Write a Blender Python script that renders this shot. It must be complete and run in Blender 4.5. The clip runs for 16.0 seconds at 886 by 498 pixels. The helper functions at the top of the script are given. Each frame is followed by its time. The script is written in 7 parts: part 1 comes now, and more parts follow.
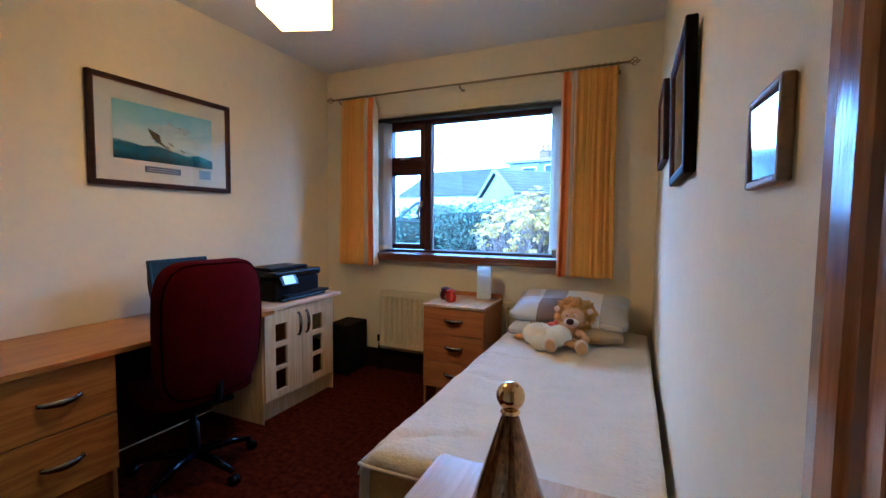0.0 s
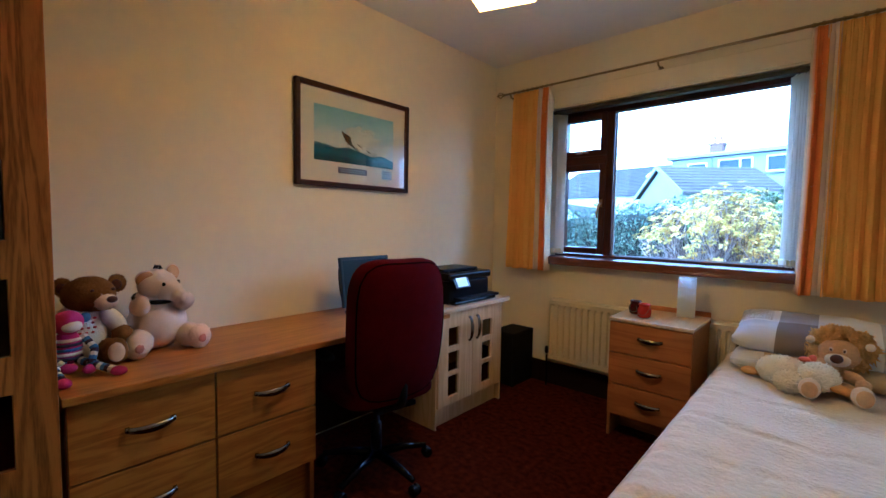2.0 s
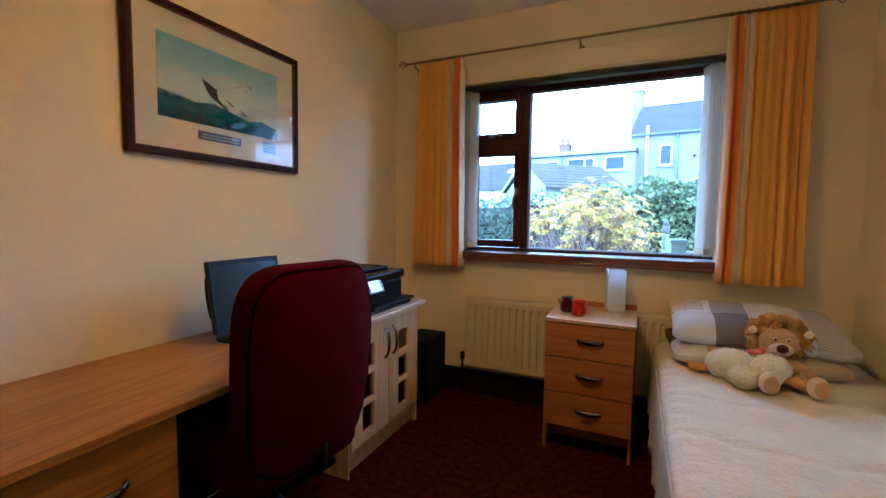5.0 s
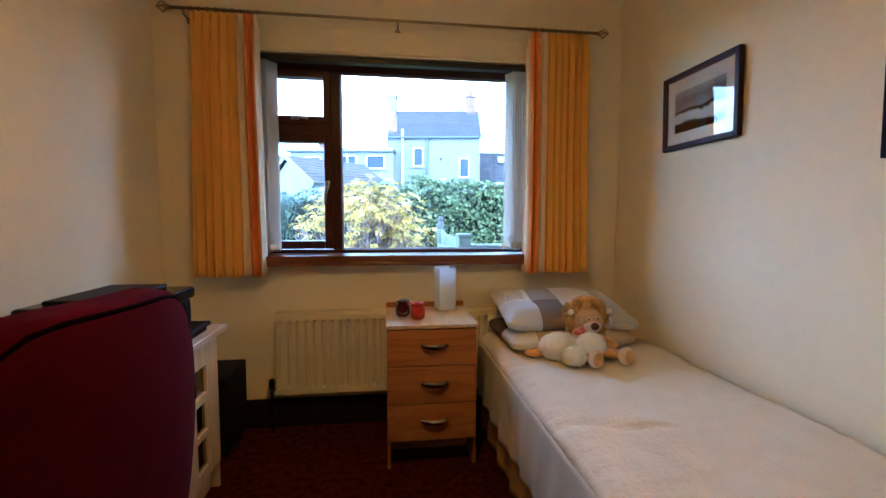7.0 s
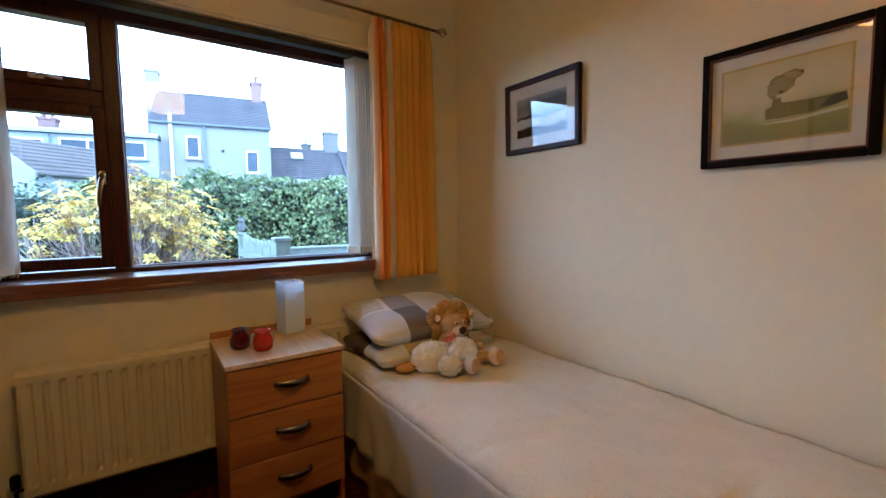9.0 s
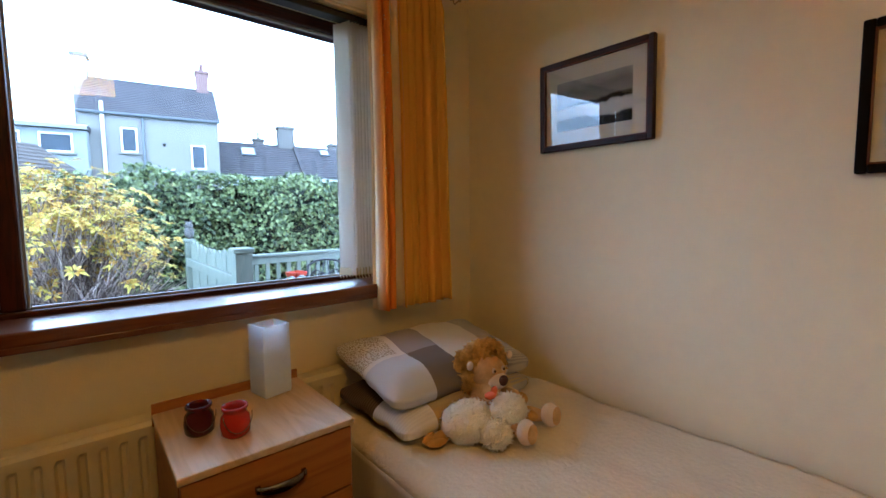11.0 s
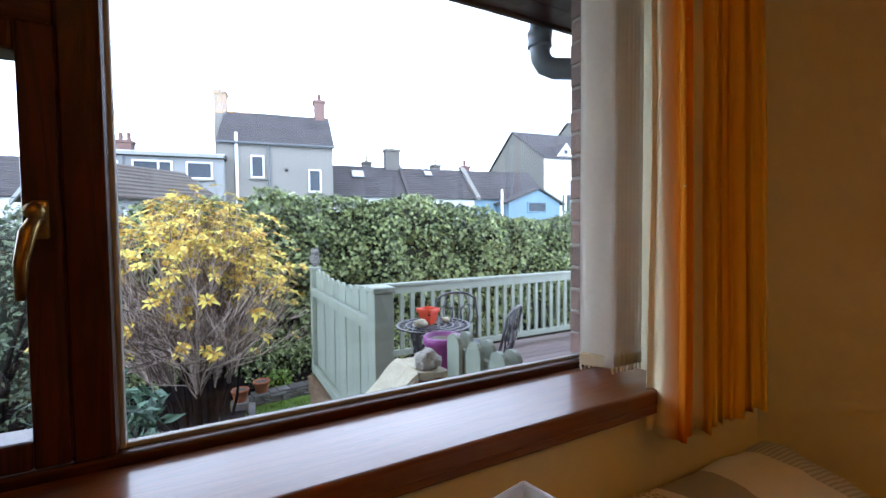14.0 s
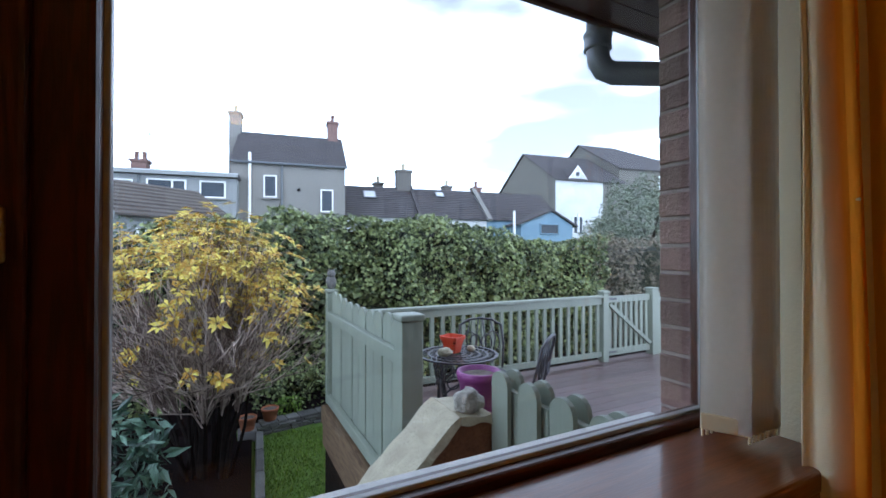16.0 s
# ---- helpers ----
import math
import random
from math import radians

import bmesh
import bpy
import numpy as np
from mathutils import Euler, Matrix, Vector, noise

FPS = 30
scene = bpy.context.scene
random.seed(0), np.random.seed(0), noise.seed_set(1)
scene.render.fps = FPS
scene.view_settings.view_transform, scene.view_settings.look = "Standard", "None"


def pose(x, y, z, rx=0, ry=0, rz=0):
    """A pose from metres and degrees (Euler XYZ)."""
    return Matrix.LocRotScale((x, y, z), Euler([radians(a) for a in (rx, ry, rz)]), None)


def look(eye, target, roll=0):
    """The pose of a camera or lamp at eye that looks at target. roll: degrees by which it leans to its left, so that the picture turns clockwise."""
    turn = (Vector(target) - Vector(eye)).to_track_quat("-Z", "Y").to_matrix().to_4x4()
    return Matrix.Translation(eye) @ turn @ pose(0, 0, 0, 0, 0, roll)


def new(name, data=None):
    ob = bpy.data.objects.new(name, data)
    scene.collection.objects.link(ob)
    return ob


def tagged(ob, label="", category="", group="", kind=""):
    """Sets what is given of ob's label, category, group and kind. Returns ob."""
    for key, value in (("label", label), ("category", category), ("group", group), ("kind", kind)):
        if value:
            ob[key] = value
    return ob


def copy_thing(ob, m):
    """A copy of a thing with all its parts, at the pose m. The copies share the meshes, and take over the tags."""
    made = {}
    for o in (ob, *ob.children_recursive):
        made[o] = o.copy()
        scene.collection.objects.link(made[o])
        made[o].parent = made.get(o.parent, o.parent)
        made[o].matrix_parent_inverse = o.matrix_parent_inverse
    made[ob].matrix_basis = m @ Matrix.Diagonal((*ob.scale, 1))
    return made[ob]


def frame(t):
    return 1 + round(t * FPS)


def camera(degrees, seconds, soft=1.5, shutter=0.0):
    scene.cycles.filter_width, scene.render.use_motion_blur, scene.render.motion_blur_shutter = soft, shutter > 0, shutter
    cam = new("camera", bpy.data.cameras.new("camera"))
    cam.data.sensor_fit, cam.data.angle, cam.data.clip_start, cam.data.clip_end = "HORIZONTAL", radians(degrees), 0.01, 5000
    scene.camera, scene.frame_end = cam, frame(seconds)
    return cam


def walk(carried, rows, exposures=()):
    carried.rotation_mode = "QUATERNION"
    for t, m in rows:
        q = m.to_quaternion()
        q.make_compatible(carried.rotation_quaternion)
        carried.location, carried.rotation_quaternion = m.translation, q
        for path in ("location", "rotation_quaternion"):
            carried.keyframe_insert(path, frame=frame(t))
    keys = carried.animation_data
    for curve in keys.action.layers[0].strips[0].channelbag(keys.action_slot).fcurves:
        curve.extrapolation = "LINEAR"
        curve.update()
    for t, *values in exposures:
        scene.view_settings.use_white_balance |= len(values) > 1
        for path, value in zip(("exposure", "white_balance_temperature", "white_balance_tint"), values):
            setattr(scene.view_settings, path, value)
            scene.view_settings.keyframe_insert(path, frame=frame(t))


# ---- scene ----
cam = camera(92.1, 16.0)
PATH = [
    (0, (0.019, -0.086, 1.32), (-0.791, 1.738, 1.191), 0.5),
    (0.5, (-0.041, -0.044, 1.314), (-1.044, 1.683, 1.196), 0.6),
    (1, (-0.135, -0.025, 1.304), (-1.301, 1.596, 1.189), 0.8),
    (1.5, (-0.23, -0.01, 1.298), (-1.493, 1.535, 1.182), 0.8),
    (2, (-0.35, -0.007, 1.298), (-1.69, 1.472, 1.176), 0.9),
    (2.5, (-0.408, 0.018, 1.289), (-1.798, 1.451, 1.17), 0.9),
    (3, (-0.526, 0.045, 1.274), (-1.91, 1.484, 1.153), 0.9),
    (5.5, (-0.997, 0.329, 1.271), (-1.566, 2.241, 1.127), 0.6),
    (6, (-1.124, 0.387, 1.269), (-1.426, 2.359, 1.127), 0.4),
    (6.5, (-1.234, 0.448, 1.267), (-1.26, 2.443, 1.129), 0.4),
    (7, (-1.318, 0.529, 1.271), (-1.061, 2.507, 1.123), 0.2),
    (7.5, (-1.381, 0.625, 1.266), (-0.888, 2.557, 1.116), -0.1),
    (8, (-1.445, 0.709, 1.278), (-0.698, 2.558, 1.127), -0.3),
    (8.5, (-1.468, 0.772, 1.286), (-0.545, 2.539, 1.133), -0.3),
    (9, (-1.535, 0.876, 1.292), (-0.401, 2.516, 1.134), -0.5),
    (11.5, (-1.445, 1.649, 1.365), (-0.151, 3.164, 1.196), -0.55),
    (12, (-1.434, 1.833, 1.370), (-0.257, 3.441, 1.201), -0.87),
    (12.5, (-1.436, 1.997, 1.390), (-0.335, 3.660, 1.243), -0.53),
    (13, (-1.444, 2.137, 1.412), (-0.409, 3.843, 1.283), -0.37),
    (13.5, (-1.446, 2.271, 1.430), (-0.463, 4.010, 1.323), -0.39),
    (14, (-1.446, 2.398, 1.445), (-0.502, 4.160, 1.365), -0.55),
    (14.5, (-1.449, 2.488, 1.455), (-0.520, 4.259, 1.403), -0.58),
    (15, (-1.454, 2.553, 1.459), (-0.532, 4.327, 1.431), -0.47),
    (15.5, (-1.464, 2.616, 1.453), (-0.548, 4.394, 1.450), -0.22),
    (16, (-1.472, 2.683, 1.451), (-0.559, 4.462, 1.470), 0.01),
]
walk(cam, [(t, look(eye, target, roll)) for t, eye, target, roll in PATH],
     exposures=[(0.0, 0.66, 3930, 14), (1.5, 0.55, 4110, 15), (3.0, 0.51, 4430, 15), (6.0, 0.53, 4640, 15), (9.0, 0.20, 5060, 16), (11.5, -0.08, 5650, 18), (12.5, -0.25, 6250, 22), (14.0, -0.56, 6800, 25), (15.0, -1.13, 6750, 24), (16.0, -1.35, 6620, 24)])
# ---------------------------------------------------------------- world and light
world = bpy.data.worlds.new("sky")
scene.world = world
world.use_nodes = True
wn, wl = world.node_tree.nodes, world.node_tree.links
wn.clear()
w_out = wn.new("ShaderNodeOutputWorld")
w_mix = wn.new("ShaderNodeMixShader")
w_sky = wn.new("ShaderNodeBackground")
w_cloud = wn.new("ShaderNodeBackground")
sky_tex = wn.new("ShaderNodeTexSky")
sky_tex.sky_type, sky_tex.sun_disc = "NISHITA", False
sky_tex.sun_elevation, sky_tex.sun_rotation = radians(32), radians(150)
w_sky.inputs["Strength"].default_value = 0.13
wl.new(sky_tex.outputs[0], w_sky.inputs["Color"])
w_co = wn.new("ShaderNodeTexCoord")
w_map = wn.new("ShaderNodeMapping")
w_map.inputs["Scale"].default_value = (1.0, 1.0, 2.6)
w_noise = wn.new("ShaderNodeTexNoise")
w_noise.inputs["Scale"].default_value, w_noise.inputs["Detail"].default_value = 2.4, 5.0
w_ramp = wn.new("ShaderNodeValToRGB")
w_ramp.color_ramp.elements[0].position, w_ramp.color_ramp.elements[1].position = 0.35, 0.55
w_ramp.color_ramp.elements[0].color = (0.27, 0.27, 0.27, 1)
wl.new(w_co.outputs["Generated"], w_map.inputs["Vector"])
wl.new(w_map.outputs[0], w_noise.inputs["Vector"])
wl.new(w_noise.outputs["Fac"], w_ramp.inputs["Fac"])
w_cloud.inputs["Color"].default_value = (0.58, 0.78, 1.0, 1)
w_sep, w_rise = wn.new("ShaderNodeSeparateXYZ"), wn.new("ShaderNodeMapRange")
w_rise.inputs["From Max"].default_value = 0.75
w_rise.inputs["To Min"].default_value, w_rise.inputs["To Max"].default_value = 17.3, 5.6
wl.new(w_co.outputs["Generated"], w_sep.inputs[0])
wl.new(w_sep.outputs[2], w_rise.inputs["Value"])
wl.new(w_rise.outputs[0], w_cloud.inputs["Strength"])
wl.new(w_ramp.outputs["Color"], w_mix.inputs["Fac"])
wl.new(w_sky.outputs[0], w_mix.inputs[1])
wl.new(w_cloud.outputs[0], w_mix.inputs[2])
wl.new(w_mix.outputs[0], w_out.inputs["Surface"])

sun = new("sun", bpy.data.lights.new("sun", "SUN"))
sun.data.energy, sun.data.angle, sun.data.color = 0.6, radians(20), (1.0, 0.95, 0.88)
sun.matrix_world = look((0, 0, 0), (0.42, 0.74, -0.55))

bulb = new("bulb_light", bpy.data.lights.new("bulb_light", "POINT"))
bulb.data.energy, bulb.data.color, bulb.data.shadow_soft_size = 10.5, (1.0, 0.53, 0.030), 0.06
bulb.location = (-1.358, 1.413, 2.29)


# ---------------------------------------------------------------- materials
def material(name, color, rough=0.6, metal=0.0, vary=0.12, scale=6.0, bump=0.0, bump_scale=60.0, stretch=(1, 1, 1), coat=0.0,
             second=None, emit=0.0, sheen=0.0, island=0.0, objvar=0.0, transmission=0.0, subsurf=0.0, spec=0.5):
    """A principled surface whose colour wanders at two scales, with fine relief."""
    m = bpy.data.materials.new(name)
    m.use_nodes = True
    n, l = m.node_tree.nodes, m.node_tree.links
    p = n["Principled BSDF"]
    co = n.new("ShaderNodeTexCoord")
    mp = n.new("ShaderNodeMapping")
    mp.inputs["Scale"].default_value = stretch
    l.new(co.outputs["Object"], mp.inputs["Vector"])
    big, fine = n.new("ShaderNodeTexNoise"), n.new("ShaderNodeTexNoise")
    big.inputs["Scale"].default_value, big.inputs["Detail"].default_value = scale, 4
    fine.inputs["Scale"].default_value, fine.inputs["Detail"].default_value = scale * 9, 3
    l.new(mp.outputs[0], big.inputs["Vector"])
    l.new(mp.outputs[0], fine.inputs["Vector"])
    ramp = n.new("ShaderNodeValToRGB")
    c2 = second or tuple(min(1, c * (1 + vary)) for c in color)
    c1 = tuple(c * (1 - vary) for c in color) if second is None else color
    ramp.color_ramp.elements[0].color, ramp.color_ramp.elements[1].color = (*c1, 1), (*c2, 1)
    ramp.color_ramp.elements[0].position, ramp.color_ramp.elements[1].position = 0.32, 0.68
    add = n.new("ShaderNodeMath")
    add.operation = "MULTIPLY_ADD"
    add.inputs[1].default_value, add.inputs[2].default_value = 0.45, 0.0
    l.new(fine.outputs["Fac"], add.inputs[0])
    add2 = n.new("ShaderNodeMath")
    add2.operation = "MULTIPLY_ADD"
    add2.inputs[1].default_value = 0.55
    l.new(big.outputs["Fac"], add2.inputs[0])
    l.new(add.outputs[0], add2.inputs[2])
    fac = add2.outputs[0]
    if island or objvar:
        src = n.new("ShaderNodeNewGeometry").outputs["Random Per Island"] if island else n.new("ShaderNodeObjectInfo").outputs["Random"]
        mx = n.new("ShaderNodeMath")
        mx.operation = "MULTIPLY_ADD"
        mx.inputs[1].default_value = island or objvar
        l.new(src, mx.inputs[0])
        sub = n.new("ShaderNodeMath")
        sub.operation = "SUBTRACT"
        sub.inputs[1].default_value = (island or objvar) / 2
        l.new(fac, sub.inputs[0])
        l.new(sub.outputs[0], mx.inputs[2])
        fac = mx.outputs[0]
    l.new(fac, ramp.inputs["Fac"])
    l.new(ramp.outputs["Color"], p.inputs["Base Color"])
    p.inputs["Roughness"].default_value, p.inputs["Metallic"].default_value = rough, metal
    p.inputs["Coat Weight"].default_value, p.inputs["Coat Roughness"].default_value = coat, 0.08
    p.inputs["Sheen Weight"].default_value = sheen
    p.inputs["Specular IOR Level"].default_value = spec
    p.inputs["Transmission Weight"].default_value = transmission
    if subsurf:
        p.inputs["Subsurface Weight"].default_value, p.inputs["Subsurface Scale"].default_value = subsurf, 0.02
    if emit:
        p.inputs["Emission Color"].default_value, p.inputs["Emission Strength"].default_value = (*color, 1), emit
    if bump:
        bn, bp = n.new("ShaderNodeTexNoise"), n.new("ShaderNodeBump")
        bn.inputs["Scale"].default_value, bn.inputs["Detail"].default_value = bump_scale, 3
        l.new(mp.outputs[0], bn.inputs["Vector"])
        bp.inputs["Strength"].default_value, bp.inputs["Distance"].default_value = bump, 0.01
        l.new(bn.outputs["Fac"], bp.inputs["Height"])
        l.new(bp.outputs[0], p.inputs["Normal"])
    return m


def wood(name, light, dark, axis="y", rough=0.4, scale=3.0, coat=0.0, objvar=0.0):
    """Veneer with long cathedral grain along one axis."""
    m = bpy.data.materials.new(name)
    m.use_nodes = True
    n, l = m.node_tree.nodes, m.node_tree.links
    p = n["Principled BSDF"]
    co, mp = n.new("ShaderNodeTexCoord"), n.new("ShaderNodeMapping")
    st = {"x": (0.35, 4, 4), "y": (4, 0.35, 4), "z": (4, 4, 0.35)}[axis]
    mp.inputs["Scale"].default_value = st
    vec = co.outputs["Object"]
    if objvar:
        oi, va = n.new("ShaderNodeObjectInfo"), n.new("ShaderNodeVectorMath")
        va.operation = "ADD"
        l.new(vec, va.inputs[0])
        l.new(oi.outputs["Random"], va.inputs[1])
        vec = va.outputs[0]
    l.new(vec, mp.inputs["Vector"])
    warp, grain, pores = n.new("ShaderNodeTexNoise"), n.new("ShaderNodeTexNoise"), n.new("ShaderNodeTexNoise")
    warp.inputs["Scale"].default_value, warp.inputs["Detail"].default_value = scale, 3
    warp.inputs["Distortion"].default_value = 0.6
    pores.inputs["Scale"].default_value, pores.inputs["Detail"].default_value = scale * 24, 2
    l.new(mp.outputs[0], warp.inputs["Vector"])
    l.new(mp.outputs[0], pores.inputs["Vector"])
    sn = n.new("ShaderNodeMath")
    sn.operation = "MULTIPLY"
    sn.inputs[1].default_value = 46.0
    l.new(warp.outputs["Fac"], sn.inputs[0])
    si = n.new("ShaderNodeMath")
    si.operation = "SINE"
    l.new(sn.outputs[0], si.inputs[0])
    mr = n.new("ShaderNodeMapRange")
    mr.inputs["From Min"].default_value, mr.inputs["From Max"].default_value = -1, 1
    l.new(si.outputs[0], mr.inputs["Value"])
    pm = n.new("ShaderNodeMath")
    pm.operation = "MULTIPLY_ADD"
    pm.inputs[1].default_value = 0.55
    l.new(pores.outputs["Fac"], pm.inputs[0])
    hm = n.new("ShaderNodeMath")
    hm.operation = "MULTIPLY"
    hm.inputs[1].default_value = 0.45
    l.new(mr.outputs[0], hm.inputs[0])
    l.new(hm.outputs[0], pm.inputs[2])
    ramp = n.new("ShaderNodeValToRGB")
    ramp.color_ramp.elements[0].color, ramp.color_ramp.elements[1].color = (*dark, 1), (*light, 1)
    ramp.color_ramp.elements[0].position, ramp.color_ramp.elements[1].position = 0.14, 0.68
    l.new(pm.outputs[0], ramp.inputs["Fac"])
    l.new(ramp.outputs[0], p.inputs["Base Color"])
    p.inputs["Roughness"].default_value, p.inputs["Coat Weight"].default_value = rough, coat
    p.inputs["Coat Roughness"].default_value = 0.12
    p.inputs["Specular IOR Level"].default_value = 0.3
    bp = n.new("ShaderNodeBump")
    bp.inputs["Strength"].default_value, bp.inputs["Distance"].default_value = 0.12, 0.004
    l.new(pores.outputs["Fac"], bp.inputs["Height"])
    l.new(bp.outputs[0], p.inputs["Normal"])
    return m


def cloth(m, share=0.4):
    """Lets part of the light through thin cloth."""
    n, l = m.node_tree.nodes, m.node_tree.links
    p = n["Principled BSDF"]
    t, mix = n.new("ShaderNodeBsdfTranslucent"), n.new("ShaderNodeMixShader")
    mix.inputs[0].default_value = share
    l.new(p.inputs["Base Color"].links[0].from_socket, t.inputs["Color"])
    l.new(p.outputs[0], mix.inputs[1])
    l.new(t.outputs[0], mix.inputs[2])
    l.new(mix.outputs[0], n["Material Output"].inputs["Surface"])
    return m


def glass(name, tint=(1, 1, 1), gloss=1.0):
    """Clear sheet glass: straight through, with a mirror sheen that grows at grazing angles."""
    m = bpy.data.materials.new(name)
    m.use_nodes = True
    n, l = m.node_tree.nodes, m.node_tree.links
    n.clear()
    o, mix, tr, gl, fr = (n.new(k) for k in ("ShaderNodeOutputMaterial", "ShaderNodeMixShader", "ShaderNodeBsdfTransparent", "ShaderNodeBsdfGlossy", "ShaderNodeLayerWeight"))
    tr.inputs[0].default_value = (*tint, 1)
    gl.inputs["Roughness"].default_value = 0.01
    fr.inputs["Blend"].default_value = 0.5
    pw, mm = n.new("ShaderNodeMath"), n.new("ShaderNodeMath")
    pw.operation, mm.operation = "POWER", "MULTIPLY_ADD"
    pw.inputs[1].default_value, mm.inputs[1].default_value, mm.inputs[2].default_value = 5.0, 0.9 * gloss, 0.035 * gloss
    l.new(fr.outputs["Facing"], pw.inputs[0])
    l.new(pw.outputs[0], mm.inputs[0])
    l.new(mm.outputs[0], mix.inputs[0])
    l.new(tr.outputs[0], mix.inputs[1])
    l.new(gl.outputs[0], mix.inputs[2])
    l.new(mix.outputs[0], o.inputs[0])
    return m


def quilted(name, color):
    """Thin quilted cloth: small stitched puffs over a soft weave."""
    m = material(name, color, 0.95, vary=0.05, scale=9, bump=0.4, bump_scale=70, spec=0.08)
    n, l = m.node_tree.nodes, m.node_tree.links
    p, co = n["Principled BSDF"], n.new("ShaderNodeTexCoord")
    vo, bp = n.new("ShaderNodeTexVoronoi"), n.new("ShaderNodeBump")
    vo.inputs["Scale"].default_value, vo.inputs["Randomness"].default_value = 34.0, 0.35
    l.new(co.outputs["Object"], vo.inputs["Vector"])
    bp.inputs["Strength"].default_value, bp.inputs["Distance"].default_value = 0.2, 0.01
    bp.invert = True
    l.new(vo.outputs["Distance"], bp.inputs["Height"])
    l.new(p.inputs["Normal"].links[0].from_socket, bp.inputs["Normal"])
    l.new(bp.outputs[0], p.inputs["Normal"])
    return m


WALL = material("cream_wall_paint", (0.80, 0.70, 0.48), 0.9, vary=0.03, scale=2.0, bump=0.12, bump_scale=140, spec=0.12)
CEIL = material("white_ceiling_paint", (0.78, 0.74, 0.68), 0.9, vary=0.03, scale=2.0, bump=0.1, bump_scale=90)
CARPET = material("dark_red_carpet", (0.004, 0.0004, 0.0003), 1.0, vary=0.0, second=(0.135, 0.020, 0.004), scale=30.0, bump=0.9, bump_scale=420, spec=0.03)
OAK = wood("oak_veneer", (0.42, 0.168, 0.014), (0.26, 0.090, 0.007), "y", 0.30, objvar=1)
OAK_Z = wood("oak_veneer_upright", (0.42, 0.155, 0.014), (0.15, 0.050, 0.004), "z", 0.42)
BEECH = wood("pale_beech_veneer", (0.70, 0.48, 0.24), (0.58, 0.37, 0.165), "z", 0.4, 2.0)
BEECH_TOP = wood("pale_beech_top", (0.66, 0.48, 0.30), (0.54, 0.37, 0.21), "y", 0.28, 2.0, coat=0.6)
CHEST_WOOD = wood("warm_beech_veneer", (0.42, 0.155, 0.024), (0.32, 0.105, 0.014), "x", 0.4, 2.0, objvar=1)
MAHOG = wood("dark_mahogany", (0.066, 0.013, 0.004), (0.024, 0.005, 0.002), "x", 0.32, 5.0, coat=0.12)
MAHOG_Z = wood("dark_mahogany_upright", (0.066, 0.013, 0.004), (0.024, 0.005, 0.002), "z", 0.32, 5.0, coat=0.12)
SILL = wood("varnished_sill", (0.17, 0.052, 0.016), (0.125, 0.036, 0.011), "x", 0.30, 4.0, coat=0.7)
DOORWOOD = wood("varnished_door_wood", (0.36, 0.15, 0.05), (0.22, 0.08, 0.025), "z", 0.18, 3.0, coat=0.7)
STEEL = material("brushed_steel", (0.23, 0.21, 0.19), 0.26, 1.0, vary=0.1)
BRASS = material("aged_brass", (0.30, 0.18, 0.065), 0.36, 1.0, vary=0.3, scale=20)
ROD = material("antique_brass_rod", (0.32, 0.24, 0.12), 0.35, 1.0, vary=0.15, scale=20)
GOLD = material("polished_gold_ball", (0.72, 0.50, 0.20), 0.08, 1.0, vary=0.03)
BLACKP = material("black_plastic", (0.006, 0.006, 0.008), 0.4, vary=0.1, scale=30, bump=0.05, bump_scale=300, spec=0.07)
BLACKG = material("gloss_black_plastic", (0.003, 0.004, 0.007), 0.15, vary=0.05, spec=0.18)
MATTEBLACK = material("matte_black_metal", (0.006, 0.006, 0.007), 0.75, vary=0.15, scale=30, bump=0.05, bump_scale=300, spec=0.12)
SCREEN = material("dark_blue_screen", (0.012, 0.034, 0.052), 0.22, vary=0.05, spec=0.45)
BLUEP = material("slate_blue_plastic", (0.012, 0.035, 0.060), 0.35, vary=0.05, spec=0.25)
REDCLOTH = material("dark_red_chair_cloth", (0.060, 0.0004, 0.0018), 1.0, vary=0.25, scale=14, bump=0.5, bump_scale=500, spec=0.05)
REDPIPE = material("black_chair_piping", (0.004, 0.001, 0.001), 1.0, vary=0.1, spec=0.02)
WHITEP = material("white_enamel", (0.68, 0.60, 0.40), 0.35, vary=0.03, scale=4)
FROST = cloth(material("frosted_white_glass", (0.86, 0.92, 0.97), 0.4, vary=0.03, scale=8), 0.55)
REDGLASS = material("red_glass", (0.46, 0.020, 0.004), 0.12, vary=0.1, scale=30, coat=0.3, spec=0.3)
DREDGLASS = material("dark_red_glass", (0.06, 0.002, 0.002), 0.12, vary=0.1, scale=30, coat=0.3, spec=0.3)
SPREAD = quilted("ivory_bedspread", (0.69, 0.62, 0.50))
DROP = cloth(material("thin_ivory_cloth", (0.74, 0.68, 0.58), 0.95, vary=0.06, scale=5, bump=0.15, bump_scale=40, stretch=(3, 3, 0.4), spec=0.08), 0.25)
VALANCE = material("gold_beige_valance", (0.50, 0.29, 0.075), 0.9, vary=0.15, scale=7, bump=0.4, bump_scale=200)
BLIND = cloth(material("ivory_blind_fabric", (0.92, 0.89, 0.83), 0.9, vary=0.03, scale=8, bump=0.2, bump_scale=400, spec=0.1), 0.6)
PICGLASS = glass("picture_glass", (0.96, 0.97, 0.97), 1.9)
FARWALL = material("dark_grey_render", (0.135, 0.128, 0.115), 0.95, vary=0.15, scale=1.0, bump=0.2, bump_scale=30)
ROCK = material("pale_pitted_rock", (0.36, 0.34, 0.30), 0.95, vary=0.35, scale=26, bump=1.0, bump_scale=60)
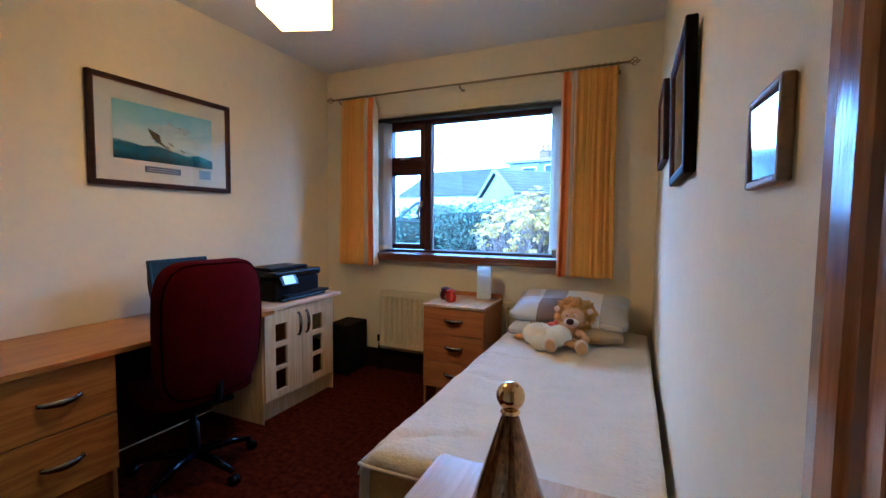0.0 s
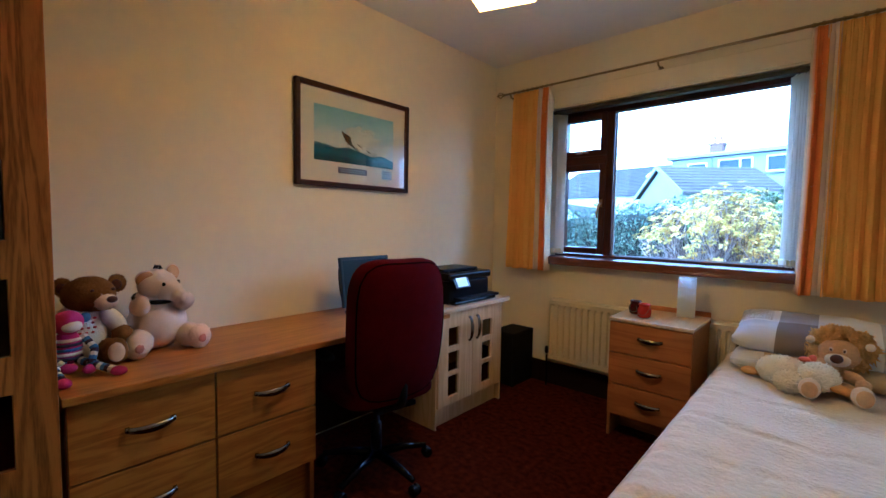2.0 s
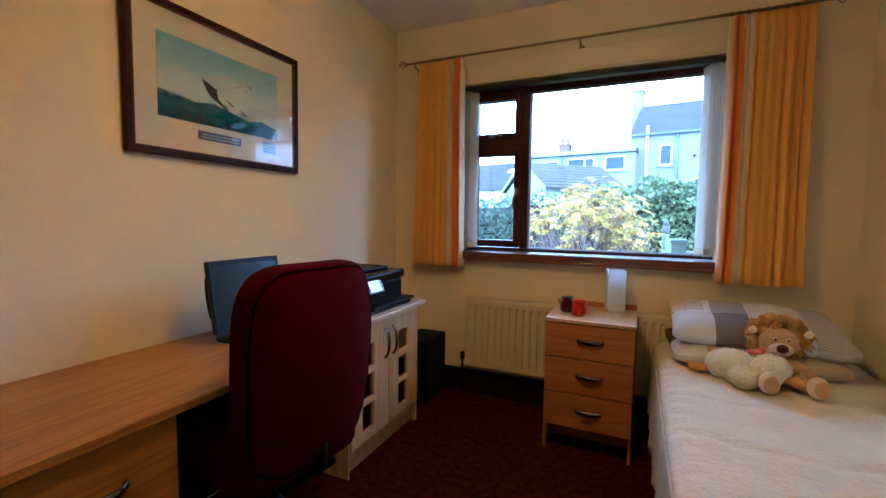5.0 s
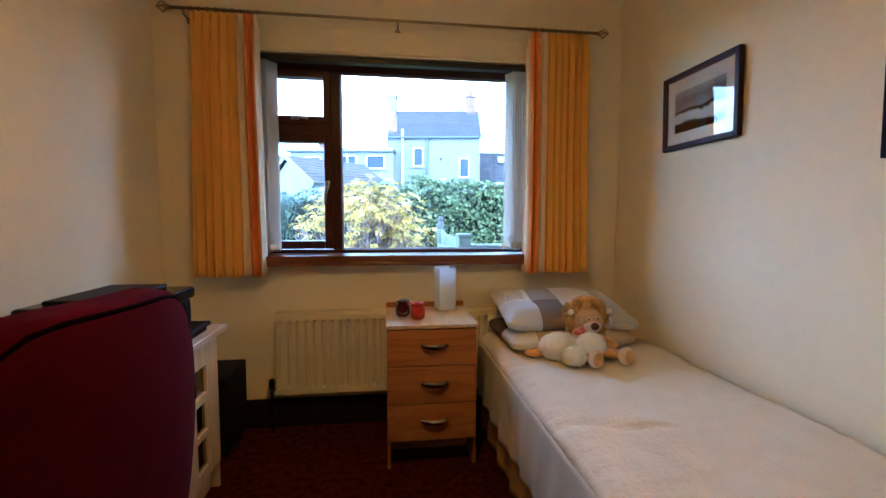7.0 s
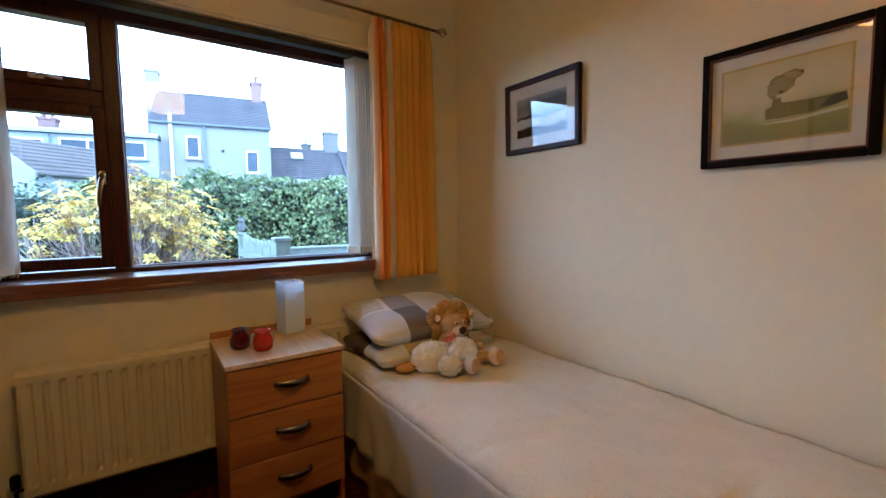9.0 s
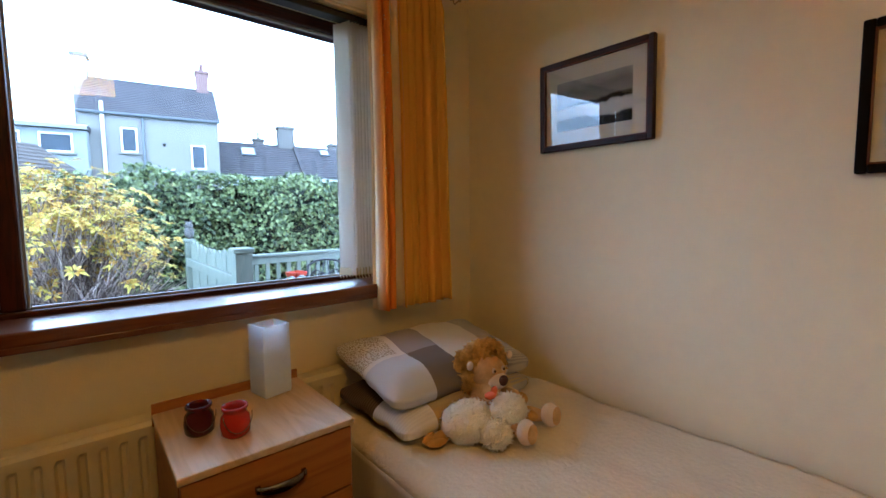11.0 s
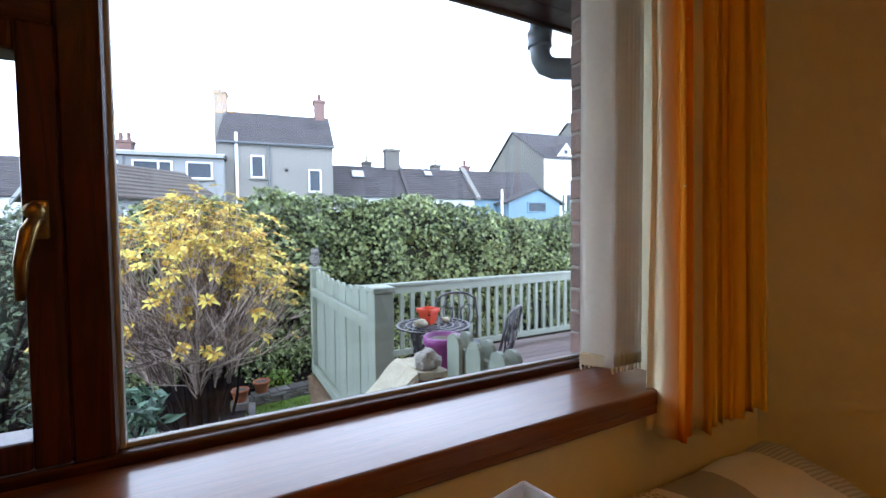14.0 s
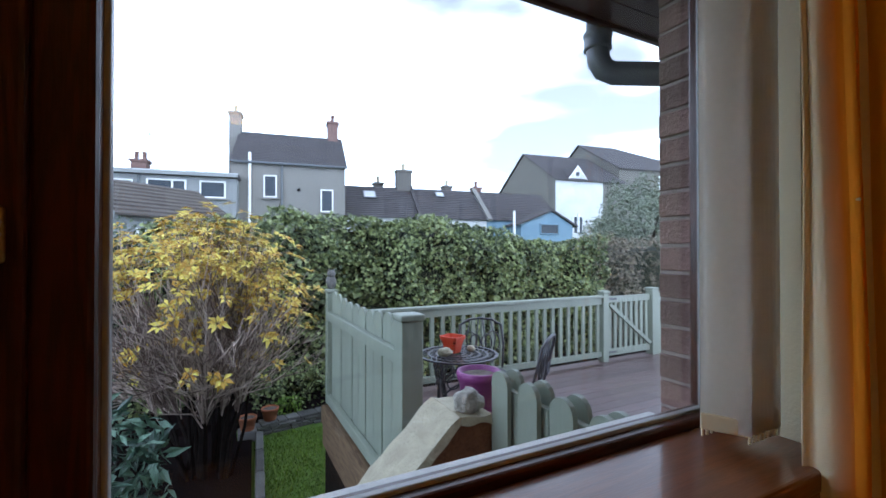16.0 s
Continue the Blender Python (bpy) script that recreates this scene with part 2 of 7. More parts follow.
PANE = glass("window_glass", (0.97, 0.99, 0.99))
MIRROR = material("dark_mirror", (0.22, 0.21, 0.20), 0.04, 1.0, vary=0.02)
MATB = material("ivory_mount", (0.74, 0.68, 0.58), 0.8, vary=0.02)
FRAMEW = wood("walnut_frame", (0.036, 0.011, 0.006), (0.016, 0.005, 0.003), "y", 0.5, 5.0)
FRAMEW.node_tree.nodes["Principled BSDF"].inputs["Specular IOR Level"].default_value = 0.15
FRAMELIP = material("red_brown_inner_moulding", (0.10, 0.026, 0.012), 0.4, vary=0.2, spec=0.3)
FRAMEM = wood("red_mahogany_frame", (0.030, 0.0065, 0.003), (0.012, 0.003, 0.0015), "y", 0.5, 5.0)
FRAMEB = material("black_brown_frame", (0.004, 0.002, 0.0015), 0.55, vary=0.2, spec=0.06)
BRICK = material("red_brown_brick", (0.19, 0.108, 0.09), 0.9, vary=0.30, scale=22, bump=0.6, bump_scale=90, objvar=0.4)
MORTAR = material("grey_brown_mortar", (0.30, 0.245, 0.22), 0.95, vary=0.2, scale=40, bump=0.4, bump_scale=150)
SAGE = material("sage_green_paint", (0.230, 0.262, 0.210), 0.5, vary=0.12, scale=5, bump=0.15, bump_scale=60, stretch=(2, 2, 0.4), objvar=0.25)
DECK = material("purple_brown_deck_paint", (0.135, 0.085, 0.085), 0.32, vary=0.2, scale=5, bump=0.15, bump_scale=80, objvar=0.4)
IRON = material("weathered_cast_metal", (0.060, 0.059, 0.070), 0.38, 0.3, vary=0.4, scale=30)
LAWN = material("lawn_grass", (0.065, 0.135, 0.019), 0.95, vary=0.0, second=(0.115, 0.200, 0.034), scale=9, bump=0.8, bump_scale=90)
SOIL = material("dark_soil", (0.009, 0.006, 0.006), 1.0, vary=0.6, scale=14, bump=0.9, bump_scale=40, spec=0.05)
STONE = material("grey_garden_stone", (0.128, 0.124, 0.116), 0.9, vary=0.35, scale=9, bump=0.7, bump_scale=35, objvar=0.5)
COPING = material("cream_coping_stone", (0.34, 0.30, 0.22), 0.92, vary=0.2, second=(0.54, 0.49, 0.36), scale=14, bump=1.0, bump_scale=55)
TERRA = material("terracotta", (0.34, 0.11, 0.05), 0.85, vary=0.2, scale=18)
REDPOT = material("red_plastic_pot", (0.72, 0.06, 0.02), 0.4, vary=0.06)
PURPLE = material("purple_plastic_pot", (0.26, 0.045, 0.20), 0.45, vary=0.12)
RENDERG = material("grey_house_render", (0.216, 0.209, 0.191), 0.95, vary=0.10, scale=1.2, bump=0.3, bump_scale=30)
RENDERB = material("pale_blue_grey_render", (0.265, 0.280, 0.278), 0.95, vary=0.10, scale=1.2, bump=0.2, bump_scale=30)
RENDERW = material("white_house_render", (0.576, 0.592, 0.592), 0.95, vary=0.12, scale=1.0, bump=0.2, bump_scale=30)
SLATE = material("slate_roof", (0.066, 0.060, 0.062), 0.85, vary=0.30, scale=1.6, bump=0.4, bump_scale=14)
TILE = material("brown_tile_roof", (0.084, 0.070, 0.060), 0.85, vary=0.3, scale=2.0, bump=0.4, bump_scale=14, objvar=0.3)
CHIMBRICK = material("chimney_brick", (0.19, 0.115, 0.10), 0.95, vary=0.25, scale=7, bump=0.5, bump_scale=20)
BLUEPAINT = material("blue_paint", (0.165, 0.290, 0.375), 0.7, vary=0.15, scale=3)
WHITEPAINT = material("white_gloss_paint", (0.78, 0.78, 0.76), 0.4, vary=0.04)
DARKGLASS = material("far_window_glass", (0.055, 0.070, 0.085), 0.15, vary=0.3, scale=1.5, spec=0.12)
GREYPIPE = material("grey_plastic_pipe", (0.10, 0.115, 0.125), 0.4, vary=0.06)
BARK = material("pale_twig_bark", (0.15, 0.105, 0.09), 0.9, vary=0.0, second=(0.50, 0.40, 0.35), scale=25, bump=0.4, bump_scale=80, island=1.2)
TRUNK = material("dark_bark", (0.012, 0.009, 0.008), 0.95, vary=0.6, scale=14, bump=0.8, bump_scale=40, spec=0.1)
LEAFY = material("yellow_autumn_leaves", (0.42, 0.235, 0.028), 0.6, vary=0.0, second=(0.66, 0.53, 0.11), scale=3, island=1.0, subsurf=0.15)
LEAFH = material("ivy_hedge_leaves", (0.040, 0.064, 0.024), 0.42, vary=0.0, second=(0.25, 0.305, 0.120), scale=0.7, island=0.5)
LEAFR = material("brown_hedge_leaves", (0.10, 0.075, 0.055), 0.7, vary=0.0, second=(0.24, 0.195, 0.14), scale=1.2, island=0.9)
LEAFD = material("blue_green_leaves", (0.022, 0.060, 0.040), 0.32, vary=0.0, second=(0.12, 0.225, 0.155), scale=2, island=1.0)
LEAFE = material("grey_green_evergreen_leaves", (0.030, 0.050, 0.028), 0.55, vary=0.0, second=(0.105, 0.150, 0.082), scale=1.4, island=0.8)
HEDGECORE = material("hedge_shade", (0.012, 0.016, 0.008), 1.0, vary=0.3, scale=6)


# ---------------------------------------------------------------- mesh helpers
def mesh_of(name, bm, mats, smooth=False):
    me = bpy.data.meshes.new(name)
    bmesh.ops.recalc_face_normals(bm, faces=bm.faces)
    bm.to_mesh(me)
    bm.free()
    for m in mats if isinstance(mats, (list, tuple)) else [mats]:
        me.materials.append(m)
    if smooth:
        for f in me.polygons:
            f.use_smooth = True
    return me


def thing(name, bm, mats, label="", category="", group="", kind="", at=None, smooth=False):
    ob = new(name, mesh_of(name, bm, mats, smooth))
    if at is not None:
        ob.matrix_world = at
    return tagged(ob, label, category, group, kind)


def empty(name, label, category, group="", at=None, kind=""):
    ob = new(name)
    if at is not None:
        ob.matrix_world = at
    return tagged(ob, label, category, group, kind)


def part(name, bm, mats, parent, label="", smooth=False, at=None, kind=""):
    """Links a bmesh as one mesh object under a thing or a part, in the parent's own space."""
    ob = new(name, mesh_of(name, bm, mats, smooth))
    ob.parent = parent
    if at is not None:
        ob.matrix_local = at
    return tagged(ob, label, kind=kind)


def box(x0, x1, y0, y1, z0, z1, bevel=0.0, seg=2, bm=None, mat=0):
    bm = bm or bmesh.new()
    r = bmesh.ops.create_cube(bm, size=1, matrix=Matrix.LocRotScale(((x0 + x1) / 2, (y0 + y1) / 2, (z0 + z1) / 2), None, (x1 - x0, y1 - y0, z1 - z0)))
    vs = r["verts"]
    fs = {f for v in vs for f in v.link_faces}
    for f in fs:
        f.material_index = mat
    if bevel:
        es = list({e for v in vs for e in v.link_edges})
        bmesh.ops.bevel(bm, geom=es, offset=bevel, segments=seg, affect="EDGES", profile=0.5, material=-1)
    return bm


def lathe(profile, n=24, bm=None, m=Matrix(), mat=0, close=True):
    """A turned shape: profile is (radius, height) from the bottom up."""
    bm = bm or bmesh.new()
    rings = []
    for r, z in profile:
        rings.append([bm.verts.new(m @ Vector((r * math.cos(2 * math.pi * i / n), r * math.sin(2 * math.pi * i / n), z))) for i in range(n)])
    for a, b in zip(rings, rings[1:]):
        for i in range(n):
            f = bm.faces.new((a[i], a[(i + 1) % n], b[(i + 1) % n], b[i]))
            f.material_index = mat
    if close:
        for ring in (rings[0], rings[-1]):
            bm.faces.new(ring).material_index = mat
    return bm


def tube(points, radius, n=8, bm=None, mat=0, radii=None):
    bm = bm or bmesh.new()
    pts = [Vector(p) for p in points]
    rings = []
    side = None
    for i, p in enumerate(pts):
        d = (pts[min(i + 1, len(pts) - 1)] - pts[max(i - 1, 0)]).normalized()
        if side is None:
            side = d.orthogonal().normalized()
        side = (side - d * side.dot(d)).normalized()
        up = d.cross(side)
        r = radii[i] if radii else radius
        rings.append([bm.verts.new(p + r * (math.cos(2 * math.pi * k / n) * side + math.sin(2 * math.pi * k / n) * up)) for k in range(n)])
    for a, b in zip(rings, rings[1:]):
        for k in range(n):
            bm.faces.new((a[k], a[(k + 1) % n], b[(k + 1) % n], b[k])).material_index = mat
    bm.faces.new(rings[0]).material_index = mat
    bm.faces.new(rings[-1]).material_index = mat
    return bm


def blob(center, size, bm=None, mat=0, rot=(0, 0, 0), sub=3, rough=0.0, freq=9.0):
    """A soft rounded body, with an uneven plush surface where asked."""
    bm = bm or bmesh.new()
    r = bmesh.ops.create_icosphere(bm, subdivisions=sub, radius=1)
    m = Matrix.LocRotScale(center, Euler([radians(a) for a in rot]), size)
    for v in r["verts"]:
        co = v.co.copy()
        if rough:
            co *= 1 + rough * noise.noise(co * freq + Vector(center) * 13)
        v.co = m @ co
    for f in {f for v in r["verts"] for f in v.link_faces}:
        f.material_index = mat
        f.smooth = True
    return bm


def prism(outline, axis, lo, hi, bm=None, mat=0):
    """A flat outline (list of 2D points) pushed along an axis: x takes (y, z), y takes (x, z), z takes (x, y)."""
    bm = bm or bmesh.new()
    put = {"x": lambda p, w: (w, p[0], p[1]), "y": lambda p, w: (p[0], w, p[1]), "z": lambda p, w: (p[0], p[1], w)}[axis]
    a = [bm.verts.new(put(p, lo)) for p in outline]
    b = [bm.verts.new(put(p, hi)) for p in outline]
    fs = [bm.faces.new(a), bm.faces.new(b[::-1])]
    for i in range(len(a)):
        j = (i + 1) % len(a)
        fs.append(bm.faces.new((a[i], b[i], b[j], a[j])))
    for f in fs:
        f.material_index = mat
    return bm


def pad(size, p=5.0, cuts=9, bm=None, m=Matrix(), mat=0, shape=None):
    """A padded block with soft edges; shape may move each point further (unit coordinates in, point out)."""
    bm = bm or bmesh.new()
    r = bmesh.ops.create_cube(bm, size=2)
    es = list({e for v in r["verts"] for e in v.link_edges})
    old = set(bm.verts) - set(r["verts"])
    bmesh.ops.subdivide_edges(bm, edges=es, cuts=cuts, use_grid_fill=True)
    for v in [v for v in bm.verts if v not in old]:
        q = v.co.copy()
        k = (abs(q.x) ** p + abs(q.y) ** p + abs(q.z) ** p) ** (1 / p)
        q /= k
        c = Vector((q.x * size[0] / 2, q.y * size[1] / 2, q.z * size[2] / 2))
        if shape:
            c = shape(q, c)
        v.co = m @ c
        for f in v.link_faces:
            f.smooth, f.material_index = True, mat
    return bm


# ---------------------------------------------------------------- the room
WX0, WX1, WY0, WY1, CEILZ = -2.60, 0.16, -1.00, 3.15, 2.66
OX0, OX1, OZ0, OZ1 = -2.07, -0.362, 1.00, 2.215   # the window's opening
fl = box(WX0, WX1 + 0.12, WY0, WY1, -0.12, 0.0)
box(WX1 + 0.12, 1.3, WY0, 1.1, -0.12, 0.0, bm=fl)
thing("floor", fl, CARPET, "dark red carpet over the whole floor", "floor", kind="structure")
fl = box(WX0 - 0.1, WX1 + 0.12, WY0 - 0.1, 3.384, CEILZ, CEILZ + 0.1)
box(WX1 + 0.12, 1.4, WY0 - 0.1, 1.2, CEILZ, CEILZ + 0.1, bm=fl)
thing("ceiling", fl, CEIL, "plain white painted ceiling", "ceiling", kind="structure")
thing("wall_west", box(WX0 - 0.1, WX0, WY0 - 0.1, 3.384, -0.12, CEILZ), WALL, "cream painted wall", "wall", kind="structure")
thing("wall_south", box(WX0, 1.4, WY0 - 0.1, WY0, -0.12, CEILZ), WALL, "cream painted wall", "wall", kind="structure")
DY0, DY1, DZ = -0.55, 0.262, 2.02
bm = box(WX1, WX1 + 0.12, DY1, 3.384, -0.12, CEILZ)
box(WX1, WX1 + 0.12, WY0, DY0, -0.12, CEILZ, bm=bm)
box(WX1, WX1 + 0.12, DY0, DY1, DZ, CEILZ, bm=bm)
thing("wall_east", bm, WALL, "cream painted wall with a doorway", "wall", kind="structure")
bm = box(1.3, 1.4, WY0, 1.2, -0.12, CEILZ)
box(WX1 + 0.12, 1.3, 1.1, 1.2, -0.12, CEILZ, bm=bm)
thing("wall_hall", bm, WALL, "cream painted wall of the landing outside the door", "wall", kind="structure")
bm = box(WX0, OX0, WY1, 3.384, -0.12, CEILZ)
box(OX1, WX1, WY1, 3.384, -0.12, CEILZ, bm=bm)
box(OX0, OX1, WY1, 3.384, -0.12, OZ0, bm=bm)
box(OX0, OX1, WY1, 3.384, OZ1, CEILZ, bm=bm)
thing("wall_north", bm, WALL, "cream painted wall with a wide window", "wall", kind="structure")
thing("trim", box(OX0 + 0.02, OX1 - 0.02, WY1 - 0.012, WY1, OZ1 + 0.01, OZ1 + 0.135, 0.004), WALL, "cream painted board over the window", "trim", kind="structure")

bm = box(WX0 + 0.018, WX1 - 0.018, WY1 - 0.018, WY1, 0.0, 0.175, 0.005)
box(WX0, WX0 + 0.018, 2.66, WY1, 0.0, 0.175, 0.005, bm=bm)
box(WX1 - 0.018, WX1, 0.37, WY1, 0.0, 0.175, 0.005, bm=bm)
thing("baseboard", bm, material("dark_stained_skirting", (0.014, 0.006, 0.003), 0.6, vary=0.4, scale=9, stretch=(0.3, 0.3, 4), spec=0.15), "dark stained wooden skirting board", "baseboard", kind="structure")

# doorway in the east wall
door_frame = empty("door_1", "varnished wooden door frame with rounded architraves", "door frame", kind="structure")


def architrave(y, side):
    out = [(0.0, 0.0), (0.072, 0.0), (0.072, 0.006), (0.064, 0.0125), (0.036, 0.0155), (0.012, 0.013), (0.003, 0.008)]
    b = bmesh.new()
    prism([(WX1 - q, y + side * p) for p, q in out], "z", 0.0, DZ + 0.085, b)
    return b


part("architrave", architrave(DY1, 1), DOORWOOD, door_frame)
part("architrave", architrave(DY0, -1), DOORWOOD, door_frame)
part("architrave", box(WX1 - 0.022, WX1, DY0, DY1, DZ, DZ + 0.085, 0.008), DOORWOOD, door_frame)
part("lining", box(WX1 - 0.004, WX1 + 0.13, DY1 - 0.028, DY1 - 0.001, 0.0, DZ, 0.003), DOORWOOD, door_frame)
part("lining", box(WX1 - 0.004, WX1 + 0.13, DY0 + 0.001, DY0 + 0.028, 0.0, DZ, 0.003), DOORWOOD, door_frame)

SILVER = material("mirror_silvering", (0.30, 0.31, 0.33), 0.08, 1.0, vary=0.01)


def bmesh_frame_x(x0, x1, y0, y1, z0, z1, w):
    """A square frame lying on a wall at x."""
    b = bmesh.new()
    for a in ((y0, y0 + w, z0, z1), (y1 - w, y1, z0, z1), (y0 + w, y1 - w, z0, z0 + w), (y0 + w, y1 - w, z1 - w, z1)):
        box(x0, x1, *a, 0.003, 2, bm=b)
    return b


# small mirror by the door
sp = empty("small_mirror", "small wooden framed mirror hanging on the wall by the door", "mirror")
part("frame", bmesh_frame_x(WX1 - 0.014, WX1, 0.437, 0.570, 1.362, 1.470, 0.009), material("pale_brown_moulding", (0.26, 0.17, 0.10), 0.5, vary=0.2, scale=20), sp)
part("glass", box(-0.006, -0.004, -0.054, 0.054, 1.374, 1.458), SILVER, sp, at=pose(WX1 - 0.001, 0.5035, 1.374, 0, 0, 2.8) @ pose(0, 0, 0, 0, -2.0, 0) @ pose(0, 0, -1.374))

# ---------------------------------------------------------------- window
win = empty("window_1", "dark mahogany timber window with a casement and top vent", "window", kind="structure")
FY0, FY1, GY = 3.305, 3.372, 3.341
part("head", box(OX0, OX1, FY0, FY1, 2.165, OZ1, 0.006), MAHOG, win)
part("bottom_rail", box(OX0, OX1, FY0, FY1, OZ0 + 0.001, 1.064, 0.006), MAHOG, win)
part("jamb", box(OX0, -2.035, FY0, FY1, 1.064, 2.165, 0.006), MAHOG_Z, win)
part("jamb", box(-0.408, OX1, FY0, FY1, 1.064, 2.165, 0.006), MAHOG_Z, win)
part("mullion", box(-1.665, -1.602, FY0 - 0.004, FY1, 1.064, 2.165, 0.008), MAHOG_Z, win)
part("transom", box(-2.035, -1.665, FY0 - 0.004, FY1, 1.775, 1.845, 0.006), MAHOG, win)


def sash(x0, x1, z0, z1, w, name):
    s = part(name, bmesh_frame(x0, x1, z0, z1, w, FY0 - 0.018, FY1 - 0.012), MAHOG_Z, win)
    part("pane", box(x0 + w - 0.006, x1 - w + 0.006, GY - 0.002, GY + 0.002, z0 + w - 0.006, z1 - w + 0.006), PANE, s).visible_shadow = False
    return s


def bmesh_frame(x0, x1, z0, z1, w, y0, y1, bev=0.006):
    b = box(x0, x0 + w, y0, y1, z0, z1, bev)
    box(x1 - w, x1, y0, y1, z0, z1, bev, bm=b)
    box(x0 + w, x1 - w, y0 + 0.001, y1 - 0.001, z0, z0 + w, bev, bm=b)
    box(x0 + w, x1 - w, y0 + 0.001, y1 - 0.001, z1 - w, z1, bev, bm=b)
    return b


vent = sash(-2.037, -1.66, 1.842, 2.17, 0.048, "top_vent")
case = sash(-2.037, -1.66, 1.072, 1.778, 0.048, "casement")
pane = part("large_pane", box(-1.610, -0.398, GY + 0.008, GY + 0.012, 1.055, 2.175), PANE, win)
pane.visible_shadow = False
part("glazing_bead", bmesh_frame(-1.606, -0.404, 1.061, 2.167, 0.011, GY - 0.012, GY + 0.006, 0.003), material("grey_glazing_bead", (0.33, 0.32, 0.31), 0.4), win)


def window_handle(x, z, parent):
    b = box(x - 0.011, x + 0.011, FY0 - 0.026, FY0 - 0.018, z - 0.03, z + 0.03, 0.004)
    tube([(x, FY0 - 0.022, z), (x, FY0 - 0.045, z), (x - 0.004, FY0 - 0.062, z - 0.02), (x - 0.012, FY0 - 0.066, z - 0.065), (x - 0.016, FY0 - 0.06, z - 0.12)], 0.007, 8, b,
         radii=[0.009, 0.009, 0.011, 0.009, 0.006])
    lathe([(0.0, -0.012), (0.013, -0.008), (0.013, 0.006), (0.005, 0.012)], 12, b, pose(x, FY0 - 0.045, z + 0.012, 90))
    return part("handle", b, BRASS, parent, "worn brass casement handle", smooth=True)


window_handle(-1.684, 1.47, case)
b = box(-1.9, -1.85, FY0 - 0.026, FY0 - 0.018, 1.862, 1.882, 0.003)
tube([(-1.875, FY0 - 0.022, 1.872), (-1.86, FY0 - 0.05, 1.876), (-1.82, FY0 - 0.055, 1.868), (-1.79, FY0 - 0.05, 1.866)], 0.006, 8, b)
part("stay", b, material("bright_steel", (0.62, 0.60, 0.57), 0.3, 1.0, vary=0.05), vent, "steel casement stay", smooth=True)
b = box(OX0 + 0.003, OX1 - 0.003, 3.072, FY0 - 0.0005, OZ0 + 0.002, 1.045, 0.008, 3)
box(OX0 + 0.004, OX1 - 0.004, 3.074, 3.148, 0.984, 1.008, 0.006, 2, bm=b)
sill = part("window_sill", b, SILL, win, "varnished reddish brown wooden sill")

# vertical blinds pulled to both ends of their rail
blind = empty("vertical_blind", "ivory vertical blind drawn open to both ends", "blind")
part("head_rail", box(OX0 + 0.01, OX1 - 0.01, 3.165, 3.225, 2.178, 2.206, 0.004), material("dark_rail", (0.015, 0.011, 0.009), 0.5), blind)


def slat(xc, turn, ztop, zbot, y=3.205, width=0.089):
    b = bmesh.new()
    rows = 10
    verts = []
    for i in range(rows + 1):
        z = ztop + (zbot - ztop) * i / rows
        line = []
        for k in range(7):
            u = (k / 6 - 0.5) * width
            line.append(b.verts.new((u, 0.006 * math.cos(k / 6 * math.pi) - 0.004 * (k / 6 - 0.5) ** 2 * 4, z)))
        verts.append(line)
    for a, c in zip(verts, verts[1:]):
        for k in range(6):
            b.faces.new((a[k], a[k + 1], c[k + 1], c[k])).smooth = True
    bmesh.ops.solidify(b, geom=b.faces[:], thickness=0.0012)
    s = part("slat", b, BLIND, blind, at=pose(xc, y, 0, 0, 0, turn))
    w = box(-width / 2, width / 2, -0.005, 0.007, zbot - 0.004, zbot + 0.03, 0.003)
    for sx in (-1, 1):
        for j in range(3):
            blob((sx * (width / 2 - 0.004), -0.008 + 0.004 * j, zbot - 0.004 - 0.006 * j), (0.0035, 0.0035, 0.0035), w, sub=1)
    part("slat_weight", w, WHITEP, s)
    return s


for i in range(8):
    slat(-1.99 - 0.0075 * i, 66 + (i * 5) % 7 - 3, 2.176, 1.075)
for i in range(8):
    slat(-0.548 + 0.0155 * i, -56 + (i * 5) % 7 - 3, 2.176, 1.083)

# curtain pole
pole = empty("curtain_pole", "antique brass curtain pole with looped finials", "curtain pole")
RY, RZ = 3.07, 2.388
part("rod", tube([(-2.46, RY, RZ), (-0.05, RY, RZ)], 0.008, 10), ROD, pole, smooth=True)
for sx, x in ((-1, -2.46), (1, -0.05)):
    b = lathe([(0.009, 0.0), (0.013, 0.006), (0.009, 0.014)], 12, None, pose(x, RY, RZ, 0, 90 * sx, 0))
    for k in range(4):
        a = math.pi / 4 * (2 * k + 1)
        pts = []
        for j in range(9):
            q = j / 8
            rr = 0.024 * math.sin(math.pi * q)
            pts.append((x + sx * (0.01 + 0.06 * q), RY + rr * math.cos(a + q * 2), RZ + rr * math.sin(a + q * 2)))
        tube(pts, 0.0035, 6, b)
    blob((x + sx * 0.072, RY, RZ), (0.006, 0.006, 0.006), b, sub=2)
    part("finial", b, ROD, pole, smooth=True)
for x in (-2.40, -1.252, -0.11):
    b = tube([(x, WY1, RZ - 0.035), (x, RY + 0.01, RZ - 0.03), (x, RY, RZ - 0.01)], 0.006, 8)
    lathe([(0.016, 0), (0.018, 0.004), (0.010, 0.008)], 12, b, pose(x, WY1, RZ - 0.035, 90))
    part("bracket", b, ROD, pole, smooth=True)


